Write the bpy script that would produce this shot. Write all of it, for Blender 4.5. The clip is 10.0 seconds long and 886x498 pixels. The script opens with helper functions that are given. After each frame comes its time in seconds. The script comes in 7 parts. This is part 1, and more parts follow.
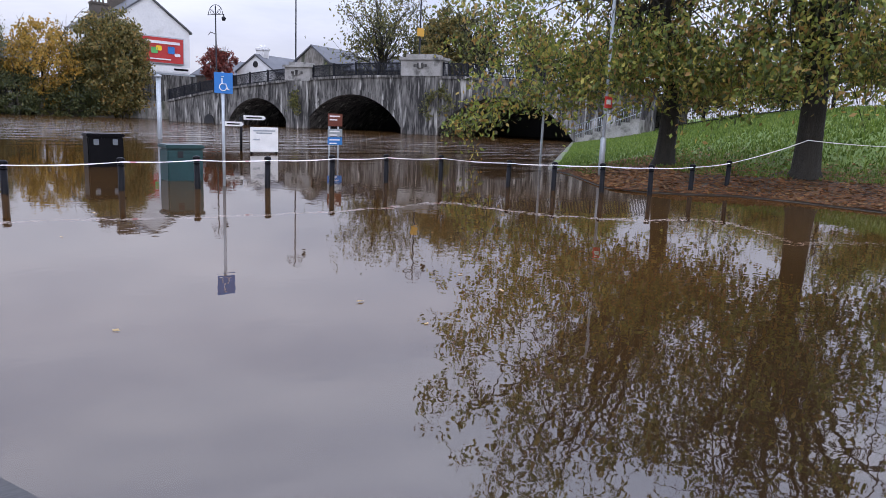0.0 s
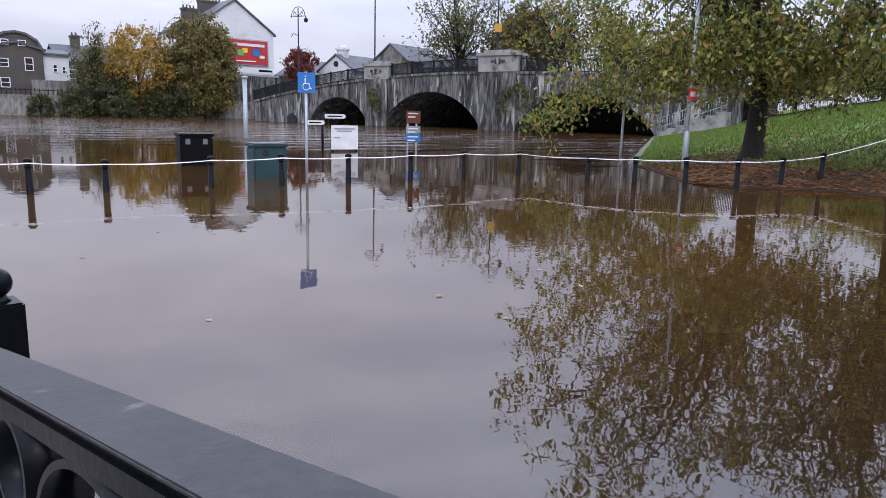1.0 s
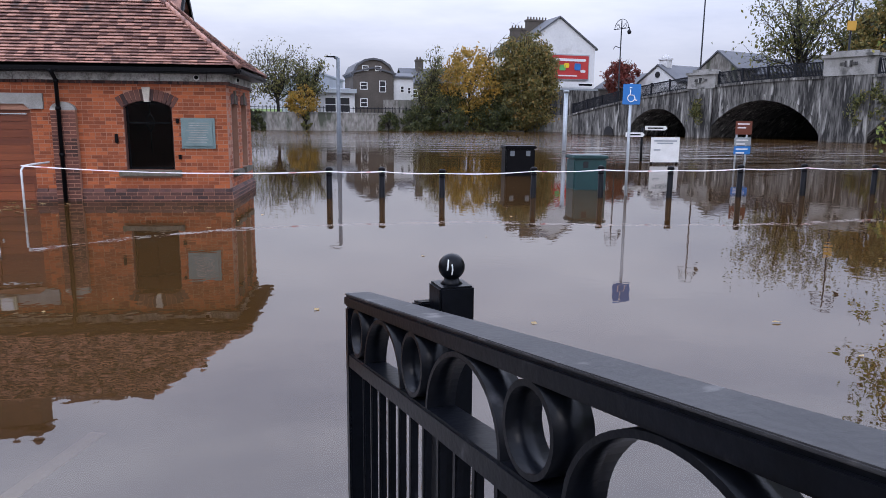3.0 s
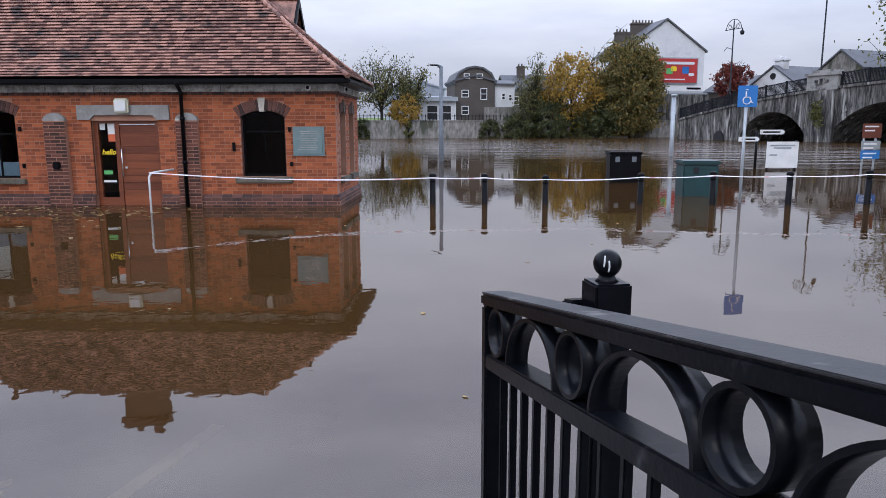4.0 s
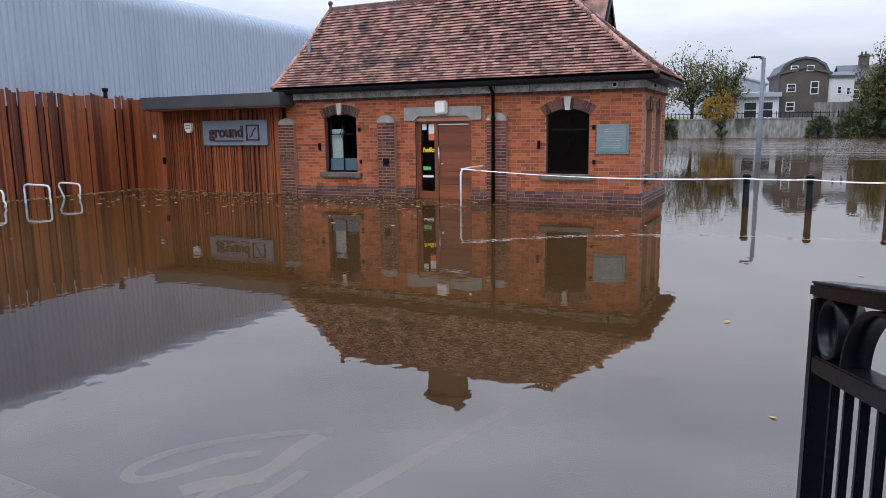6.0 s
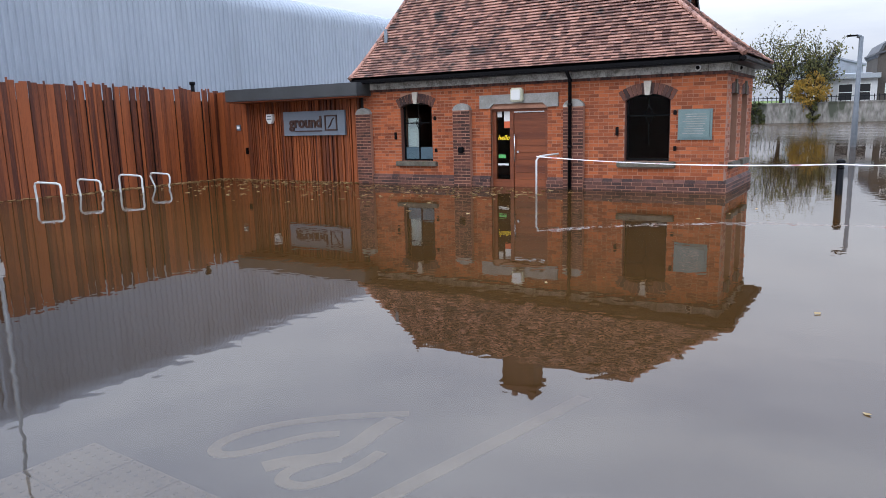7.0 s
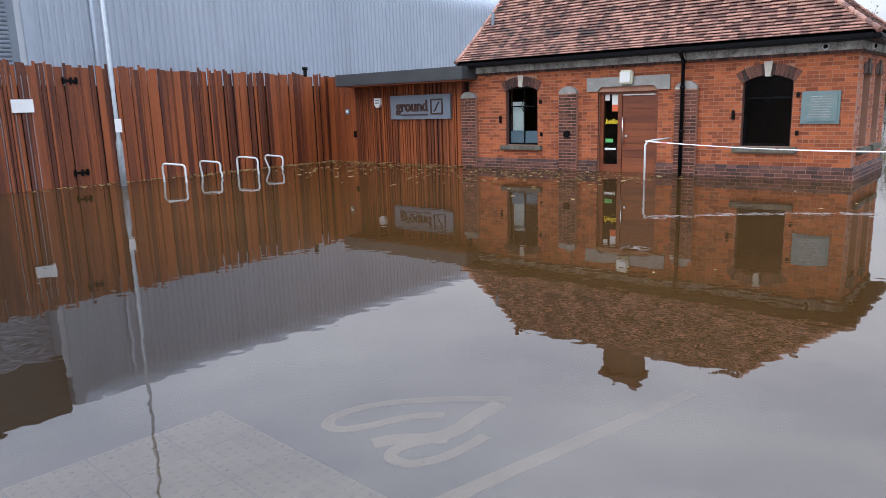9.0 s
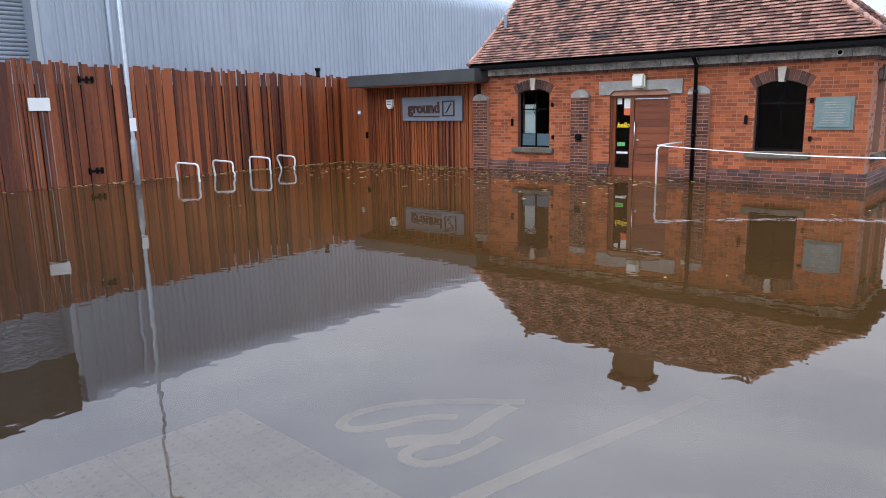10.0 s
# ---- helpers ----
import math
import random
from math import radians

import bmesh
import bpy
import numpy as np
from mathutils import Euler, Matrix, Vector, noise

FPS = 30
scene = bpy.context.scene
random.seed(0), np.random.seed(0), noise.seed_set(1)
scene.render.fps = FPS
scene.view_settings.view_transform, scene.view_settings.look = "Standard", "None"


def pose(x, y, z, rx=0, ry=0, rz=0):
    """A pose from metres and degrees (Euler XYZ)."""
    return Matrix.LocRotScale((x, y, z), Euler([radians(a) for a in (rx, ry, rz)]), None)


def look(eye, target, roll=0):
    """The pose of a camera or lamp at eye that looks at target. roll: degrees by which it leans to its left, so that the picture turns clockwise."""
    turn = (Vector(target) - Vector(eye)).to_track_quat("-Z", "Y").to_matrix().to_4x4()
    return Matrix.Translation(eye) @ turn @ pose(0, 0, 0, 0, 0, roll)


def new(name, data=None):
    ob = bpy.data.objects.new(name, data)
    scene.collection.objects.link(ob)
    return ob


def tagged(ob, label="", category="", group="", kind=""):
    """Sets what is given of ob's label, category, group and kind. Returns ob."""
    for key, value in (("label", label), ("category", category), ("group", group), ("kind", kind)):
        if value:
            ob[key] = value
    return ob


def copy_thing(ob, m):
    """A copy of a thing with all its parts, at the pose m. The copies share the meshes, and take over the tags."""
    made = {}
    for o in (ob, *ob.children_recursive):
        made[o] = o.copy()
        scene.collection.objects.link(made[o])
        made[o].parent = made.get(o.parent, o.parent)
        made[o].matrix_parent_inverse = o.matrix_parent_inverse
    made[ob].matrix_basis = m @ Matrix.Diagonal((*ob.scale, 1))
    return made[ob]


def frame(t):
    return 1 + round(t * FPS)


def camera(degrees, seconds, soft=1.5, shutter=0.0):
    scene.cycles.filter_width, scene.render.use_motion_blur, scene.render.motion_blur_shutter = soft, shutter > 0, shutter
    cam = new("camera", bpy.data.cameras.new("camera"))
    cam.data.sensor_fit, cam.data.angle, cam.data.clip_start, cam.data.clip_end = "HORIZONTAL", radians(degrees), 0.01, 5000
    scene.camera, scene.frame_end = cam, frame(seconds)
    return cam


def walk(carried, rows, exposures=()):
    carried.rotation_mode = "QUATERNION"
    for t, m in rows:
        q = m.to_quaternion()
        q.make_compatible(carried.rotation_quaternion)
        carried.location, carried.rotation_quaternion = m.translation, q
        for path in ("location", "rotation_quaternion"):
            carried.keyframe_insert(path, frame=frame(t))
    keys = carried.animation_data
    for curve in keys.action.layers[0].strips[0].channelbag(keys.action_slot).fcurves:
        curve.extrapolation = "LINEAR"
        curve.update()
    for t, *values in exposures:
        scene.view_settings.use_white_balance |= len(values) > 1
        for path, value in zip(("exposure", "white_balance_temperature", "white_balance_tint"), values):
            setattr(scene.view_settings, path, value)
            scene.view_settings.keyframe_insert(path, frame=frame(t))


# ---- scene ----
cam = camera(64.16, 10.0, soft=0.5)
PATH = [
    (0, look((3.190, -15.790, 1.785), (5.575, -12.661, 1.066), 2.37)),
    (0.5, look((3.196, -15.792, 1.785), (5.534, -12.628, 1.060), 2.17)),
    (1, look((3.150, -15.810, 1.775), (5.175, -12.444, 1.022), 1.45)),
    (1.5, look((3.117, -15.803, 1.763), (4.654, -12.188, 1.009), 1.42)),
    (2, look((3.072, -15.774, 1.758), (4.212, -12.012, 1.016), 1.29)),
    (2.5, look((3.026, -15.768, 1.758), (3.836, -11.918, 1.036), 1.10)),
    (3, look((2.992, -15.762, 1.756), (3.408, -11.848, 1.042), 0.55)),
    (4.5, look((2.893, -15.714, 1.722), (2.395, -11.799, 1.069), -0.66)),
    (5, look((2.885, -15.725, 1.716), (1.880, -11.906, 1.078), -1.30)),
    (5.5, look((2.904, -15.665, 1.691), (1.466, -11.989, 1.049), -0.82)),
    (7, look((2.901, -15.673, 1.655), (0.801, -12.344, 0.941), -1.50)),
    (7.5, look((2.919, -15.677, 1.655), (0.670, -12.455, 0.907), -1.63)),
    (8, look((2.932, -15.675, 1.668), (0.549, -12.558, 0.889), -1.82)),
    (8.5, look((2.914, -15.702, 1.690), (0.435, -12.664, 0.897), -1.88)),
    (9, look((2.896, -15.741, 1.700), (0.348, -12.762, 0.905), -1.74)),
    (9.5, look((2.895, -15.772, 1.710), (0.320, -12.815, 0.919), -1.55)),
    (10, look((2.898, -15.799, 1.725), (0.311, -12.852, 0.937), -1.21)),
]
walk(cam, PATH, [(0.0, 0.06, 6450, 19), (1.5, 0.02, 6450, 19), (3.0, -0.08, 6350, 18), (4.5, -0.20, 6400, 14), (5.5, -0.14, 6450, 13), (7.0, 0.18, 6550, 11), (8.0, 0.25, 6600, 11), (10.0, 0.28, 6600, 11)])

# ---- world and light: an overcast autumn sky ----
SUN_EL, SUN_AZ = radians(38), radians(200)
world = bpy.data.worlds.new("overcast_sky")
scene.world = world
world.use_nodes = True
wn, wl = world.node_tree.nodes, world.node_tree.links
wn.clear()
w_out = wn.new("ShaderNodeOutputWorld")
w_bg = wn.new("ShaderNodeBackground")
w_sky = wn.new("ShaderNodeTexSky")
w_sky.sky_type = 'NISHITA'
w_sky.sun_disc = False
w_sky.sun_elevation, w_sky.sun_rotation = SUN_EL, SUN_AZ
w_sky.air_density, w_sky.dust_density = 1.5, 4.0
w_tc = wn.new("ShaderNodeTexCoord")
w_map = wn.new("ShaderNodeMapping")
w_map.inputs["Scale"].default_value = (1.0, 1.0, 4.5)
w_no = wn.new("ShaderNodeTexNoise")
w_no.inputs["Scale"].default_value = 2.2
w_no.inputs["Detail"].default_value = 6.0
w_no.inputs["Roughness"].default_value = 0.55
w_ramp = wn.new("ShaderNodeValToRGB")
w_ramp.color_ramp.elements[0].position, w_ramp.color_ramp.elements[0].color = 0.32, (4.2, 4.75, 5.9, 1)
w_ramp.color_ramp.elements[1].position, w_ramp.color_ramp.elements[1].color = 0.68, (6.6, 7.05, 7.9, 1)
w_mix = wn.new("ShaderNodeMixRGB")
w_mix.inputs[0].default_value = 0.9
wl.new(w_tc.outputs["Generated"], w_map.inputs["Vector"])
wl.new(w_map.outputs["Vector"], w_no.inputs["Vector"])
wl.new(w_no.outputs["Fac"], w_ramp.inputs["Fac"])
w_sep = wn.new("ShaderNodeSeparateXYZ")
w_up = wn.new("ShaderNodeMapRange")
w_up.inputs["From Min"].default_value, w_up.inputs["From Max"].default_value = 0.02, 0.6
w_up.inputs["To Min"].default_value, w_up.inputs["To Max"].default_value = 1.0, 3.9
w_gain = wn.new("ShaderNodeVectorMath")
w_gain.operation = 'SCALE'
wl.new(w_tc.outputs["Generated"], w_sep.inputs[0])
wl.new(w_sep.outputs["Z"], w_up.inputs["Value"])
wl.new(w_ramp.outputs["Color"], w_gain.inputs[0])
wl.new(w_up.outputs["Result"], w_gain.inputs["Scale"])
wl.new(w_sky.outputs["Color"], w_mix.inputs[1])
w_blue = wn.new("ShaderNodeMixRGB")
w_blue.blend_type = 'MULTIPLY'
w_blue.inputs[2].default_value = (0.92, 1.0, 1.12, 1)
wl.new(w_sep.outputs["Z"], w_blue.inputs[0])
wl.new(w_gain.outputs["Vector"], w_blue.inputs[1])
wl.new(w_blue.outputs["Color"], w_mix.inputs[2])
wl.new(w_mix.outputs["Color"], w_bg.inputs["Color"])
w_bg.inputs["Strength"].default_value = 0.1
wl.new(w_bg.outputs["Background"], w_out.inputs["Surface"])
sun = new("sun", bpy.data.lights.new("sun", 'SUN'))
sun.data.energy, sun.data.angle, sun.data.color = 0.5, radians(25), (1.0, 0.96, 0.9)
sun.matrix_basis = look((0, 0, 60), (60 * math.cos(SUN_EL) * math.sin(SUN_AZ) * -1, 60 * math.cos(SUN_EL) * math.cos(SUN_AZ) * -1, 60 - 60 * math.sin(SUN_EL)))


# ---- materials ----
def material(name, dark, light, rough=0.7, scale=3.0, fine=40.0, bump=0.2, metal=0.0, island=0.0, objrand=0.0, stretch=(1, 1, 1), bump_dist=0.01, stain=None, stain_scale=1.2, stain_at=0.6, lo=0.3, hi=0.7):
    """Two scales of noise mix dark and light; island or objrand vary the pieces; stain adds patches of its own colour."""
    m = bpy.data.materials.new(name)
    m.use_nodes = True
    n, l = m.node_tree.nodes, m.node_tree.links
    b = n["Principled BSDF"]
    tc, mp = n.new("ShaderNodeTexCoord"), n.new("ShaderNodeMapping")
    mp.inputs["Scale"].default_value = stretch
    l.new(tc.outputs["Object"], mp.inputs["Vector"])
    a, f = n.new("ShaderNodeTexNoise"), n.new("ShaderNodeTexNoise")
    for t, s, d in ((a, scale, 4.0), (f, fine, 3.0)):
        t.inputs["Scale"].default_value, t.inputs["Detail"].default_value = s, d
        l.new(mp.outputs["Vector"], t.inputs["Vector"])
    add = n.new("ShaderNodeMath")
    add.operation = 'MULTIPLY_ADD'
    add.inputs[1].default_value = 0.55
    sc = n.new("ShaderNodeMath")
    sc.operation = 'MULTIPLY'
    sc.inputs[1].default_value = 0.45
    l.new(f.outputs["Fac"], sc.inputs[0])
    l.new(a.outputs["Fac"], add.inputs[0])
    l.new(sc.outputs[0], add.inputs[2])
    fac = add.outputs[0]
    src = None
    if island:
        src, amt = n.new("ShaderNodeNewGeometry").outputs["Random Per Island"], island
    if objrand:
        src, amt = n.new("ShaderNodeObjectInfo").outputs["Random"], objrand
    if src:
        k = n.new("ShaderNodeMath")
        k.operation = 'MULTIPLY_ADD'
        k.inputs[1].default_value, k.inputs[2].default_value = amt, -amt / 2
        l.new(src, k.inputs[0])
        s2 = n.new("ShaderNodeMath")
        s2.operation = 'ADD'
        l.new(fac, s2.inputs[0])
        l.new(k.outputs[0], s2.inputs[1])
        fac = s2.outputs[0]
    r = n.new("ShaderNodeValToRGB")
    r.color_ramp.elements[0].position, r.color_ramp.elements[0].color = lo, (*dark, 1)
    r.color_ramp.elements[1].position, r.color_ramp.elements[1].color = hi, (*light, 1)
    l.new(fac, r.inputs["Fac"])
    col = r.outputs["Color"]
    if stain:
        t = n.new("ShaderNodeTexNoise")
        t.inputs["Scale"].default_value, t.inputs["Detail"].default_value = stain_scale, 6.0
        l.new(mp.outputs["Vector"], t.inputs["Vector"])
        sr = n.new("ShaderNodeValToRGB")
        sr.color_ramp.elements[0].position, sr.color_ramp.elements[1].position = stain_at - 0.06, stain_at + 0.06
        l.new(t.outputs["Fac"], sr.inputs["Fac"])
        mx = n.new("ShaderNodeMixRGB")
        mx.inputs[2].default_value = (*stain, 1)
        l.new(sr.outputs["Color"], mx.inputs[0])
        l.new(col, mx.inputs[1])
        col = mx.outputs["Color"]
    l.new(col, b.inputs["Base Color"])
    b.inputs["Roughness"].default_value, b.inputs["Metallic"].default_value = rough, metal
    if bump:
        bp = n.new("ShaderNodeBump")
        bp.inputs["Strength"].default_value, bp.inputs["Distance"].default_value = bump, bump_dist
        l.new(f.outputs["Fac"], bp.inputs["Height"])
        l.new(bp.outputs["Normal"], b.inputs["Normal"])
    return m


def dull(m, level):
    """Lower the sheen of a paint."""
    m.node_tree.nodes["Principled BSDF"].inputs["Specular IOR Level"].default_value = level
    return m


def plain(name, colour, rough=0.5, metal=0.0, emit=0.0):
    m = bpy.data.materials.new(name)
    m.use_nodes = True
    b = m.node_tree.nodes["Principled BSDF"]
    b.inputs["Base Color"].default_value = (*colour, 1)
    b.inputs["Roughness"].default_value, b.inputs["Metallic"].default_value = rough, metal
    if emit:
        b.inputs["Emission Color"].default_value = (*colour, 1)
        b.inputs["Emission Strength"].default_value = emit
    return m


def leaf_material(name, stops, rough=0.6):
    """Leaf colours picked leaf by leaf from the stops, with light passing through."""
    m = bpy.data.materials.new(name)
    m.use_nodes = True
    n, l = m.node_tree.nodes, m.node_tree.links
    g, r = n.new("ShaderNodeNewGeometry"), n.new("ShaderNodeValToRGB")
    r.color_ramp.interpolation = 'LINEAR'
    e = r.color_ramp.elements
    e[0].color, e[1].color = (*stops[0], 1), (*stops[-1], 1)
    for i, c in enumerate(stops[1:-1], 1):
        e.new(i / (len(stops) - 1)).color = (*c, 1)
    l.new(g.outputs["Random Per Island"], r.inputs["Fac"])
    b = n["Principled BSDF"]
    b.inputs["Roughness"].default_value = rough
    l.new(r.outputs["Color"], b.inputs["Base Color"])
    tr, mx = n.new("ShaderNodeBsdfTranslucent"), n.new("ShaderNodeMixShader")
    l.new(r.outputs["Color"], tr.inputs["Color"])
    mx.inputs[0].default_value = 0.34
    l.new(b.outputs[0], mx.inputs[1])
    l.new(tr.outputs[0], mx.inputs[2])
    l.new(mx.outputs[0], n["Material Output"].inputs["Surface"])
    return m


def glass_material(name, tint=(0.02, 0.025, 0.03)):
    m = bpy.data.materials.new(name)
    m.use_nodes = True
    n, l = m.node_tree.nodes, m.node_tree.links
    fr, tr, gl, mx = n.new("ShaderNodeFresnel"), n.new("ShaderNodeBsdfTransparent"), n.new("ShaderNodeBsdfGlossy"), n.new("ShaderNodeMixShader")
    fr.inputs["IOR"].default_value = 1.16
    tr.inputs["Color"].default_value = (0.8, 0.85, 0.85, 1)
    gl.inputs["Roughness"].default_value = 0.03
    l.new(fr.outputs[0], mx.inputs[0])
    l.new(tr.outputs[0], mx.inputs[1])
    l.new(gl.outputs[0], mx.inputs[2])
    l.new(mx.outputs[0], n["Material Output"].inputs["Surface"])
    return m


def water_material():
    """Muddy flood water: a mirror by Fresnel over brown silt, clear enough in the shallows by the gate to show the paving."""
    m = bpy.data.materials.new("flood_water")
    m.use_nodes = True
    n, l = m.node_tree.nodes, m.node_tree.links
    n.remove(n["Principled BSDF"])
    geo = n.new("ShaderNodeNewGeometry")
    sep = n.new("ShaderNodeSeparateXYZ")
    l.new(geo.outputs["Position"], sep.inputs[0])

    def math_node(op, a, b=None, c=None):
        k = n.new("ShaderNodeMath")
        k.operation = op
        for i, v in enumerate((a, b, c)):
            if v is None:
                continue
            if isinstance(v, (int, float)):
                k.inputs[i].default_value = v
            else:
                l.new(v, k.inputs[i])
        return k.outputs[0]

    def smooth(v, lo, hi):
        k = n.new("ShaderNodeMapRange")
        k.interpolation_type = 'SMOOTHSTEP'
        k.inputs["From Min"].default_value, k.inputs["From Max"].default_value = lo, hi
        l.new(v, k.inputs["Value"])
        return k.outputs["Result"]

    # how far out towards the river: 0 over the flooded car park, 1 in the stream
    out = math_node('MULTIPLY_ADD', sep.outputs["Y"], 0.75, math_node('MULTIPLY', sep.outputs["X"], 0.66))
    stream = smooth(out, 14.0, 46.0)

    def noise_tex(scale, vec, detail=3.0):
        t = n.new("ShaderNodeTexNoise")
        t.inputs["Scale"].default_value, t.inputs["Detail"].default_value = scale, detail
        l.new(vec, t.inputs["Vector"])
        return t.outputs["Fac"]

    mp = n.new("ShaderNodeMapping")
    mp.inputs["Rotation"].default_value = (0, 0, radians(28))
    mp.inputs["Scale"].default_value = (0.5, 1.6, 1.0)
    l.new(geo.outputs["Position"], mp.inputs["Vector"])
    calm = noise_tex(2.2, geo.outputs["Position"], 1.0)
    fine = noise_tex(6.0, geo.outputs["Position"], 1.2)
    run = noise_tex(0.30, mp.outputs["Vector"], 5.0)
    h_calm = math_node('MULTIPLY_ADD', fine, 0.0008, math_node('MULTIPLY', calm, 0.0010))
    h_run = math_node('MULTIPLY', math_node('MULTIPLY', run, 0.55), stream)
    height = math_node('ADD', h_calm, h_run)
    bp = n.new("ShaderNodeBump")
    bp.inputs["Strength"].default_value, bp.inputs["Distance"].default_value = 1.0, 1.0
    l.new(height, bp.inputs["Height"])
    silt_noise = noise_tex(0.35, geo.outputs["Position"], 4.0)
    ramp = n.new("ShaderNodeValToRGB")
    ramp.color_ramp.elements[0].position, ramp.color_ramp.elements[0].color = 0.35, (0.052, 0.0255, 0.0078, 1)
    ramp.color_ramp.elements[1].position, ramp.color_ramp.elements[1].color = 0.65, (0.068, 0.034, 0.011, 1)
    l.new(silt_noise, ramp.inputs["Fac"])
    dif = n.new("ShaderNodeBsdfDiffuse")
    l.new(ramp.outputs["Color"], dif.inputs["Color"])
    tr = n.new("ShaderNodeBsdfTransparent")
    tr.inputs["Color"].default_value = (0.80, 0.70, 0.58, 1)
    clear = math_node('MULTIPLY', smooth(sep.outputs["Y"], -9.0, -14.5), 0.72)
    body = n.new("ShaderNodeMixShader")
    l.new(clear, body.inputs[0])
    l.new(dif.outputs[0], body.inputs[1])
    l.new(tr.outputs[0], body.inputs[2])
    gl = n.new("ShaderNodeBsdfGlossy")
    gl.inputs["Roughness"].default_value = 0.015
    l.new(bp.outputs["Normal"], gl.inputs["Normal"])
    fr = n.new("ShaderNodeFresnel")
    fr.inputs["IOR"].default_value = 1.84
    l.new(bp.outputs["Normal"], fr.inputs["Normal"])
    mx = n.new("ShaderNodeMixShader")
    l.new(fr.outputs[0], mx.inputs[0])
    l.new(body.outputs[0], mx.inputs[1])
    l.new(gl.outputs[0], mx.inputs[2])
    l.new(mx.outputs[0], n["Material Output"].inputs["Surface"])
    return m


M_WATER = water_material()
M_GROUND = material("wet_ground", (0.055, 0.050, 0.042), (0.085, 0.077, 0.064), 0.8, 0.8, 14, 0.1)
M_GRASS = material("lawn", (0.05, 0.095, 0.010), (0.13, 0.19, 0.024), 0.9, 1.5, 60, 0.8, bump_dist=0.03, stain=(0.13, 0.12, 0.03), stain_scale=0.6, stain_at=0.66)
M_BRICK = material("red_brick", (0.18, 0.042, 0.014), (0.43, 0.112, 0.036), 0.85, 2.0, 60, 0.4, island=0.42)
M_BRICK_PART = material("red_brick_piece", (0.18, 0.042, 0.014), (0.43, 0.112, 0.036), 0.85, 2.0, 60, 0.4, objrand=0.42)
M_DARKBRICK = material("brown_brick", (0.035, 0.017, 0.015), (0.125, 0.05, 0.036), 0.8, 2.5, 60, 0.4, island=0.5)
M_PILBRICK = material("pilaster_brick", (0.045, 0.018, 0.013), (0.15, 0.052, 0.034), 0.85, 2.5, 60, 0.4, objrand=0.5)
M_DARKBRICK_PART = material("brown_brick_piece", (0.035, 0.017, 0.015), (0.125, 0.05, 0.036), 0.8, 2.5, 60, 0.4, objrand=0.5)
M_MORTAR = material("mortar", (0.27, 0.125, 0.08), (0.40, 0.21, 0.14), 0.9, 3, 80, 0.3)
M_STONE = material("grey_stone", (0.17, 0.165, 0.15), (0.36, 0.35, 0.33), 0.85, 3.0, 50, 0.4, stain=(0.55, 0.54, 0.5), stain_scale=2.2, stain_at=0.67)
M_BAND = material("weathered_band_stone", (0.20, 0.19, 0.17), (0.50, 0.49, 0.46), 0.85, 4.0, 30, 0.5, stain=(0.62, 0.60, 0.56), stain_scale=3.0, stain_at=0.66, lo=0.4, hi=0.6)
M_SILL = material("mossy_sill_stone", (0.045, 0.038, 0.027), (0.17, 0.15, 0.115), 0.9, 6.0, 50, 0.4, stain=(0.08, 0.08, 0.045), stain_scale=5.0, stain_at=0.64)
M_TILE = material("clay_tile", (0.12, 0.056, 0.044), (0.44, 0.225, 0.165), 0.75, 3.5, 40, 0.3, lo=0.36, hi=0.64, island=0.34, stain=(0.06, 0.042, 0.036), stain_scale=2.6, stain_at=0.63)
M_TILE_PART = material("clay_tile_piece", (0.12, 0.056, 0.044), (0.44, 0.225, 0.165), 0.75, 3.5, 40, 0.3, lo=0.36, hi=0.64, objrand=0.34, stain=(0.06, 0.042, 0.036), stain_scale=2.6, stain_at=0.63)
M_BLACK = dull(material("black_paint", (0.002, 0.002, 0.003), (0.006, 0.006, 0.007), 0.4, 6, 120, 0.15), 0.10)
M_TIMBER = material("stained_timber", (0.065, 0.013, 0.004), (0.29, 0.072, 0.018), 0.5, 1.6, 14, 0.35, objrand=0.4, stretch=(6, 6, 0.35))
M_TIMBER_J = material("stained_batten", (0.07, 0.014, 0.004), (0.24, 0.055, 0.014), 0.5, 1.6, 14, 0.35, island=0.4, stretch=(6, 6, 0.35))
M_DOORWOOD = material("door_wood", (0.11, 0.024, 0.007), (0.26, 0.066, 0.019), 0.4, 1.2, 10, 0.2, objrand=0.25, stretch=(0.4, 4, 9))
M_CLAD = material("grey_cladding", (0.29, 0.325, 0.375), (0.38, 0.415, 0.465), 0.5, 0.5, 9, 0.05, metal=0.0, stretch=(1, 1, 0.2), stain=(0.30, 0.33, 0.37), stain_scale=0.8, stain_at=0.64)
M_BRIDGE = material("weathered_limestone", (0.016, 0.015, 0.014), (0.16, 0.153, 0.14), 0.9, 0.55, 2.6, 0.6, stretch=(2.4, 2.4, 0.32), bump_dist=0.06, stain=(0.36, 0.35, 0.32), stain_scale=0.8, stain_at=0.62, lo=0.42, hi=0.62)
M_OLDGALV = material("dull_galvanised_steel", (0.11, 0.125, 0.14), (0.19, 0.21, 0.23), 0.6, 8, 60, 0.1, metal=0.3)
M_GALV = material("galvanised_steel", (0.28, 0.31, 0.33), (0.42, 0.45, 0.47), 0.45, 8, 60, 0.1, metal=0.5)
M_STEEL = material("brushed_steel", (0.55, 0.55, 0.55), (0.75, 0.75, 0.75), 0.25, 8, 60, 0.05, metal=1.0)
M_WHITE = material("white_paint", (0.62, 0.62, 0.60), (0.80, 0.80, 0.78), 0.6, 2, 30, 0.1)
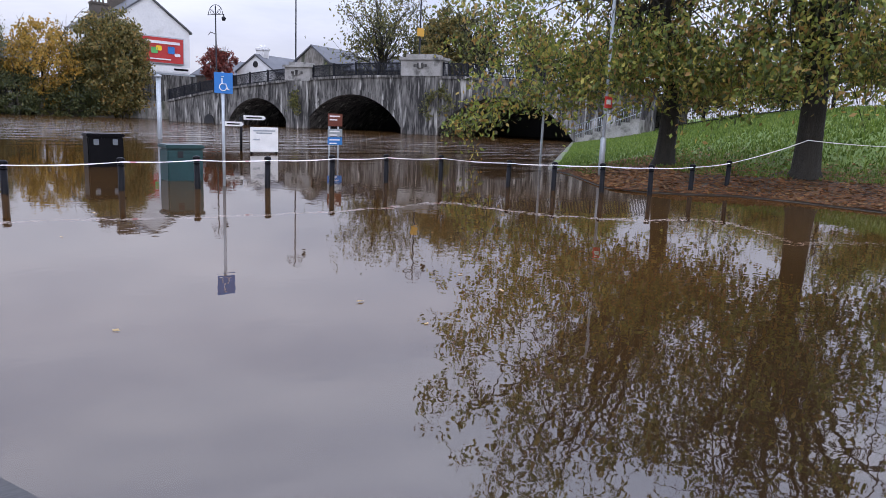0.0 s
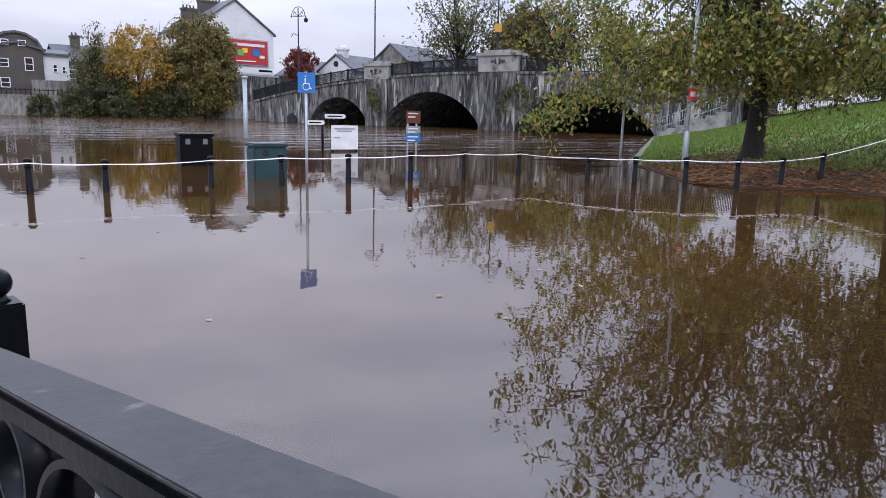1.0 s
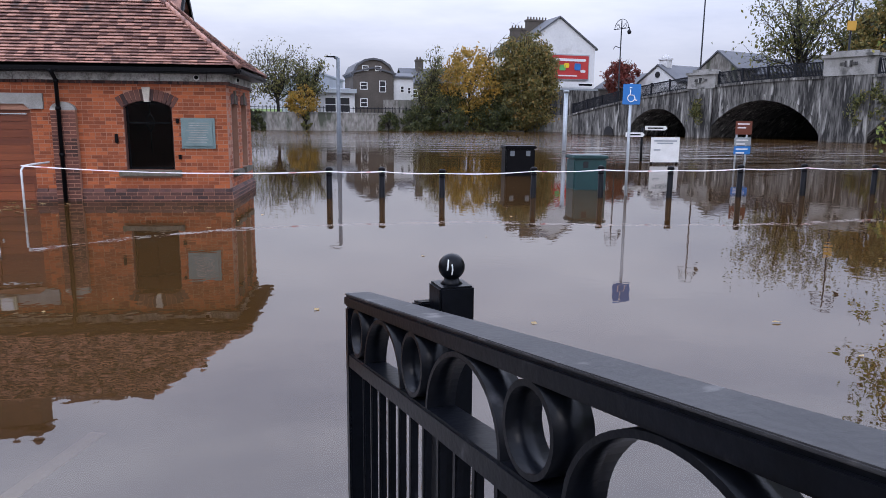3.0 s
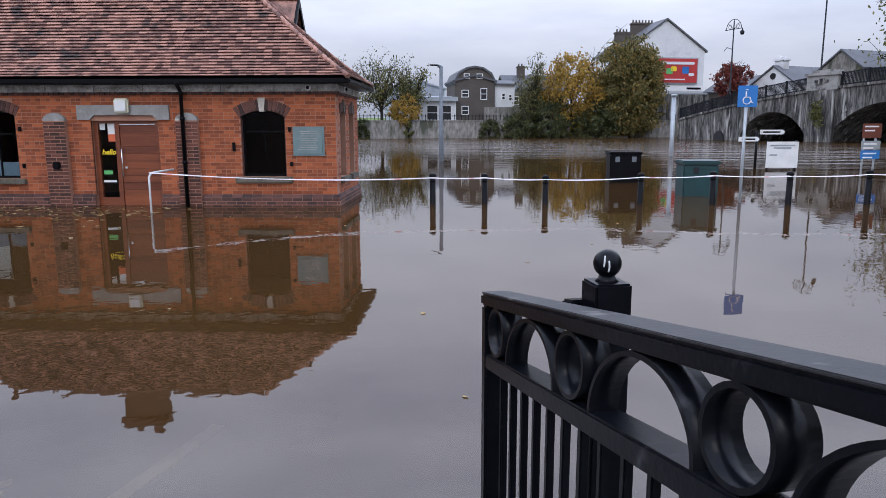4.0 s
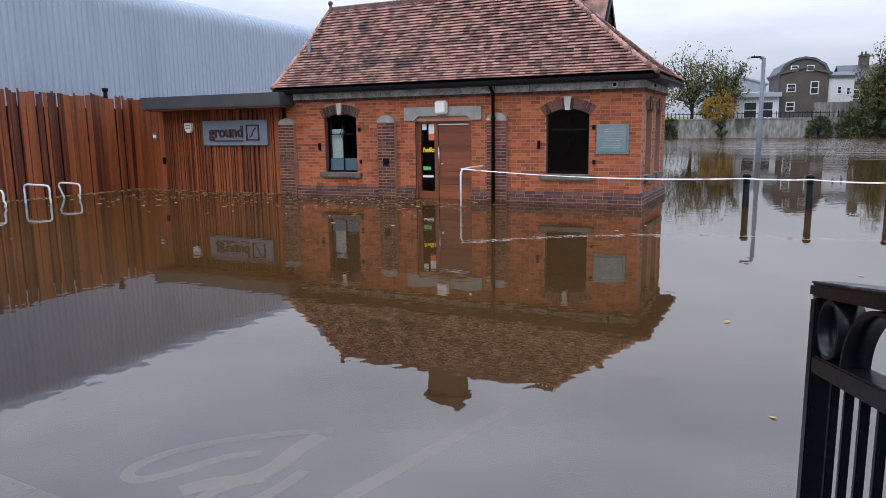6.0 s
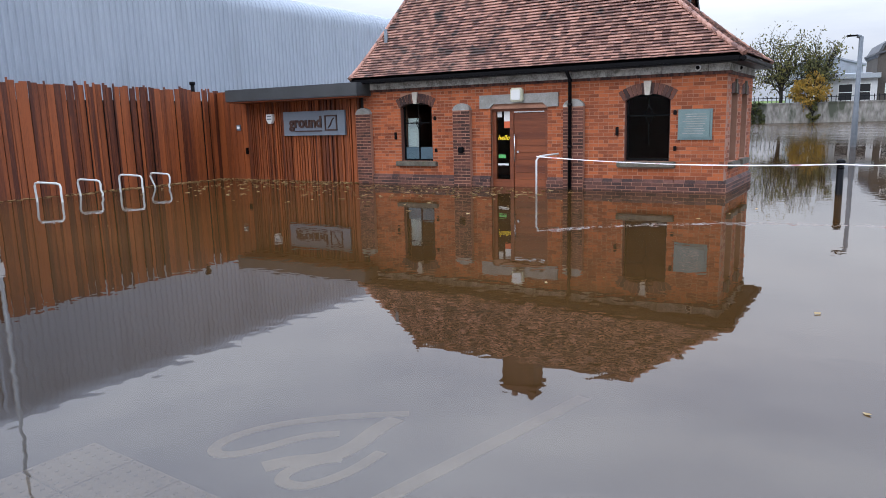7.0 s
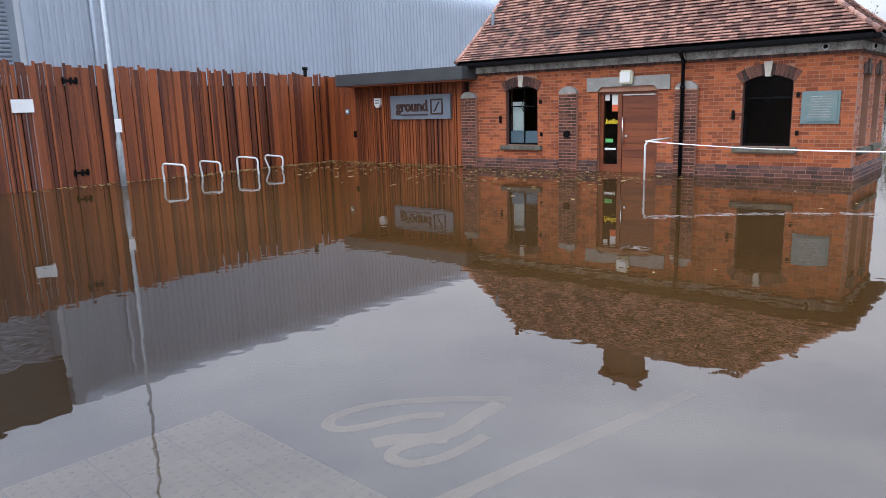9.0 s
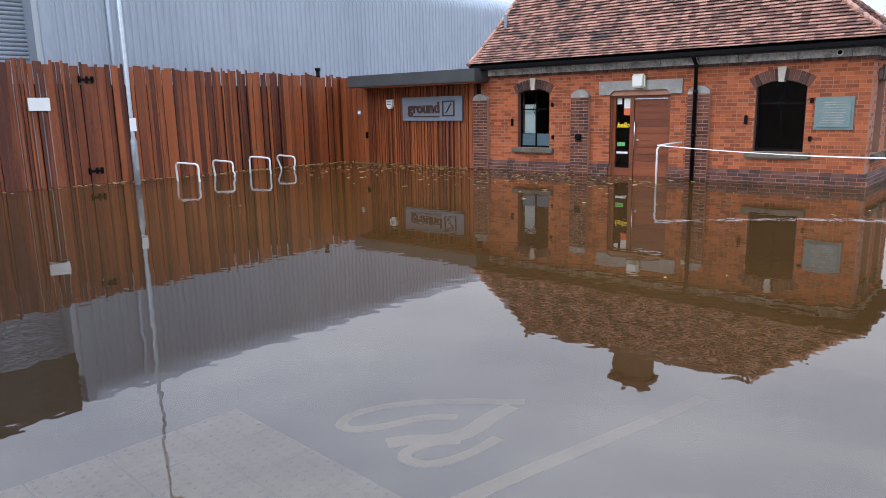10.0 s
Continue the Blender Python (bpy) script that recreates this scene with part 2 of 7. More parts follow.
# Near black for the shade inside rooms, gaps and openings, put into colour.
M_DARK = plain("shade_black", (0.006, 0.006, 0.007), 0.6)
M_GLASS = glass_material("window_glass")
M_BARK = material("bark", (0.010, 0.009, 0.006), (0.034, 0.029, 0.020), 0.9, 3, 18, 1.0, stretch=(3, 3, 0.5), bump_dist=0.05)


# ---- building tools ----
def box(bm, x0, x1, y0, y1, z0, z1, bevel=0.0):
    """A box between two corners, its edges bevelled."""
    vs = [bm.verts.new((x, y, z)) for x in (x0, x1) for y in (y0, y1) for z in (z0, z1)]
    fs = [bm.faces.new([vs[i] for i in q]) for q in ((0, 1, 3, 2), (4, 6, 7, 5), (0, 4, 5, 1), (2, 3, 7, 6), (0, 2, 6, 4), (1, 5, 7, 3))]
    if bevel:
        es = list({e for f in fs for e in f.edges})
        bmesh.ops.bevel(bm, geom=es, offset=bevel, segments=2, affect='EDGES')
    return bm


def tube(bm, points, radii, sides=10, cap=True):
    """A round bar along the points."""
    pts = [Vector(p) for p in points]
    if isinstance(radii, (int, float)):
        radii = [radii] * len(pts)
    rings = []
    ref = None
    for i, p in enumerate(pts):
        d = (pts[min(i + 1, len(pts) - 1)] - pts[max(i - 1, 0)]).normalized()
        if ref is None:
            ref = d.orthogonal().normalized()
        ref = (ref - d * ref.dot(d)).normalized()
        side = d.cross(ref)
        rings.append([bm.verts.new(p + radii[i] * (ref * math.cos(a) + side * math.sin(a))) for a in (2 * math.pi * k / sides for k in range(sides))])
    for a, b in zip(rings, rings[1:]):
        for k in range(sides):
            f = bm.faces.new((a[k], a[(k + 1) % sides], b[(k + 1) % sides], b[k]))
            f.smooth = True
    if cap:
        bm.faces.new(rings[0][::-1])
        bm.faces.new(rings[-1])
    return bm


def prism(bm, outline, axis, lo, hi):
    """An outline of (u, v) pairs, drawn through from lo to hi along 'x', 'y' or 'z'."""
    def at(u, v, w):
        return {'x': (w, u, v), 'y': (u, w, v), 'z': (u, v, w)}[axis]
    a = [bm.verts.new(at(u, v, lo)) for u, v in outline]
    b = [bm.verts.new(at(u, v, hi)) for u, v in outline]
    bm.faces.new(a)
    bm.faces.new(b[::-1])
    for i in range(len(a)):
        j = (i + 1) % len(a)
        bm.faces.new((a[i], b[i], b[j], a[j]))
    return bm


def mesh_of(bm, name, mat):
    bmesh.ops.recalc_face_normals(bm, faces=bm.faces[:])
    me = bpy.data.meshes.new(name)
    bm.to_mesh(me)
    bm.free()
    me.materials.append(mat)
    return me


def world_of(ob):
    m = ob.matrix_basis
    return world_of(ob.parent) @ ob.matrix_parent_inverse @ m if ob.parent else m


def part(name, bm, mat, parent, label=""):
    """One mesh, drawn in world coordinates, under a thing or a part."""
    ob = new(name, mesh_of(bm, name, mat))
    ob.parent = parent
    ob.matrix_parent_inverse = world_of(parent).inverted()
    return tagged(ob, label)


def thing(name, label, category, at=(0, 0, 0), group="", kind=""):
    e = new(name)
    e.empty_display_size = 0.2
    e.location = at
    return tagged(e, label, category, group, kind)


def solid(name, bm, mat, label, category="", group="", kind=""):
    return tagged(new(name, mesh_of(bm, name, mat)), label, category, group, kind)


def raw(name, verts, faces, mat, parent=None, label="", kind="", category=""):
    me = bpy.data.meshes.new(name)
    me.from_pydata(verts, [], faces)
    me.materials.append(mat)
    ob = new(name, me)
    if parent:
        ob.parent = parent
        ob.matrix_parent_inverse = world_of(parent).inverted()
    return tagged(ob, label, category, "", kind)


BOX_FACES = ((0, 1, 3, 2), (4, 6, 7, 5), (0, 4, 5, 1), (2, 3, 7, 6), (0, 2, 6, 4), (1, 5, 7, 3))


class Pieces:
    """Many small boxes in one mesh."""
    def __init__(self):
        self.v, self.f = [], []

    def add(self, x0, x1, y0, y1, z0, z1, m=None):
        k = len(self.v)
        c = [Vector((x, y, z)) for x in (x0, x1) for y in (y0, y1) for z in (z0, z1)]
        self.v += [m @ p for p in c] if m else c
        self.f += [tuple(k + i for i in q) for q in BOX_FACES]


def words(text, size, m, mat, parent, name="lettering", depth=0.004, shear=0.0, bold=0.0):
    """Raised letters in the built-in font, as a mesh, in the plane of m."""
    cu = bpy.data.curves.new(name, 'FONT')
    cu.body, cu.size, cu.extrude, cu.align_x, cu.align_y, cu.shear, cu.resolution_u, cu.offset = text, size, depth, 'CENTER', 'CENTER', shear, 3, bold
    ob = bpy.data.objects.new(name, cu)
    scene.collection.objects.link(ob)
    me = bpy.data.meshes.new_from_object(ob.evaluated_get(bpy.context.evaluated_depsgraph_get()))
    bpy.data.objects.remove(ob)
    me.transform(m)
    me.materials.clear()
    me.materials.append(mat)
    o = new(name, me)
    o.parent = parent
    o.matrix_parent_inverse = world_of(parent).inverted()
    return o


# ---- ground and water ----
def ease(a, b, v):
    t = np.clip((v - a) / (b - a), 0, 1)
    return t * t * (3 - 2 * t)


SHORE_Y = (-200.0, -40.0, -8.7, -6.4, -4.9, -4.0, -2.8, -1.6, 2.0, 4.4, 36.0, 90.0)
SHORE_X = (24.0, 23.0, 21.95, 22.0, 21.7, 20.4, 19.25, 19.8, 22.4, 23.6, 59.0, 120.0)


def shore_x(y):
    """Where the park bank meets the flood, by y."""
    return np.interp(y, SHORE_Y, SHORE_X)


def ground_height(x, y):
    base = -0.16 - 0.012 * np.clip(y + 13, 0, 12) + np.zeros_like(x)
    base = base + 0.24 * ease(-14.6, -16.6, y)
    out = 0.75 * y + 0.66 * x
    base = base - 1.6 * ease(12, 24, out)
    s = (x - shore_x(y)) * 0.85
    bank = 0.125 * np.clip(s, -30, 6) + 0.165 * np.clip(s - 6, 0, 17) + 0.02 * np.clip(s - 23, 0, 200)
    base = np.where(s > -6, np.maximum(base, bank), base)
    far = y - (103.5 + 0.19 * x)
    base = np.where(far > 1.5, np.maximum(base, 2.4 + 0.02 * np.clip(far - 20, 0, 200)), base)
    base = np.where((x < -15.75) & (y > -11.5), np.maximum(base, 0.08), base)
    return base


def graded(lo, hi, fine_lo, fine_hi, step):
    a = list(np.arange(fine_lo, fine_hi + step, step))
    d, v = step, fine_hi + step
    while v < hi:
        d *= 1.25
        v += d
        a.append(v)
    d, v = step, fine_lo
    while v > lo:
        d *= 1.25
        v -= d
        a.insert(0, v)
    return np.array(a)


gx = graded(-1500, 1500, -18, 62, 0.9)
gy = graded(-1500, 1500, -22, 62, 0.9)
GX, GY = np.meshgrid(gx, gy, indexing='ij')
GZ = ground_height(GX, GY)
nx, ny = GX.shape
quads = [(i * ny + j, (i + 1) * ny + j, (i + 1) * ny + j + 1, i * ny + j + 1) for i in range(nx - 1) for j in range(ny - 1)]
ground = raw("ground", np.stack([GX, GY, GZ], -1).reshape(-1, 3).tolist(), quads, M_GROUND, label="flooded tarmac, river bed and banks under the water", kind="structure")
for p in ground.data.polygons:
    p.use_smooth = True
ground.data.materials.append(M_GRASS)
gs = (GX - shore_x(GY)) * 0.85
for p in ground.data.polygons:
    i, j = divmod(p.vertices[0], ny)
    if (gs[i, j] > (3.2 if GY[i, j] < 1 else 0.4) and GX[i, j] > 18) or GY[i, j] > 106 + 0.19 * GX[i, j]:
        p.material_index = 1
water = raw("water", [(-400, -60, 0), (400, -60, 0), (400, 300, 0), (-400, 300, 0)], [(0, 1, 2, 3)], M_WATER, label="still brown flood water running out into the river", kind="structure")


# ---- the brick pump house ----
HX0, HX1, HD, HW = -9.45, 0.0, 3.1, 2.5       # left end, right end, depth, top of the brickwork
COURSE, BRICK_L, JOINT = 0.079, 0.228, 0.013
WINDOWS = ((-8.22, -7.22, 0.62, 2.02, 2.14), (-2.13, -1.13, 0.66, 1.98, 2.12))   # x0, x1, sill, spring, crown
DOOR = (-5.50, -3.98, 1.90)
house = thing("brick_cafe_building", "small red brick building with a tiled hip roof in floodwater", "building", (-4.7, 1.5, -0.3))


def wall_shell(bm, openings, x0, x1, z0, z1, y0, y1):
    """A wall in the xz plane with square holes through it."""
    xs = sorted({x0, x1, *(v for o in openings for v in o[:2])})
    zs = sorted({z0, z1, *(v for o in openings for v in o[2:])})
    full = {(i, k) for i in range(len(xs) - 1) for k in range(len(zs) - 1)
            if not any(o[0] <= xs[i] and xs[i + 1] <= o[1] and o[2] <= zs[k] and zs[k + 1] <= o[3] for o in openings)}
    vs = {}

    def at(i, k, y):
        if (i, k, y) not in vs:
            vs[i, k, y] = bm.verts.new((xs[i], y, zs[k]))
        return vs[i, k, y]

    for i, k in full:
        for y in (y0, y1):
            bm.faces.new((at(i, k, y), at(i + 1, k, y), at(i + 1, k + 1, y), at(i, k + 1, y)))
        for di, dk, p, q in ((-1, 0, (i, k), (i, k + 1)), (1, 0, (i + 1, k), (i + 1, k + 1)), (0, -1, (i, k), (i + 1, k)), (0, 1, (i, k + 1), (i + 1, k + 1))):
            if (i + di, k + dk) not in full:
                bm.faces.new((at(*p, y0), at(*q, y0), at(*q, y1), at(*p, y1)))
    return bm


holes = [(w[0], w[1], w[2], w[4]) for w in WINDOWS] + [(DOOR[0], DOOR[1], -0.5, DOOR[2])]
bm = wall_shell(bmesh.new(), holes, HX0, HX1, -0.5, HW + 0.25, 0.005, 0.33)
front_wall = part("wall", bm, M_MORTAR, house, "red brick front wall with light mortar")
side_holes = [(0.55, 1.25, 0.62, 2.1), (1.75, 2.45, 0.62, 2.1)]
bm = bmesh.new()
for b in (wall_shell(bmesh.new(), side_holes, 0.33, HD - 0.012, -0.5, HW + 0.25, 0.005, 0.33),):
    tmp = bpy.data.meshes.new("tmp")
    b.to_mesh(tmp)
    b.free()
    tmp.transform(Matrix(((0, -1, 0, 0), (1, 0, 0, 0), (0, 0, 1, 0), (0, 0, 0, 1))))
    bm.from_mesh(tmp)
    bpy.data.meshes.remove(tmp)
side_wall = part("wall", bm, M_MORTAR, house, "red brick side wall with two narrow windows")
# Left and back walls are dark brick so the room behind the panes looks unlit.
bm = bmesh.new()
box(bm, HX0 + 0.012, HX0 + 0.33, 0.33, HD - 0.012, -0.5, HW + 0.25)
part("wall", bm, M_DARKBRICK, house)
bm = bmesh.new()
box(bm, HX0 + 0.012, HX1 - 0.012, HD - 0.33, HD - 0.012, -0.5, HW + 0.25)
part("wall", bm, M_DARKBRICK, house)
# Unseen floor and ceiling in near black: the room's shade as colour.
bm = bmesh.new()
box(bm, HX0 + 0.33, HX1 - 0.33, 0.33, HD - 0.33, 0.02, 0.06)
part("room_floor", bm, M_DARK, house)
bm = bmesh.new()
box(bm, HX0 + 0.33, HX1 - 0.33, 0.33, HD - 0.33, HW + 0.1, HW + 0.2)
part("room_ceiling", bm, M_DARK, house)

# plinth, stone band, dentils, gutter
bm = bmesh.new()
for a, b in ((HX0, DOOR[0]), (DOOR[1], HX1 + 0.06)):
    prism(bm, [(-0.061, -0.5), (-0.061, 0.19), (-0.02, 0.20), (0.02, 0.20), (0.02, -0.5)], 'x', a, b)
prism(bm, [(HX1 + 0.061, -0.5), (HX1 + 0.061, 0.19), (HX1 + 0.02, 0.20), (HX1 - 0.02, 0.20), (HX1 - 0.02, -0.5)], 'y', 0.02, HD)
part("plinth", bm, M_MORTAR, house, "weathered plinth with a sloping brick edge")
x = HX0
seg = random.Random(3)
while x < HX1 + 0.03:
    w = min(seg.uniform(0.85, 1.25), HX1 + 0.035 - x)
    bm = bmesh.new()
    box(bm, x + 0.004, x + w - 0.004, -0.045, 0.1, HW + 0.02, HW + 0.18, 0.006)
    part("band_stone", bm, M_BAND, house)
    x += w
for a in (0.1, 1.1, 2.1):
    bm = bmesh.new()
    box(bm, -0.1, HX1 + 0.045, a + 0.004, min(a + 0.996, HD), HW + 0.02, HW + 0.18, 0.006)
    part("band_stone", bm, M_BAND, house)
den = Pieces()
x = HX0
while x < HX1:
    den.add(x, x + 0.075, -0.04, 0.012, HW - 0.045, HW + 0.018)
    den.add(x + 0.075, x + 0.115, -0.012, 0.012, HW - 0.045, HW + 0.018)
    x += 0.115
y = 0.0
while y < HD:
    den.add(-0.012, 0.04, y, y + 0.075, HW - 0.045, HW + 0.018)
    y += 0.115
raw("dentil_course", den.v, den.f, M_DARKBRICK, house, "small projecting brick dentils", "stuff")

# roof: bell-cast hips, tiled row by row
RIDGE = (-8.95, -2.3, 1.55, 5.02)      # x0, x1, y, z
EAVE_Z, OVER = 2.80, 0.36


def roof_profile(t):
    """Bell-cast: flatter at the eaves. t from eave to ridge gives the height share."""
    return 0.86 * t ** 1.12 + 0.14 * t


def roof_corner(t, sx, sy):
    """A point of the hip line at share t. sx, sy choose the corner."""
    ex = HX0 - 0.16 if sx < 0 else HX1 + OVER
    ey = -OVER if sy < 0 else HD + OVER
    rx = RIDGE[0] if sx < 0 else RIDGE[1]
    return Vector((ex + (rx - ex) * t, ey + (RIDGE[2] - ey) * t, EAVE_Z + (RIDGE[3] - EAVE_Z) * roof_profile(t)))


bm = bmesh.new()
STEPS = 12
ring = [[bm.verts.new(roof_corner(k / STEPS, sx, sy) - Vector((0, 0, 0.05))) for sx, sy in ((-1, -1), (1, -1), (1, 1), (-1, 1))] for k in range(STEPS + 1)]
for a, b in zip(ring, ring[1:]):
    for i in range(4):
        j = (i + 1) % 4
        if (a[i].co - a[j].co).length > 1e-6:
            bm.faces.new((a[i], a[j], b[j], b[i]))
bm.faces.new(ring[0][::-1])
bmesh.ops.remove_doubles(bm, verts=bm.verts[:], dist=1e-5)
roof = part("roof", bm, M_BLACK, house, "hipped roof of mottled red clay tiles")
bm = bmesh.new()
x0, x1, y0, y1 = HX0 - 0.1, HX1 + OVER - 0.06, -OVER + 0.06, HD + OVER - 0.06
for a, b, c, d in ((x0, x1, y0 - 0.10, y0 - 0.005), (x1 - 0.0, x1 + 0.10, y0 - 0.1, y1)):
    box(bm, a, b, c, d, EAVE_Z - 0.13, EAVE_Z - 0.02, 0.03)
box(bm, x0, x1, y0, -0.02, EAVE_Z - 0.125, EAVE_Z - 0.055)
box(bm, 0.02, x1, -0.02, y1, EAVE_Z - 0.125, EAVE_Z - 0.055)
part("gutter", bm, M_BLACK, house, "black gutter and soffit board")
bm = bmesh.new()
tube(bm, [(-3.36, -0.39, 2.72), (-3.36, -0.30, 2.62), (-3.36, -0.16, 2.5), (-3.36, -0.16, -0.3)], 0.042, 10)
for z in (0.95, 1.9, 2.45):
    tube(bm, [(-3.36, -0.16, z), (-3.36, -0.16, z + 0.07)], 0.055, 10)
part("downpipe", bm, M_BLACK, house, "black cast-iron downpipe")

# chimney, ridge crest, hip tiles, rear gable
bm = bmesh.new()
box(bm, -6.3, -5.3, 2.05, 2.65, 3.9, 6.0, 0.01)
box(bm, -6.4, -5.2, 1.95, 2.75, 6.0, 6.15, 0.02)
box(bm, -6.34, -5.26, 2.01, 2.69, 6.15, 6.25, 0.02)
chimney = part("chimney", bm, M_DARKBRICK, house, "mossy brick chimney stack")
for x in (-6.05, -5.55):
    bm = bmesh.new()
    tube(bm, [(x, 2.35, 6.25), (x, 2.35, 6.45)], [0.12, 0.1], 12)
    part("chimney_pot", bm, M_TILE_PART, chimney)
crest = bmesh.new()
x = RIDGE[0]
while x < RIDGE[1] - 0.2:
    box(crest, x, x + 0.29, RIDGE[2] - 0.07, RIDGE[2] + 0.07, RIDGE[3] - 0.03, RIDGE[3] + 0.035, 0.02)
    for k in (0.05, 0.15, 0.25):
        tube(crest, [(x + k, RIDGE[2] - 0.012, RIDGE[3] + 0.06), (x + k, RIDGE[2] + 0.012, RIDGE[3] + 0.06)], 0.05, 8)
    x += 0.30
part("ridge_crest", crest, M_TILE_PART, roof, "pierced red ridge cresting")
bm = bmesh.new()
tube(bm, [(RIDGE[0], RIDGE[2], RIDGE[3]), (RIDGE[0], RIDGE[2], RIDGE[3] + 0.16)], [0.05, 0.03], 8)
bmesh.ops.create_icosphere(bm, subdivisions=2, radius=0.07, matrix=Matrix.Translation((RIDGE[0], RIDGE[2], RIDGE[3] + 0.2)))
part("finial", bm, M_TILE_PART, roof)
for sx, sy in ((-1, -1), (1, -1), (1, 1)):
    n = 22
    for k in range(n):
        a, b = roof_corner(k / n, sx, sy), roof_corner((k + 1.15) / n if k < n - 1 else 1, sx, sy)
        bm = bmesh.new()
        tube(bm, [a + Vector((0, 0, 0.012)), b + Vector((0, 0, 0.045))], [0.062, 0.05], 8)
        part("hip_tile", bm, M_TILE_PART, roof)
rear = part("rear_gable", prism(bmesh.new(), [(3.2, 2.6), (3.2, 3.9), (4.05, 5.05), (4.9, 3.9), (4.9, 2.6)], 'x', -4.4, -1.85), M_DARKBRICK, house, "small rear gable behind the main roof")
bm = bmesh.new()
prism(bm, [(3.0, 3.62), (4.05, 5.06), (5.1, 3.62), (5.1, 3.72), (4.05, 5.16), (3.0, 3.72)], 'x', -4.4, -1.70)
part("gable_roof", bm, M_TILE, house)
bm = bmesh.new()
prism(bm, [(2.96, 3.50), (4.05, 5.0), (5.14, 3.50), (5.14, 3.74), (4.05, 5.19), (2.96, 3.74)], 'x', -1.70, -1.64)
part("barge_board", bm, M_BLACK, house, "black barge board")
bm = bmesh.new()
for k in range(9):
    tube(bm, [(-4.2 + k * 0.3, 4.04, 5.2), (-4.2 + k * 0.3, 4.06, 5.2)], 0.055, 8)
    box(bm, -4.35 + k * 0.3, -4.07 + k * 0.3, 3.98, 4.12, 5.12, 5.19, 0.01)
part("ridge_crest", bm, M_TILE_PART, house)
bm = bmesh.new()
tube(bm, [(-9.0, 0.55, 3.3), (-9.0, 0.55, 4.15)], 0.05, 8)
part("vent_pipe", bm, M_OLDGALV, house, "grey vent pipe through the tiles")


# windows
M_KEY = material("keystone_stone", (0.34, 0.30, 0.25), (0.56, 0.52, 0.45), 0.8, 5, 40, 0.3)
M_FILM = material("privacy_film", (0.16, 0.21, 0.27), (0.24, 0.30, 0.36), 0.5, 2, 30, 0.0)


def window(w, with_lead=True, film=False):
    a, b, s, p, c = w
    frame_part = part("window", wall_shell(bmesh.new(), [(a + 0.05, b - 0.05, s + 0.05, c - 0.06)], a, b, s, c, 0.13, 0.18), M_BLACK, house, "dark sash window under a brick arch")
    bm = bmesh.new()
    box(bm, a + 0.03, b - 0.03, 0.15, 0.156, s + 0.03, c - 0.03)
    pane = part("pane", bm, M_GLASS, frame_part)
    pane.visible_shadow = False
    bm = bmesh.new()
    box(bm, a + 0.05, b - 0.05, 0.125, 0.165, s + 0.98, s + 1.01)
    part("glazing_bar", bm, M_BLACK, frame_part)
    if film:
        bm = bmesh.new()
        box(bm, (a + b) / 2 - 0.015, (a + b) / 2 + 0.015, 0.125, 0.165, s + 0.05, s + 0.98)
        part("glazing_bar", bm, M_BLACK, frame_part)
        bm = bmesh.new()
        box(bm, a + 0.04, b - 0.04, 0.160, 0.164, s + 0.04, s + 0.36)
        part("privacy_film", bm, M_FILM, frame_part, "blue-grey film on the lower panes")
        # Added white panel for the pale stripe reflected in the left of the pane.
        bm = bmesh.new()
        box(bm, a + 0.06, a + 0.42, 0.24, 0.27, s + 0.36, s + 1.12, 0.01)
        part("reflection_panel", bm, M_WHITE, frame_part, "white panel standing in for a pale reflection in the glass")
    if with_lead:
        mx, mz = (a + b) / 2, s + 1.0
        bm = bmesh.new()
        for q in range(4):
            r = 0.10
            d = [(mx, mz + 0.2), (mx + r, mz), (mx, mz - 0.2), (mx - r, mz), (mx, mz + 0.2)]
            tube(bm, [(d[q][0], 0.14, d[q][1]), (d[q + 1][0], 0.14, d[q + 1][1])], 0.009, 6)
        tube(bm, [(mx + 0.05 * math.cos(t / 2), 0.14, mz + 0.05 * math.sin(t / 2)) for t in range(14)], 0.008, 6)
        tube(bm, [(mx, 0.14, mz + 0.2), (mx, 0.14, c - 0.05)], 0.009, 6)
        tube(bm, [(mx, 0.14, mz - 0.2), (mx, 0.14, s + 0.35)], 0.009, 6)
        part("lead_work", bm, M_BLACK, frame_part, "diamond pattern in the glazing")
    bm = bmesh.new()
    box(bm, a - 0.14, b + 0.14, -0.10, 0.14, s - 0.13, s - 0.005, 0.012)
    part("window_sill", bm, M_SILL, house, "worn mossy stone sill")
    # arch of brick on edge with a keystone
    mid, half = (a + b) / 2, (b - a) / 2
    rise = c - p
    rad = (half * half + rise * rise) / (2 * rise)
    cz = c - rad
    a0 = math.asin(half / rad)
    n = 13
    for k in range(n):
        t0, t1 = -a0 * 1.06 + 2.12 * a0 * k / n, -a0 * 1.06 + 2.12 * a0 * (k + 1) / n
        if k == n // 2:
            continue
        g = 0.006 / rad
        q = [(mid + r * math.sin(t), cz + r * math.cos(t)) for r, t in ((rad, t0 + g), (rad + 0.235, t0 + g), (rad + 0.235, t1 - g), (rad, t1 - g))]
        part("arch_brick", prism(bmesh.new(), q, 'y', -0.008, 0.10), M_DARKBRICK_PART, house)
    part("keystone", prism(bmesh.new(), [(mid - 0.05, c - 0.03), (mid - 0.085, c + 0.27), (mid + 0.085, c + 0.27), (mid + 0.05, c - 0.03)], 'y', -0.045, 0.10), M_KEY, house, "pale stone keystone")
    # fill between the flat head and the arch
    pts = [(mid + rad * math.sin(t), cz + rad * math.cos(t)) for t in (-a0 + 2 * a0 * k / 10 for k in range(11))]
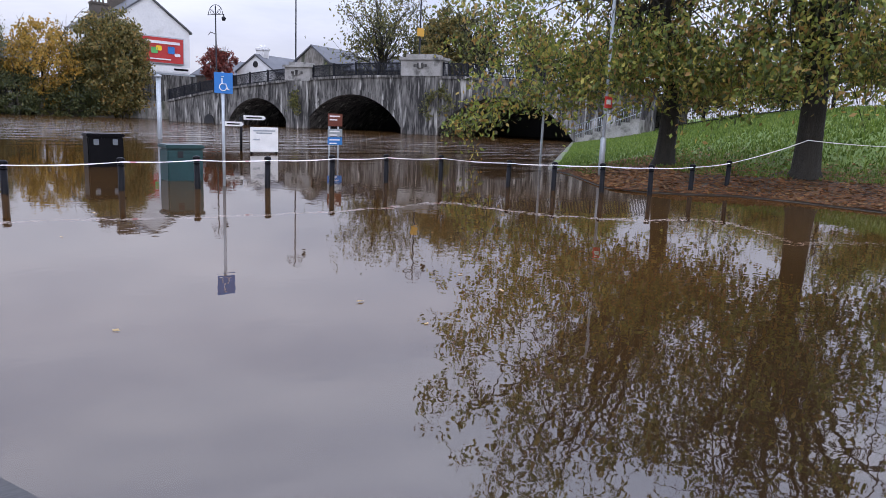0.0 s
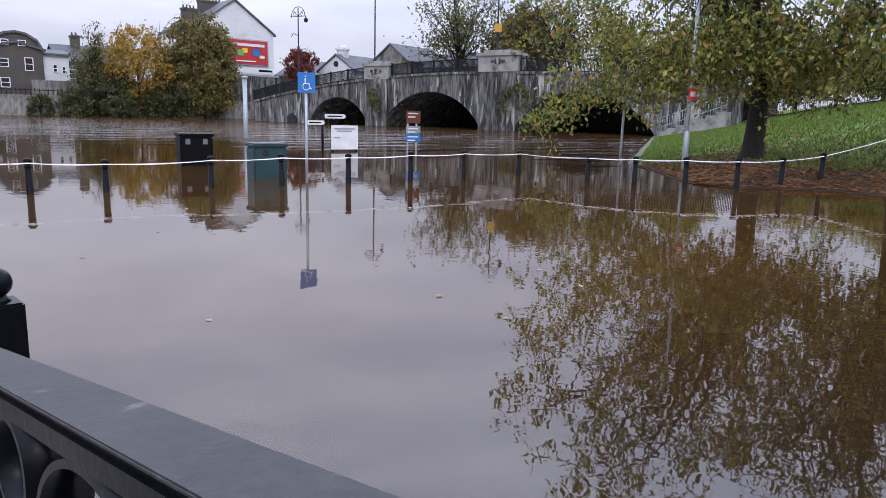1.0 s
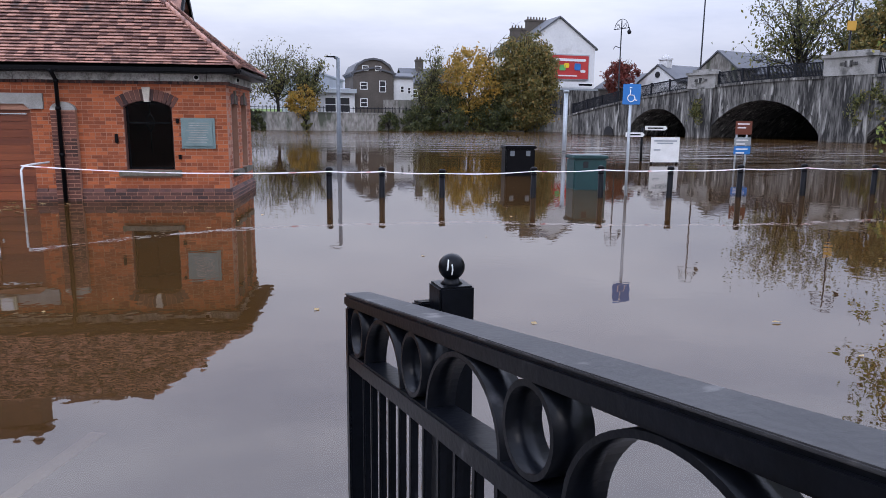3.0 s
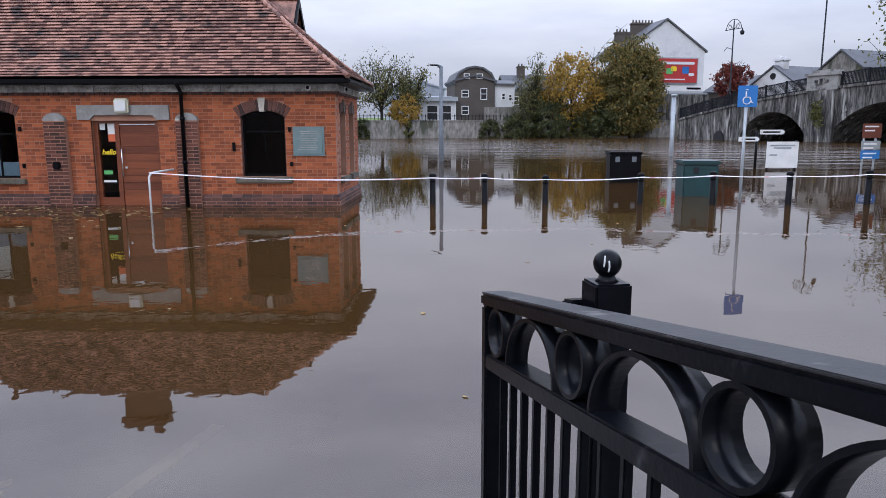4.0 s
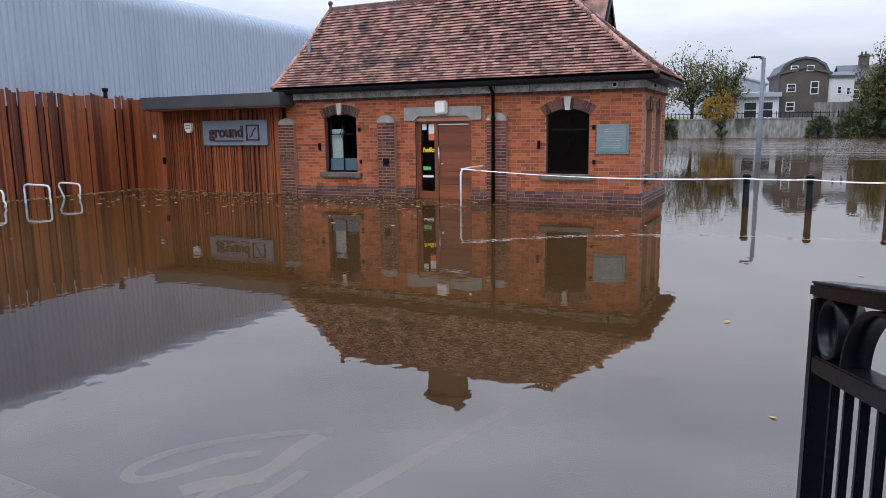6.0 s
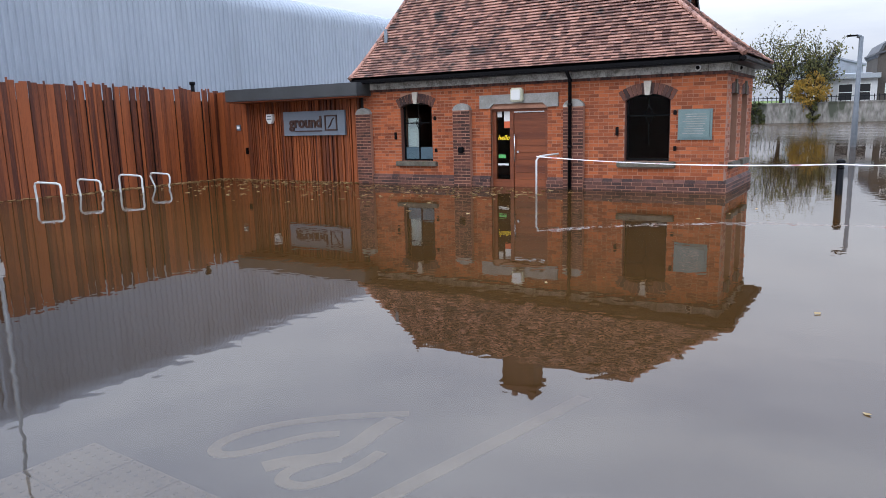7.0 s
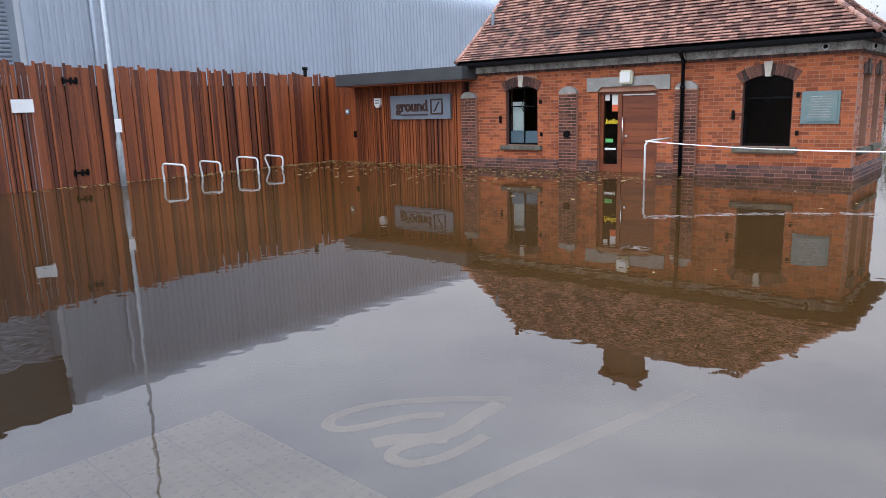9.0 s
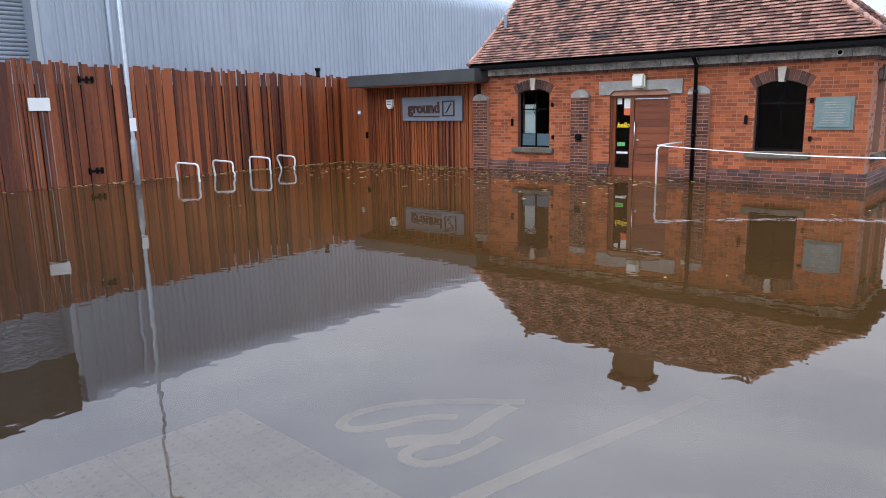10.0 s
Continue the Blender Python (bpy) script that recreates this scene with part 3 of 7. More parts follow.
    part("reveal", prism(bmesh.new(), [(a, c + 0.02), *pts, (b, c + 0.02)], 'y', 0.02, 0.12), M_DARKBRICK, house)
    for x in (a - 0.03, b - 0.015):
        bm = bmesh.new()
        box(bm, x, x + 0.045, 0.014, 0.13, s, p - 0.02)
        part("jamb", bm, M_DARKBRICK, house)
    for dx, z in ((b + 0.10, c - 0.42), (b + 0.12, s + 0.28), (a - 0.16, s + 0.62)):
        bm = bmesh.new()
        box(bm, dx - 0.03, dx + 0.03, -0.05, 0.0, z - 0.05, z + (0.05 if dx > b else 0.14), 0.008)
        part("shutter_stay", bm, M_BLACK, house, "small black iron shutter stay")


window(WINDOWS[0], True, True)
window(WINDOWS[1], True)
for a, b, s, c in side_holes:
    bm = bmesh.new()
    box(bm, -0.2, -0.16, a, b, s, c)
    w = part("window", bm, M_GLASS, house, "narrow side window")
    bm = bmesh.new()
    for yy in (a, b - 0.05):
        box(bm, -0.21, -0.13, yy, yy + 0.05, s, c)
    box(bm, -0.21, -0.13, a, b, c - 0.06, c)
    box(bm, -0.20, -0.14, a, b, s + 0.95, s + 0.99)
    part("window_frame", bm, M_BLACK, w)
    bm = bmesh.new()
    box(bm, -0.12, 0.10, a - 0.1, b + 0.1, s - 0.13, s - 0.005, 0.012)
    part("window_sill", bm, M_SILL, house)
    bm = bmesh.new()
    box(bm, -0.03, 0.04, (a + b) / 2 - 0.06, (a + b) / 2 + 0.06, c - 0.02, c + 0.27, 0.008)
    part("keystone", bm, M_SILL, house)
    for k in range(9):
        t = (k - 4) / 4 * 0.35
        if k == 4:
            continue
        bm = bmesh.new()
        box(bm, -0.02, 0.01, (a + b) / 2 + (k - 4) * 0.095 - 0.04, (a + b) / 2 + (k - 4) * 0.095 + 0.04, c - abs(t) * 0.1, c + 0.23 - abs(t) * 0.15)
        part("arch_brick", bm, M_DARKBRICK_PART, house)

# pilasters
for x, top in ((-9.66, 1.88), (-6.53, 1.90), (-3.55, 1.90)):
    bm = bmesh.new()
    box(bm, x + 0.004, x + 0.496, -0.107, 0.02, -0.5, top)
    pil = part("pilaster", bm, M_MORTAR, house, "dark brick pilaster with a rounded stone cap")
    k, z = 0, -0.33
    while z < top - 0.03:
        cuts = (0, 0.24, 0.5) if k % 2 else (0, 0.13, 0.37, 0.5)
        for a, b in zip(cuts, cuts[1:]):
            bm = bmesh.new()
            box(bm, x + a + 0.007, x + b - 0.007, -0.112, 0.0, z + 0.008, min(z + COURSE - 0.008, top))
            part("brick", bm, M_PILBRICK, pil)
        z += COURSE
        k += 1
    arc = [(x + 0.25 - 0.25 * math.cos(math.pi * q / 10), top + 0.17 * math.sin(math.pi * q / 10)) for q in range(11)]
    part("pilaster_cap", prism(bmesh.new(), arc, 'y', -0.115, 0.012), M_STONE, house, "lichen-spotted round stone cap")

# door, side light, lintel, lamp
M_LAMP = material("aged_plastic", (0.55, 0.54, 0.40), (0.68, 0.67, 0.52), 0.5, 4, 40, 0.05)
M_YELLOW, M_GREENCARD, M_PAPER, M_ORANGE = plain("yellow_vinyl", (0.85, 0.60, 0.02), 0.5), plain("green_card", (0.10, 0.42, 0.12), 0.6), plain("paper", (0.7, 0.7, 0.68), 0.7), plain("orange_card", (0.62, 0.12, 0.04), 0.6)
dx0, dx1, dz = DOOR
arch = [(dx0 - 0.28, dz + 0.34), (dx0 - 0.28, dz + 0.02), (dx0 + 0.0, dz + 0.02), (dx0 + 0.10, dz + 0.12), (dx1 - 0.10, dz + 0.12), (dx1, dz + 0.02), (dx1 + 0.28, dz + 0.02), (dx1 + 0.28, dz + 0.34)]
part("lintel", prism(bmesh.new(), arch[::-1], 'y', -0.05, 0.25), M_STONE, house, "carved grey stone lintel over the door")
bm = bmesh.new()
box(bm, dx0 + 0.02, dx1 - 0.02, 0.03, 0.24, dz - 0.0, dz + 0.11)
part("door_head", bm, M_STONE, house)
door = part("door", wall_shell(bmesh.new(), [(dx0 + 0.10, dx0 + 0.48, 0.18, dz - 0.06), (dx0 + 0.58, dx1 - 0.10, -0.4, dz - 0.10)], dx0, dx1, -0.4, dz, 0.10, 0.2), M_DOORWOOD, house, "closed brown timber door beside a tall glazed side light")
for k in range(13):
    z = -0.3 + k * 0.163
    bm = bmesh.new()
    box(bm, dx0 + 0.585, dx1 - 0.105, 0.125, 0.165, z + 0.002, min(z + 0.161, dz - 0.105), 0.004)
    part("plank", bm, M_DOORWOOD, door)
bm = bmesh.new()
box(bm, dx0 + 0.6, dx1 - 0.12, 0.09, 0.12, dz - 0.095, dz - 0.07)
part("drip_bar", bm, M_STEEL, door)
bm = bmesh.new()
tube(bm, [(dx0 + 0.62, 0.06, 0.62), (dx0 + 0.62, 0.06, 1.30)], 0.014, 8)
for z in (0.68, 1.24):
    tube(bm, [(dx0 + 0.62, 0.06, z), (dx0 + 0.62, 0.13, z)], 0.01, 6)
part("door_handle", bm, M_STEEL, door, "long steel pull handle")
bm = bmesh.new()
tube(bm, [(dx0 + 0.69, 0.10, 0.86), (dx0 + 0.69, 0.13, 0.86)], 0.03, 10)
part("lock", bm, M_STEEL, door)
bm = bmesh.new()
box(bm, dx0 + 0.1, dx0 + 0.48, 0.15, 0.156, 0.18, dz - 0.06)
lite = part("side_light", bm, M_GLASS, door, "tall dark pane with stickers")
for x0, x1, z0, z1, mt in ((0.30, 0.46, 1.60, 1.84, M_PAPER), (0.30, 0.46, 1.44, 1.60, M_ORANGE), (0.12, 0.24, 1.70, 1.86, M_PAPER), (0.14, 0.34, 0.70, 0.79, M_GREENCARD), (0.12, 0.42, 0.52, 0.57, M_PAPER)):
    bm = bmesh.new()
    box(bm, dx0 + x0, dx0 + x1, 0.143, 0.148, z0, z1)
    part("notice", bm, mt, lite)
words("hello", 0.165, Matrix.Translation((dx0 + 0.29, 0.14, 1.20)) @ Matrix.Rotation(radians(90), 4, 'X'), M_YELLOW, lite, "lettering", 0.003, 0.25, 0.004)
bm = bmesh.new()
box(bm, -4.88, -4.56, -0.17, -0.045, 2.06, 2.38, 0.03)
lamp = part("bulkhead_lamp", bm, M_LAMP, house, "square yellowed bulkhead lamp, unlit")
bm = bmesh.new()
box(bm, -4.84, -4.60, -0.19, -0.165, 2.10, 2.34, 0.02)
part("lens", bm, M_PAPER, lamp)
bm = bmesh.new()
box(bm, -6.36, -6.20, -0.19, -0.11, 0.84, 1.0, 0.02)
part("letter_box", bm, M_BLACK, house, "small dark intercom box")
# plaque and camera
M_SLATE = material("verdigris_slate", (0.10, 0.155, 0.155), (0.17, 0.24, 0.235), 0.6, 4, 40, 0.15)
bm = bmesh.new()
prism(bm, [(-0.96, 1.12), (-0.96, 1.76), (-0.26, 1.76), (-0.26, 1.12)], 'y', -0.03, 0.0)
prism(bm, [(-0.91, 1.17), (-0.91, 1.71), (-0.31, 1.71), (-0.31, 1.17)], 'y', -0.055, -0.03)
plaque = part("plaque", bm, M_SLATE, house, "green-grey stone plaque with faint engraved lines")
pr = random.Random(5)
for k in range(9):
    z, a, b = 1.65 - k * 0.05, pr.uniform(-0.86, -0.78), pr.uniform(-0.45, -0.36)
    bm = bmesh.new()
    box(bm, a, b, -0.058, -0.055, z, z + 0.016)
    part("text_line", bm, M_STONE, plaque)
M_CAMWHITE = plain("white_plastic", (0.75, 0.75, 0.75), 0.4)
for x, y in ((-0.58, -0.05), (0.05, 0.8)):
    bm = bmesh.new()
    ax = Vector((0, -1, 0)) if y < 0 else Vector((1, 0, 0))
    p = Vector((x, y, HW + 0.10))
    tube(bm, [p, p + ax * 0.05], [0.065, 0.06], 14)
    c = part("security_camera", bm, M_CAMWHITE, house, "round white security camera")
    bm = bmesh.new()
    bmesh.ops.create_icosphere(bm, subdivisions=2, radius=0.042, matrix=Matrix.Translation(p + ax * 0.055))
    part("camera_dome", bm, M_BLACK, c)


# ---- timber-clad extension with its canopy ----
EX0, EX1 = -15.45, -9.47
ext = thing("timber_extension", "flat-roofed extension clad in red-brown timber battens", "extension", (-11.9, 0.6, -0.3))
# Core wall coloured near black: painted shade for the gaps between battens.
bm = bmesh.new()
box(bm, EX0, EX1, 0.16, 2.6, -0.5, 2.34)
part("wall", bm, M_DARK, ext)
bm = bmesh.new()
box(bm, EX0 + 1.2, EX1 + 0.30, -0.62, 2.7, 2.37, 2.72, 0.012)
part("canopy", bm, material("dark_grey_metal", (0.035, 0.038, 0.04), (0.06, 0.063, 0.065), 0.45, 2, 30, 0.05), ext, "deep charcoal metal canopy")
bm = bmesh.new()
box(bm, EX0 + 1.25, EX1 + 0.25, -0.57, 0.15, 2.335, 2.368)
part("soffit", bm, M_TIMBER_J, ext)
br = random.Random(11)
x = -13.93
while x < EX1 - 0.2:
    w = br.choice((0.045, 0.07, 0.09, 0.045))
    d = br.choice((0.10, 0.13, 0.085))
    bm = bmesh.new()
    box(bm, x, x + w, d - 0.02, 0.16, -0.5, 2.33)
    part("batten", bm, M_TIMBER, ext)
    x += w + br.choice((0.012, 0.03, 0.02))
for a, b in ((-15.40, -15.12), (-15.11, -14.86), (-14.85, -14.62), (-14.61, -14.34), (-14.33, -14.12), (-14.11, -13.95)):
    bm = bmesh.new()
    box(bm, a, b, 0.06, 0.16, -0.5, 2.72 if b < -14.2 else 2.33, 0.004)
    part("board", bm, M_TIMBER, ext)
M_SIGN = material("blue_grey_panel", (0.13, 0.155, 0.19), (0.17, 0.20, 0.24), 0.5, 2, 30, 0.03)
M_BROWN = plain("dark_brown_letter", (0.045, 0.018, 0.012), 0.5)
sign = thing("cafe_sign", "blue-grey panel sign with raised dark brown lettering", "sign", (-11.3, 0.05, 1.67))
bm = bmesh.new()
box(bm, -12.50, -10.14, 0.0, 0.06, 1.33, 2.03, 0.004)
part("panel", bm, M_SIGN, sign)
words("ground", 0.44, Matrix.Translation((-11.62, -0.012, 1.70)) @ Matrix.Rotation(radians(90), 4, 'X'), M_BROWN, sign, "lettering", 0.012, 0.0, 0.014)
bm = bmesh.new()
box(bm, -12.06, -11.0, -0.02, 0.0, 1.44, 1.475)
part("underline", bm, M_BROWN, sign)
bm = bmesh.new()
for a, b, c, d in ((-10.88, -10.42, 1.86, 1.90), (-10.88, -10.42, 1.46, 1.50), (-10.88, -10.84, 1.46, 1.90), (-10.46, -10.42, 1.46, 1.90)):
    box(bm, a, b, -0.02, 0.0, c, d)
tube(bm, [(-10.76, -0.01, 1.55), (-10.68, -0.01, 1.62), (-10.62, -0.01, 1.74), (-10.54, -0.01, 1.81)], 0.018, 6)
part("emblem", bm, M_BROWN, sign, "square outline with a slanting stroke")
alarm = thing("alarm_box", "white shield-shaped alarm box on the timber wall", "alarm", (-13.05, 0.04, 1.8))
part("case", prism(bmesh.new(), [(-13.18, 1.98), (-13.18, 1.80), (-13.10, 1.70), (-13.0, 1.70), (-12.92, 1.80), (-12.92, 1.98)], 'y', -0.03, 0.07), M_CAMWHITE, alarm)
for k in range(2):
    bm = bmesh.new()
    box(bm, -13.14, -12.96, -0.036, -0.031, 1.90 - k * 0.08, 1.93 - k * 0.08)
    part("mark", bm, M_SIGN, alarm)
bx = thing("entry_panel", "small grey entry panel on the timber wall", "panel", (-14.48, 0.03, 1.6))
bm = bmesh.new()
box(bm, -14.57, -14.39, 0.02, 0.06, 1.51, 1.69, 0.01)
part("case", bm, M_SIGN, bx)
bm = bmesh.new()
box(bm, -14.54, -14.42, 0.012, 0.02, 1.57, 1.64)
part("screen", bm, M_CAMWHITE, bx)
bm = bmesh.new()
box(bm, -14.21, -14.12, 0.0, 0.06, 0.78, 0.98, 0.01)
solid("latch_box", bm, M_BLACK, "small black latch box on a timber post", "latch")

# ---- timber fence ----
FX = -15.4
fence = thing("timber_fence", "tall fence of uneven red-brown vertical timber boards", "fence", (FX, -5.5, -0.3))
fr = random.Random(21)
y = -13.2
# Added near-black sheet that paints shade into the gaps between boards.
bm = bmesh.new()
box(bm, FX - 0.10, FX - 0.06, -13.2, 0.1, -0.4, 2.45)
part("gap_shade", bm, M_DARK, fence)
while y < 0.02:
    w = fr.choice((0.055, 0.07, 0.10, 0.13, 0.17, 0.21, 0.075, 0.15))
    proud = fr.choice((0.0, 0.02, 0.045, 0.065, 0.0))
    top = 2.72 - 0.020 * y + fr.choice((0.0, 0.05, 0.0, 0.07, 0.03)) + (0.06 if w < 0.08 else 0)
    bm = bmesh.new()
    box(bm, FX - 0.06 + proud, FX - 0.035 + proud, y + 0.004, y + w - 0.004, -0.4, top, 0.003)
    part("board", bm, M_TIMBER, fence)
    y += w
for z in (2.56, 0.33):
    bm = bmesh.new()
    box(bm, FX - 0.02, FX + 0.05, -8.29, -7.93, z - 0.03, z + 0.03, 0.006)
    for hy in (-8.29, -8.12, -7.99):
        box(bm, FX - 0.02, FX + 0.06, hy, hy + 0.05, z - 0.08, z + 0.08, 0.006)
    part("hinge", bm, M_BLACK, fence, "black strap hinge of the timber gate")
bm = bmesh.new()
box(bm, FX + 0.05, FX + 0.07, -9.50, -9.02, 1.83, 2.13, 0.004)
solid("blank_sign", bm, M_WHITE, "plain white rectangular notice on the fence", "sign")
for y in (-9.75, -9.42, -9.20, -9.06):
    bm = bmesh.new()
    for k in range(60):
        z = 0.05 + k * 0.044
        box(bm, FX + 0.03, FX + 0.036, y - 0.008, y + 0.008, z, z + 0.026)
    part("chain", bm, M_GALV, fence, "row of bright studs along the board edge")
bm = bmesh.new()
tube(bm, [(FX - 0.3, -0.6, 2.5), (FX - 0.3, -0.6, 3.02)], 0.06, 10)
tube(bm, [(FX - 0.3, -0.6, 2.95), (FX - 0.3, -0.6, 3.05)], 0.09, 10)
solid("vent_pipe", bm, M_BLACK, "short black vent pipe behind the fence", "pipe")

# ---- warehouse ----
WX, WT = -17.4, 6.6
ware = thing("warehouse", "large warehouse clad in pale grey corrugated sheet with a rounded eave", "warehouse", (WX - 8, 10, 0.05))
ribs_v, ribs_f = [], []
prof = [(0.0, 0.0), (0.03, 0.035), (0.10, 0.035), (0.13, 0.0), (0.2, 0.0)]
curve = [(0.0, -0.3), (0.0, WT - 0.75)] + [(-0.75 + 0.75 * math.cos(a), WT - 0.75 + 0.75 * math.sin(a)) for a in (math.pi / 2 * k / 8 for k in range(1, 9))] + [(-8.0, WT + 1.4)]
yy = [(-8.05 + i * 0.2 + a, o) for i in range(240) for a, o in prof[:-1]]
for y, o in yy:
    for k, (cx, cz) in enumerate(curve):
        lift = o if k > 9 else 0
        ribs_v.append((WX + cx + (o if k <= 9 else 0), y, cz + lift))
nc = len(curve)
for i in range(len(yy) - 1):
    for k in range(nc - 1):
        ribs_f.append((i * nc + k, (i + 1) * nc + k, (i + 1) * nc + k + 1, i * nc + k + 1))
raw("cladding", ribs_v, ribs_f, M_CLAD, ware, "ribbed grey sheet cladding", "stuff")
bm = bmesh.new()
box(bm, WX - 16, WX - 0.05, -8.05, 39, -0.3, WT - 0.9)
part("wall", bm, M_CLAD, ware)
bm = bmesh.new()
box(bm, WX - 0.02, WX + 0.07, -8.27, -8.01, -0.3, WT - 0.3, 0.01)
part("corner_trim", bm, M_CLAD, ware, "smooth grey corner flashing")
bm = bmesh.new()
box(bm, WX - 0.5, WX - 0.35, -14, -8.27, 4.95, WT + 0.1)
part("wall", bm, material("dark_cladding", (0.035, 0.036, 0.034), (0.06, 0.06, 0.056), 0.6, 1, 12, 0.1), ware, "dark panel over the roller shutter")
bm = bmesh.new()
box(bm, WX - 0.5, WX - 0.40, -14, -8.27, -0.3, 4.95)
part("shutter_frame", bm, M_CLAD, ware)
for k in range(45):
    z = 0.0 + k * 0.11
    bm = bmesh.new()
    tube(bm, [(WX - 0.35, -13.6, z), (WX - 0.35, -8.5, z)], 0.06, 8)
    part("shutter_slat", bm, M_CLAD, ware)
bm = bmesh.new()
tube(bm, [(WX + 0.10, -6.5, 0), (WX + 0.10, -6.5, WT - 0.6)], 0.05, 8)
part("downpipe", bm, M_CLAD, ware)

# ---- lamp column by the fence ----
def lamp_column(x, y, z0, top, arm, mat, fat=0.075, thin=0.05, shoulder=1.05):
    t = thing("street_lamp", "grey galvanised lamp column standing in the flood", "street lamp", (x, y, z0))
    bm = bmesh.new()
    tube(bm, [(x, y, z0), (x, y, shoulder), (x, y, shoulder + 0.12), (x, y, top)], [fat, fat, thin, thin * 0.85], 12)
    col = part("column", bm, mat, t)
    bm = bmesh.new()
    box(bm, x + fat * 0.6, x + fat + 0.012, y - 0.04, y + 0.04, 0.35, 0.85, 0.01)
    part("hatch", bm, mat, col)
    bm = bmesh.new()
    tube(bm, [(x, y, top - 0.02), (x + arm[0] * 0.3, y + arm[1] * 0.3, top + 0.02)], thin * 0.7, 8)
    part("arm", bm, mat, t)
    bm = bmesh.new()
    m = Matrix.Translation((x + arm[0] * 0.65, y + arm[1] * 0.65, top + 0.05)) @ Matrix.Rotation(math.atan2(arm[1], arm[0]), 4, 'Z')
    bmesh.ops.create_cube(bm, size=1, matrix=m @ Matrix.Diagonal((math.hypot(*arm) * 0.8, 0.22, 0.07, 1)))
    bmesh.ops.bevel(bm, geom=bm.edges[:], offset=0.025, segments=2, affect='EDGES')
    part("lamp_head", bm, M_BLACK, t, "flat dark lamp head")
    return t


lp = lamp_column(-14.3, -7.6, -0.3, 8.6, (0.6, 0.3), M_GALV)
bm = bmesh.new()
box(bm, -14.245, -14.23, -7.68, -7.52, 1.3, 1.62)
part("label", bm, M_CAMWHITE, lp, "white sticker plate")
lamp_column(1.50, 21.7, -1.9, 4.85, (-0.55, -0.12), M_OLDGALV, 0.13, 0.11, shoulder=1.4)

# ---- bicycle stands ----
M_HOOP = material("pale_galvanised", (0.50, 0.51, 0.50), (0.68, 0.68, 0.66), 0.45, 6, 60, 0.1)


def bicycle_stand(x, y, turn, half, h, dents, label):
    """A round-cornered hoop; dents bend its two legs (left, right) by so many metres halfway up."""
    t = thing("bicycle_stand", label, "bicycle stand", (x, y, -0.35), "bicycle stands by the fence")
    c, s = math.cos(turn), math.sin(turn)
    l, r = dents
    outline = [(-half + l * 0.2, -0.35), (-half + l, 0.03), (-half, h - 0.09), (-half + 0.03, h - 0.02), (-half + 0.10, h), (half - 0.10, h - 0.03), (half - 0.03, h - 0.05), (half, h - 0.12),
               (half - 0.01, 0.16), (half + r, 0.07), (half + r * 0.4, -0.02), (half, -0.35)]
    bm = bmesh.new()
    tube(bm, [(x + c * u, y + s * u, z) for u, z in outline], 0.026, 8)
    part("hoop", bm, M_HOOP, t)
    return t


STAND = "bent steel hoop bicycle stand half under water"
bicycle_stand(-13.82, -6.52, 0.33, 0.36, 0.47, (0.02, 0.0), STAND)
bicycle_stand(-14.22, -5.25, 0.28, 0.35, 0.43, (0.05, 0.04), "dented steel hoop bicycle stand half under water")
bicycle_stand(-14.02, -4.21, 0.27, 0.36, 0.47, (0.0, 0.0), STAND)
bicycle_stand(-14.42, -3.02, 0.2, 0.34, 0.42, (0.14, -0.05), "badly buckled steel hoop bicycle stand half under water")

# ---- handrail by the door, bollards, tape ----
rail = thing("handrail", "bent brushed-steel handrail by the cafe door", "handrail", (-3.95, -0.6, -0.3))
bm = bmesh.new()
tube(bm, [(-3.66, -1.33, -0.3), (-3.66, -1.33, 0.74), (-3.63, -1.28, 0.82), (-3.55, -1.1, 0.84), (-3.4, -0.7, 0.86)], 0.022, 10)
part("bar", bm, M_HOOP, rail)


def bollard():
    t = thing("bollard", "black painted steel bollard with a rounded cap, standing in flood water", "bollard", (0, 0, 0), "bollards round the car park")
    bm = bmesh.new()
    tube(bm, [(0, 0, -1.2), (0, 0, 0.66)], [0.072, 0.066], 14)
    part("post", bm, M_BLACK, t)
    bm = bmesh.new()
    tube(bm, [(0, 0, 0.66), (0, 0, 0.68), (0, 0, 0.72), (0, 0, 0.745), (0, 0, 0.757)], [0.07, 0.085, 0.083, 0.06, 0.02], 14)
    part("cap", bm, M_BLACK, t)
    bm = bmesh.new()
    tube(bm, [(0, 0, 0.57), (0, 0, 0.60)], 0.074, 14)
    part("band", bm, M_BLACK, t)
    return t


POSTS = ((2.11, 0.44, -0.05), (3.30, 0.46, -0.05), (4.68, 0.46, -0.09), (6.84, 0.52, -0.04), (8.46, 0.48, 0.0), (10.10, 0.36, 0.0), (11.90, 0.48, 0.03), (13.75, 0.80, 0.04), (15.9, 1.15, 0.0),
         (16.65, -1.02, 0.0), (17.3, -2.15, 0.03), (18.3, -3.0, 0.05), (19.35, -3.80, 0.06), (21.05, -3.92, 0.08), (22.5, -4.15, 0.2))
first = bollard()
first.matrix_basis = Matrix.Translation(POSTS[0])
for p in POSTS[1:]:
    copy_thing(first, Matrix.Translation(p) @ Matrix.Rotation(p[0] * 3.1, 4, 'Z') @ Matrix.Rotation(radians(1.2 * math.sin(p[0] * 2)), 4, 'X'))


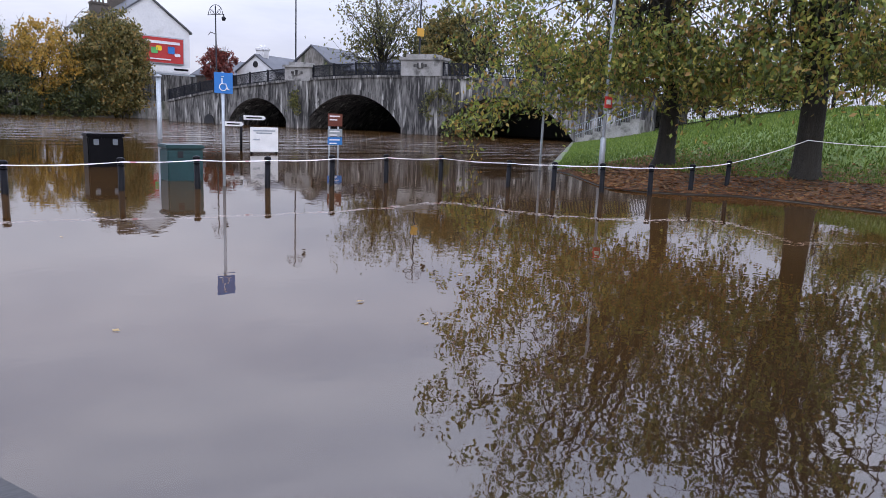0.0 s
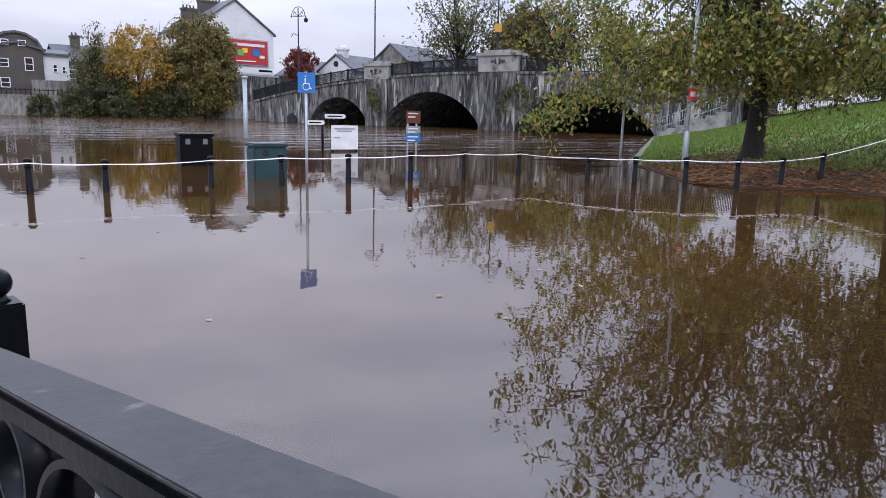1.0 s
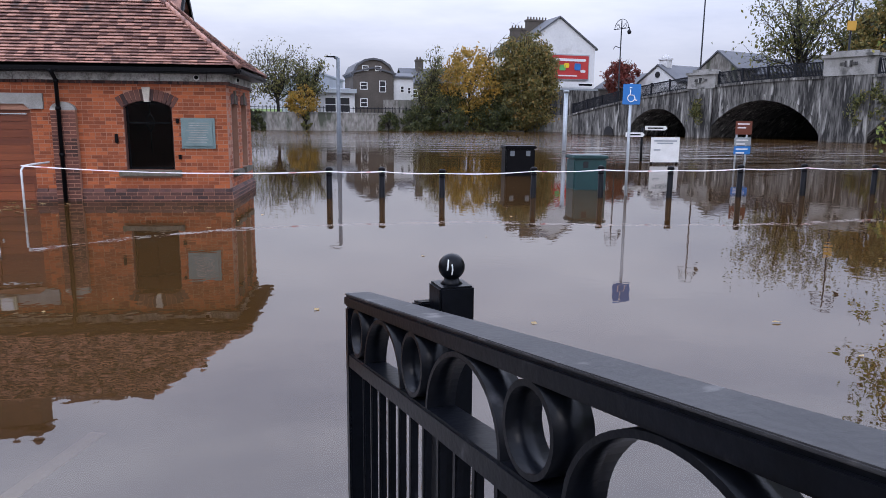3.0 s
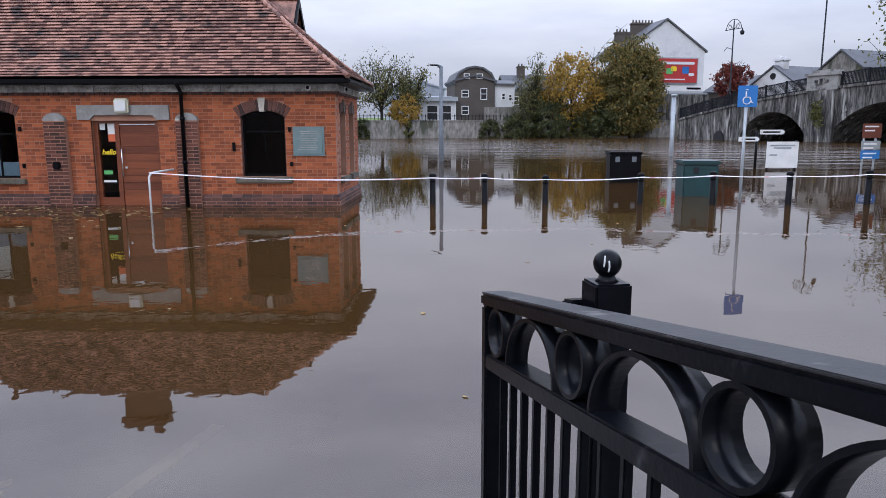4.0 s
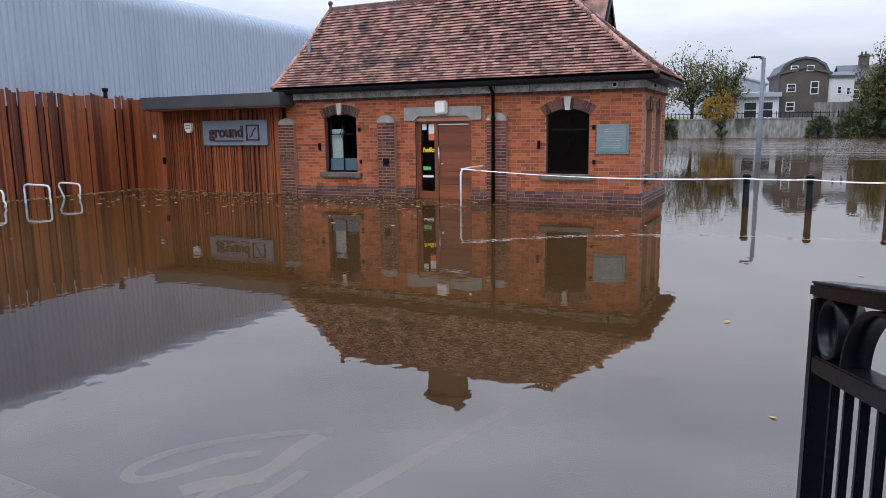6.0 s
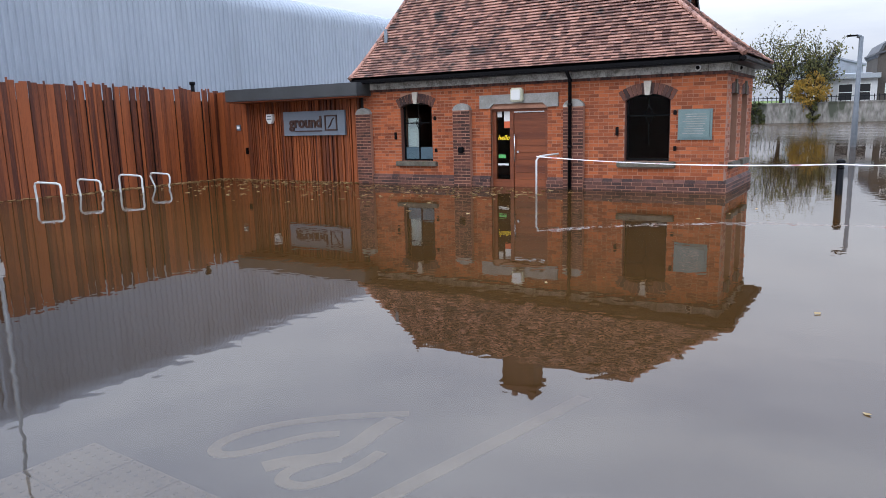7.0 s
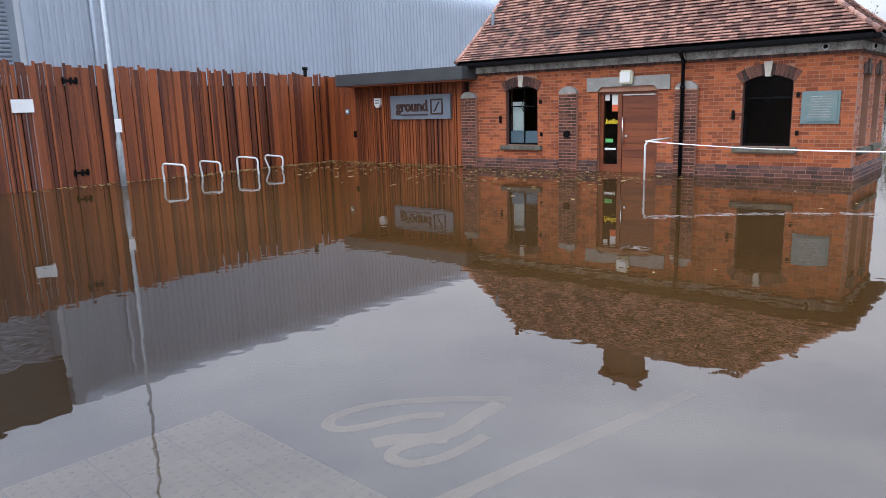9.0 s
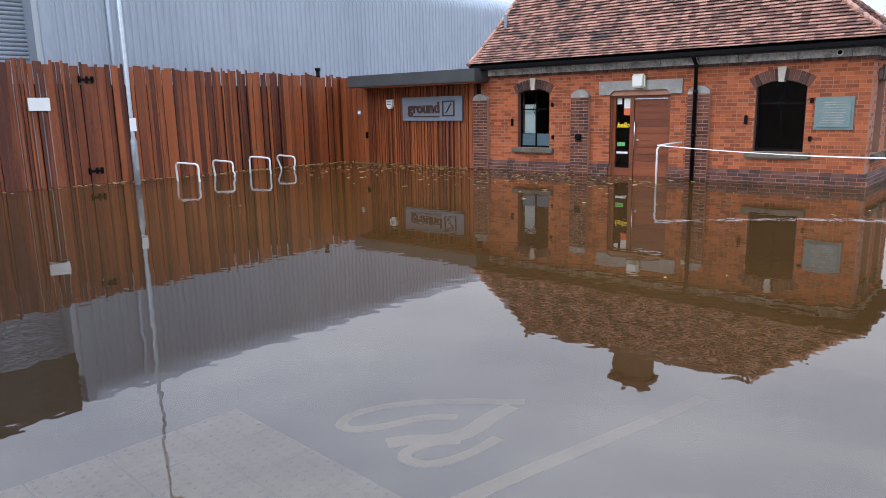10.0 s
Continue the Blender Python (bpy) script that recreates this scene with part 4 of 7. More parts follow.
def tape_material():
    m = bpy.data.materials.new("barrier_tape")
    m.use_nodes = True
    n, l = m.node_tree.nodes, m.node_tree.links
    w, r, tc = n.new("ShaderNodeTexNoise"), n.new("ShaderNodeValToRGB"), n.new("ShaderNodeTexCoord")
    w.inputs["Scale"].default_value = 3.5
    r.color_ramp.elements[0].position, r.color_ramp.elements[0].color = 0.62, (0.74, 0.70, 0.70, 1)
    r.color_ramp.elements[1].position, r.color_ramp.elements[1].color = 0.70, (0.55, 0.26, 0.25, 1)
    l.new(tc.outputs["Object"], w.inputs["Vector"])
    l.new(w.outputs["Fac"], r.inputs["Fac"])
    l.new(r.outputs["Color"], n["Principled BSDF"].inputs["Base Color"])
    n["Principled BSDF"].inputs["Roughness"].default_value = 0.4
    return m


tape = thing("barrier_tape", "red and white barrier tape strung from bollard to bollard", "barrier tape", (9, 0.7, 0.6))
M_TAPE = tape_material()
stops = [(-3.66, -1.33, 0.83)] + [(p[0], p[1] - 0.085, 0.66 + p[2]) for p in POSTS[:9]] + [(p[0] - 0.06, p[1] - 0.06, 0.67 + p[2]) for p in POSTS[9:]] + [(25.40, -4.95, 1.62), (28.6, -7.4, 1.55)]
tr = random.Random(2)
for a, b in zip(stops, stops[1:]):
    a, b = Vector(a), Vector(b)
    bm = bmesh.new()
    n = 14
    sag = 0.015 * (b - a).length
    rows = []
    for k in range(n + 1):
        t = k / n
        p = a.lerp(b, t) - Vector((0, 0, sag * 4 * t * (1 - t)))
        tw = 0.35 * math.sin(7 * t + a.x) + 0.5
        up = Vector((0, 0.006 * math.cos(tw), 0.010 * math.sin(tw) + 0.006))
        rows.append((bm.verts.new(p - up), bm.verts.new(p + up), bm.verts.new(p + up + Vector((0, 0.003, 0))), bm.verts.new(p - up + Vector((0, 0.003, 0)))))
    for r0, r1 in zip(rows, rows[1:]):
        for i in range(4):
            bm.faces.new((r0[i], r1[i], r1[(i + 1) % 4], r0[(i + 1) % 4]))
    part("tape_length", bm, M_TAPE, tape)

# ---- bins, signs ----
def litter_bin(x0, x1, y, h, mat, label, slots):
    t = thing("litter_bin", label, "litter bin", ((x0 + x1) / 2, y + 0.35, -0.35))
    bm = bmesh.new()
    box(bm, x0, x1, y, y + 0.7, -0.35, h - 0.10, 0.03)
    body = part("body", bm, mat, t)
    bm = bmesh.new()
    box(bm, x0 - 0.04, x1 + 0.04, y - 0.05, y + 0.76, h - 0.10, h, 0.03)
    part("lid", bm, mat, t)
    # Green bin: a near-black plate paints the shade of its opening.
    for a in slots:
        bm = bmesh.new()
        box(bm, a, a + 0.14, y - 0.012, y + 0.001, h - 0.33, h - 0.16, 0.008)
        part("label_plate" if mat is M_BLACK else "opening", bm, M_OLDGALV if mat is M_BLACK else M_DARK, body)
    return t


M_GREEN = material("dark_green_enamel", (0.004, 0.028, 0.030), (0.009, 0.050, 0.050), 0.4, 3, 40, 0.08)
litter_bin(7.42, 8.40, 7.0, 0.98, M_BLACK, "black double litter bin standing in the flood", (7.58, 8.10))
litter_bin(8.36, 9.24, 2.4, 0.90, M_GREEN, "dark green litter bin standing in the flood", (8.60,))
M_BLUE, M_SIGNBROWN, M_RED = plain("sign_blue", (0.02, 0.16, 0.45), 0.4), plain("sign_brown", (0.14, 0.04, 0.025), 0.4), plain("sign_red", (0.55, 0.05, 0.04), 0.5)


def sign_post(x, y, top, r=0.038, label="", mat=None):
    t = thing("sign_post", label, "sign", (x, y, -0.5))
    bm = bmesh.new()
    tube(bm, [(x, y, -0.9), (x, y, top)], r, 10)
    part("post", bm, mat or M_GALV, t)
    return t


sp = sign_post(9.25, 0.95, 2.68, 0.035, "blue disabled parking sign on a galvanised post")
bm = bmesh.new()
box(bm, 9.25 - 0.22, 9.25 + 0.22, 0.895, 0.91, 2.18, 2.66, 0.006)
plate = part("plate", bm, M_BLUE, sp, "blue square with a white wheelchair symbol")
bm = bmesh.new()
tube(bm, [(9.22, 0.89, 2.56), (9.22, 0.89, 2.58)], 0.03, 10)
tube(bm, [(9.21, 0.89, 2.53), (9.21, 0.89, 2.40), (9.30, 0.89, 2.40), (9.34, 0.89, 2.28), (9.38, 0.89, 2.28)], 0.014, 6)
tube(bm, [(9.235 + 0.085 * math.cos(t * 0.35 + 1.8), 0.89, 2.33 + 0.085 * math.sin(t * 0.35 + 1.8)) for t in range(13)], 0.012, 6)
part("symbol", bm, M_CAMWHITE, plate)

wp = thing("white_pole", "plain pale steel pole rising from the river edge", "pole", (15.2, 27.9, -1.9))
bm = bmesh.new()
tube(bm, [(15.2, 27.9, -1.9), (15.2, 27.9, 3.55)], 0.13, 12)
part("pole", bm, M_GALV, wp)
bm = bmesh.new()
tube(bm, [(15.2, 27.9, 3.55), (15.2, 27.9, 3.66), (15.2, 27.9, 3.7)], [0.19, 0.19, 0.05], 12)
part("cap", bm, M_GALV, wp)

fs = sign_post(15.4, 15.7, 1.55, 0.06, "dark finger post with two pale arms", M_BLACK)
for z, a, b in ((1.52, 15.5, 16.55), (1.22, 14.6, 15.5)):
    bm = bmesh.new()
    prism(bm, [(a, z - 0.1), (b - 0.1, z - 0.1), (b, z), (b - 0.1, z + 0.1), (a, z + 0.1)], 'y', 15.62, 15.65)
    arm = part("finger_arm", bm, M_WHITE, fs)
    bm = bmesh.new()
    box(bm, a + 0.12, b - 0.2, 15.612, 15.618, z - 0.03, z + 0.03)
    part("text_line", bm, M_BLACK, arm)
ib = thing("notice_board", "white information board on short posts in the water", "sign", (15.6, 13.6, -0.8))
bm = bmesh.new()
box(bm, 14.98, 16.24, 13.55, 13.6, 0.10, 1.15, 0.01)
panel = part("panel", bm, M_WHITE, ib)
for z, a, b in ((1.0, 15.1, 16.1), (0.9, 15.25, 15.95), (0.62, 15.1, 15.4)):
    bm = bmesh.new()
    box(bm, a, b, 13.543, 13.549, z - 0.03, z + 0.03)
    part("text_line", bm, M_GALV, panel)
for x in (15.05, 16.17):
    bm = bmesh.new()
    box(bm, x - 0.04, x + 0.04, 13.6, 13.68, -1.2, 1.2)
    part("post", bm, M_BLACK, ib)
ts = sign_post(16.75, 9.8, 1.78, 0.035, "pair of posts with brown and blue tourist signs")
bm = bmesh.new()
tube(bm, [(17.15, 9.8, -0.9), (17.15, 9.8, 1.78)], 0.035, 10)
part("post", bm, M_GALV, ts)
for z0, z1, mt in ((1.35, 1.85, M_SIGNBROWN), (0.95, 1.25, M_GALV), (0.62, 0.92, M_BLUE)):
    bm = bmesh.new()
    box(bm, 16.65, 17.30, 9.73, 9.76, z0, z1, 0.008)
    pl = part("plate", bm, mt, ts)
    for k in range(2):
        bm = bmesh.new()
        box(bm, 16.72, 17.18 - k * 0.12, 9.722, 9.729, z1 - 0.13 - k * 0.14, z1 - 0.08 - k * 0.14)
        part("text_line", bm, M_CAMWHITE, pl)
sign_post(23.0, 4.15, 3.1, 0.05, "bare galvanised sign post under the trees")
rp = sign_post(22.25, 0.44, 6.6, 0.055, "tall grey lamp column with a small red notice")
bm = bmesh.new()
tube(bm, [(22.25, 0.44, -0.3), (22.25, 0.44, 1.35), (22.25, 0.44, 1.42)], [0.10, 0.10, 0.06], 12)
part("base_sleeve", bm, M_GALV, rp)
bm = bmesh.new()
box(bm, 22.05, 22.42, 0.33, 0.35, 2.40, 2.78, 0.006)
pl = part("plate", bm, M_RED, rp, "small red notice")
bm = bmesh.new()
box(bm, 22.12, 22.35, 0.322, 0.329, 2.52, 2.68)
part("mark", bm, M_CAMWHITE, pl)


# ---- the stone bridge ----
BU = Vector((0.436, -0.900, 0)).normalized()       # along the face, from the far abutment to the park
BN = Vector((0.900, 0.436, 0)).normalized()        # away from the camera
B0 = Vector((44.0, 68.3, 0))
bridge = thing("stone_bridge", "old weathered limestone bridge with low arches and iron railings", "bridge", (48, 60, -1.5))


def bpt(s, d, z):
    p = B0 + BU * s + BN * d
    return Vector((p.x, p.y, z))


def deck_z(s):
    return 6.46 - 0.0026 * (s - 14) ** 2 if s < 14 else 6.46 - 0.0014 * (s - 14) ** 2


ARCHES = ((-12.8, -2.3, 3.6), (0.0, 14.9, 4.4), (18.9, 35.7, 4.5))


def arch_z(s):
    """The soffit over s, or None on a pier."""
    for a, b, c in ARCHES:
        if a < s < b:
            m, h = (a + b) / 2, (b - a) / 2
            r = (h * h + c * c) / (2 * c)
            v = r * r - (s - m) ** 2
            return c - r + math.sqrt(v) if v > 0 else None
    return None


S0, S1, STEP = -24.0, 44.0, 0.35
ss = sorted({round(S0 + i * STEP, 3) for i in range(int((S1 - S0) / STEP) + 1)} | {a for q in ARCHES for a in q[:2]})
bm = bmesh.new()
for a, b in zip(ss, ss[1:]):
    mid = (a + b) / 2
    inside = arch_z(mid) is not None
    za, zb = (max(arch_z(a) or 0, -0.01) if inside else -2, max(arch_z(b) or 0, -0.01) if inside else -2)
    # The 20 m depth is made up to keep the barrels dark.
    q = [bm.verts.new(bpt(s, d, z)) for s, z in ((a, za), (b, zb), (b, deck_z(b)), (a, deck_z(a))) for d in (0, 20)]
    bm.faces.new((q[0], q[2], q[4], q[6]))
    bm.faces.new((q[1], q[7], q[5], q[3]))
    bm.faces.new((q[4], q[5], q[7], q[6]))
    if inside:
        bm.faces.new((q[0], q[1], q[3], q[2]))
for a, b, c in ARCHES:
    for s in (a, b):
        v = [bm.verts.new(bpt(s, d, z)) for d, z in ((0, -2), (20, -2), (20, 0.02), (0, 0.02))]
        bm.faces.new(v)
bmesh.ops.remove_doubles(bm, verts=bm.verts[:], dist=1e-4)
part("wall", bm, M_BRIDGE, bridge, "stained stone face with three arches")
bm = bmesh.new()
for i in range(len(ss) - 1):
    a, b = ss[i], ss[i + 1]
    q = [[bm.verts.new(bpt(s, d, deck_z(s) + z)) for d, z in ((-0.18, -0.02), (-0.18, 0.26), (0.4, 0.26), (0.4, -0.02))] for s in (a, b)]
    for k in range(4):
        bm.faces.new((q[0][k], q[1][k], q[1][(k + 1) % 4], q[0][(k + 1) % 4]))
part("string_course", bm, M_BRIDGE, bridge, "projecting stone string course")
for n_, (a, b, c) in enumerate(ARCHES):
    m, h = (a + b) / 2, (b - a) / 2
    r = (h * h + c * c) / (2 * c)
    t0 = math.asin(min(1, h / r)) if c < r else math.pi - math.asin(h / r)
    n = 23
    for k in range(n):
        ta, tb = -t0 + 2 * t0 * k / n + 0.004, -t0 + 2 * t0 * (k + 1) / n - 0.004
        bm = bmesh.new()
        q = [bm.verts.new(bpt(m + rr * math.sin(t), d, c - r + rr * math.cos(t))) for d in (-0.07, 0.2) for rr, t in ((r - 0.02, ta), (r + 0.62, ta), (r + 0.62, tb), (r - 0.02, tb))]
        for f in ((0, 1, 2, 3), (4, 7, 6, 5), (0, 4, 5, 1), (1, 5, 6, 2), (2, 6, 7, 3), (3, 7, 4, 0)):
            bm.faces.new([q[i] for i in f])
        part("voussoir", bm, M_BRIDGE, bridge)


def bbox(bm, s0, s1, d0, d1, z0, z1):
    v = [bm.verts.new(bpt(s, d, z)) for s in (s0, s1) for d in (d0, d1) for z in (z0, z1)]
    for q in BOX_FACES:
        bm.faces.new([v[i] for i in q])
    return bm


M_PALESTONE = material("pale_limestone", (0.16, 0.155, 0.14), (0.36, 0.35, 0.33), 0.9, 1.0, 12, 0.3, stain=(0.08, 0.078, 0.07), stain_scale=0.8, stain_at=0.6)
for s0, s1, top in ((-3.0, 1.4, 8.05), (14.2, 19.8, 8.95)):
    p = part("parapet_pier", bbox(bmesh.new(), s0 + 0.2, s1 - 0.2, -0.25, 1.6, deck_z(s0) + 0.2, top - 0.5), M_PALESTONE, bridge, "block of pale stone with a carved crest")
    part("pier_cap", bbox(bmesh.new(), s0, s1, -0.45, 1.8, top - 0.5, top - 0.2), M_PALESTONE, p)
    part("pier_cap", bbox(bmesh.new(), s0 + 0.9, s1 - 0.9, -0.3, 1.6, top - 0.2, top + 0.12), M_PALESTONE, p)
    m = (s0 + s1) / 2
    part("carved_crest", bbox(bbox(bmesh.new(), m - 0.9, m + 0.9, -0.34, -0.25, top - 1.3, top - 1.0), m - 0.35, m + 0.35, -0.4, -0.25, top - 1.45, top - 0.85), M_BRIDGE, p)
    part("pilaster", bbox(bmesh.new(), s0 + 0.4, s1 - 0.4, -0.22, 0.1, -2, deck_z(m)), M_BRIDGE, bridge)
M_IRON = dull(plain("dark_iron", (0.010, 0.011, 0.015), 0.5), 0.2)
for s0, s1 in ((-24, -3.0), (1.4, 14.2), (19.8, 44)):
    n = int((s1 - s0) / 0.16)
    bm = bmesh.new()
    for k in range(n):
        s = s0 + (k + 0.5) * (s1 - s0) / n
        bbox(bm, s - 0.035, s + 0.035, 0.20, 0.26, deck_z(s) + 0.25, deck_z(s) + 1.75)
    rail_part = part("railing", bm, M_IRON, bridge, "dark iron railing with a spiked top")
    rail_part["kind"] = "stuff"
    n = max(2, int((s1 - s0) / 3))
    for k in range(n):
        a, b = s0 + k * (s1 - s0) / n, s0 + (k + 1) * (s1 - s0) / n
        bm = bmesh.new()
        for z in (0.35, 1.6):
            q = [[bm.verts.new(bpt(s, d, deck_z(s) + z + e)) for d, e in ((0.15, 0), (0.15, 0.1), (0.3, 0.1), (0.3, 0))] for s in (a, b)]
            for i in range(4):
                bm.faces.new((q[0][i], q[1][i], q[1][(i + 1) % 4], q[0][(i + 1) % 4]))
        part("rail", bm, M_IRON, bridge)
        part("rail_post", bbox(bmesh.new(), a - 0.08, a + 0.08, 0.1, 0.34, deck_z(a) + 0.2, deck_z(a) + 1.85), M_IRON, bridge)
# road on the deck and far abutment wall
bm = bmesh.new()
for a, b in zip(ss, ss[1:]):
    q = [bm.verts.new(bpt(s, d, deck_z(s) + 0.05)) for s, d in ((a, 0.5), (b, 0.5), (b, 19.0), (a, 19.0))]
    bm.faces.new(q)
part("roadway", bm, M_GROUND, bridge)
# A solid near-black plug paints in the shade of the culvert.
part("culvert_mouth", prism(bmesh.new(), [(math.cos(math.pi * k / 8) * 0.9, 1.1 * math.sin(math.pi * k / 8)) for k in range(9)] + [(-0.9, -1), (0.9, -1)], 'y', -0.1, 0.05), M_DARK, bridge, "small culvert mouth, a near-black plug painting in its shade").matrix_basis = Matrix.Translation((36.85, 82.6, 0.15)) @ Matrix.Rotation(math.atan2(BU.y, BU.x), 4, 'Z')

# Added black sheet behind all three arches, painting in their deep shade.
part("barrel_shade", bbox(bmesh.new(), -13.6, 36.6, 19.0, 19.6, -2, 5.2), M_DARK, bridge)
landing = thing("river_steps", "pale stone landing and steps beside the bridge", "steps", bpt(38.5, -1.4, -0.5))
for k in range(7):
    part("step", bbox(bmesh.new(), 36.6 + k * 0.9, 37.5 + k * 0.9, -2.6, -0.2, -1.5, 0.55 + k * 0.34), M_PALESTONE, landing)
stair = thing("stair_railing", "grey steel railing sloping down the river steps", "railing", bpt(36.6, -2.7, 0.5))
bm = bmesh.new()
tube(bm, [bpt(36.6, -2.7, 1.75), bpt(43.0, -2.7, 4.15)], 0.05, 6)
tube(bm, [bpt(36.6, -2.7, 0.85), bpt(43.0, -2.7, 3.25)], 0.035, 6)
part("handrail", bm, M_GALV, stair)
for k in range(28):
    q = 36.6 + k * 0.235
    bm = bmesh.new()
    tube(bm, [bpt(q, -2.7, 0.45 + (q - 36.6) * 0.375), bpt(q, -2.7, 1.75 + (q - 36.6) * 0.375)], 0.022, 5)
    part("baluster", bm, M_GALV, stair)

# street lamps on the bridge
def ornate_lamp(s, d, top, heads, fan=0.0):
    p = bpt(s, d, deck_z(s))
    t = thing("street_lamp", "tall dark ornamental street lamp with curled brackets on the bridge", "street lamp", p)
    bm = bmesh.new()
    tube(bm, [p, p + Vector((0, 0, 1.2)), p + Vector((0, 0, 1.3)), Vector((p.x, p.y, top))], [0.2, 0.18, 0.11, 0.08], 8)
    part("column", bm, M_IRON, t)
    for k in heads:
        e = BU * (1.5 * k)
        bm = bmesh.new()
        pts = [Vector((p.x, p.y, top - 0.2))] + [Vector((p.x, p.y, top - 0.2)) + e * (0.5 - 0.5 * math.cos(a)) + Vector((0, 0, 0.75 * math.sin(a))) for a in (math.pi * i / 8 for i in range(1, 8))] + [Vector((p.x, p.y, top - 0.6)) + e]
        tube(bm, pts, 0.06, 6)
        tube(bm, [Vector((p.x, p.y, top - 1.2)), Vector((p.x, p.y, top - 0.5)) + e * 0.7], 0.04, 6)
        part("bracket", bm, M_IRON, t)
        bm = bmesh.new()
        tube(bm, [Vector((p.x, p.y, top - 0.6)) + e, Vector((p.x, p.y, top - 0.9)) + e, Vector((p.x, p.y, top - 1.3)) + e], [0.1, 0.28, 0.16], 8)
        part("lantern", bm, M_GALV, t)
    if fan:
        c = Vector((p.x, p.y, top - 1.1))
        bm = bmesh.new()
        arc = [c + BU * (fan * math.cos(a)) + Vector((0, 0, fan * math.sin(a))) for a in (math.pi * i / 14 for i in range(15))]
        tube(bm, arc, 0.045, 5)
        tube(bm, [c - BU * (fan * 1.15), c + BU * (fan * 1.15)], 0.05, 5)
        for i in (3, 7, 11):
            tube(bm, [c, arc[i]], 0.03, 4)
        tube(bm, [c + BU * (fan * 0.5 + 0.28 * math.cos(a)) + Vector((0, 0, 0.35 + 0.28 * math.sin(a))) for a in (2 * math.pi * i / 10 for i in range(11))], 0.03, 4)
        tube(bm, [c - BU * (fan * 0.5 + 0.28 * math.cos(a)) + Vector((0, 0, 0.35 + 0.28 * math.sin(a))) for a in (2 * math.pi * i / 10 for i in range(11))], 0.03, 4)
        part("scrollwork", bm, M_IRON, t, "half-round iron scrollwork")
        e = c + BU * (fan * 1.15)
        bm = bmesh.new()
        tube(bm, [e, e - Vector((0, 0, 0.25)), e - Vector((0, 0, 0.5)), e - Vector((0, 0, 0.85))], [0.05, 0.10, 0.33, 0.2], 8)
        part("lantern", bm, M_IRON, t)
    return t


ornate_lamp(-16.7, 2.0, 15.8, (), 1.3)
ornate_lamp(-3.0, 2.2, 18.6, (), 1.3)
yl = ornate_lamp(15.45, 2.2, 18.0, (), 1.3)
p = bpt(15.45, 2.0, 0)
bm = bmesh.new()
box(bm, p.x - 0.5, p.x + 0.5, p.y - 0.3, p.y - 0.2, 11.3, 12.25, 0.03)
part("sign_plate", bm, plain("sign_yellow", (0.50, 0.27, 0.03), 0.5), yl, "small yellow sign on the lamp column")

# ---- far bank: wall, houses ----
def far_y(x):
    return 103.1 + 0.19 * x


FA = math.atan(0.19)


def far_m(x, back=0.0, z=0.0):
    return Matrix.Translation((x - back * math.sin(FA), far_y(x) + back * math.cos(FA), z)) @ Matrix.Rotation(FA, 4, 'Z')


def placed(name, bm, mat, parent, m, label=""):
    bmesh.ops.transform(bm, matrix=m, verts=bm.verts[:])
    return part(name, bm, mat, parent, label)


M_RENDER = material("old_render", (0.12, 0.11, 0.095), (0.34, 0.32, 0.29), 0.9, 0.5, 3, 0.3, stretch=(1, 1, 0.35), bump_dist=0.05, stain=(0.06, 0.065, 0.045), stain_scale=0.5, stain_at=0.54, lo=0.38, hi=0.62)
M_IVY = leaf_material("ivy", [(0.012, 0.025, 0.007), (0.03, 0.055, 0.012), (0.05, 0.075, 0.02)])
bm = bmesh.new()
box(bm, -110, 66, -0.1, 0.6, -2, 2.75)
box(bm, -110, 66, -0.2, 0.7, 2.75, 2.95)
quay = thing("quay_wall", "old rendered river wall with stains and ivy", "wall", (-10, far_y(-10), -1.5), kind="structure")
placed("wall", bm, M_RENDER, quay, far_m(0))
bm = bmesh.new()
for k in range(140):
    x = -60 + k * 0.6
    box(bm, x, x + 0.1, 0.2, 0.25, 2.95, 3.9)
box(bm, -60, 24, 0.18, 0.27, 3.6, 3.7)
placed("railing", bm, M_IRON, quay, far_m(0))["kind"] = "stuff"


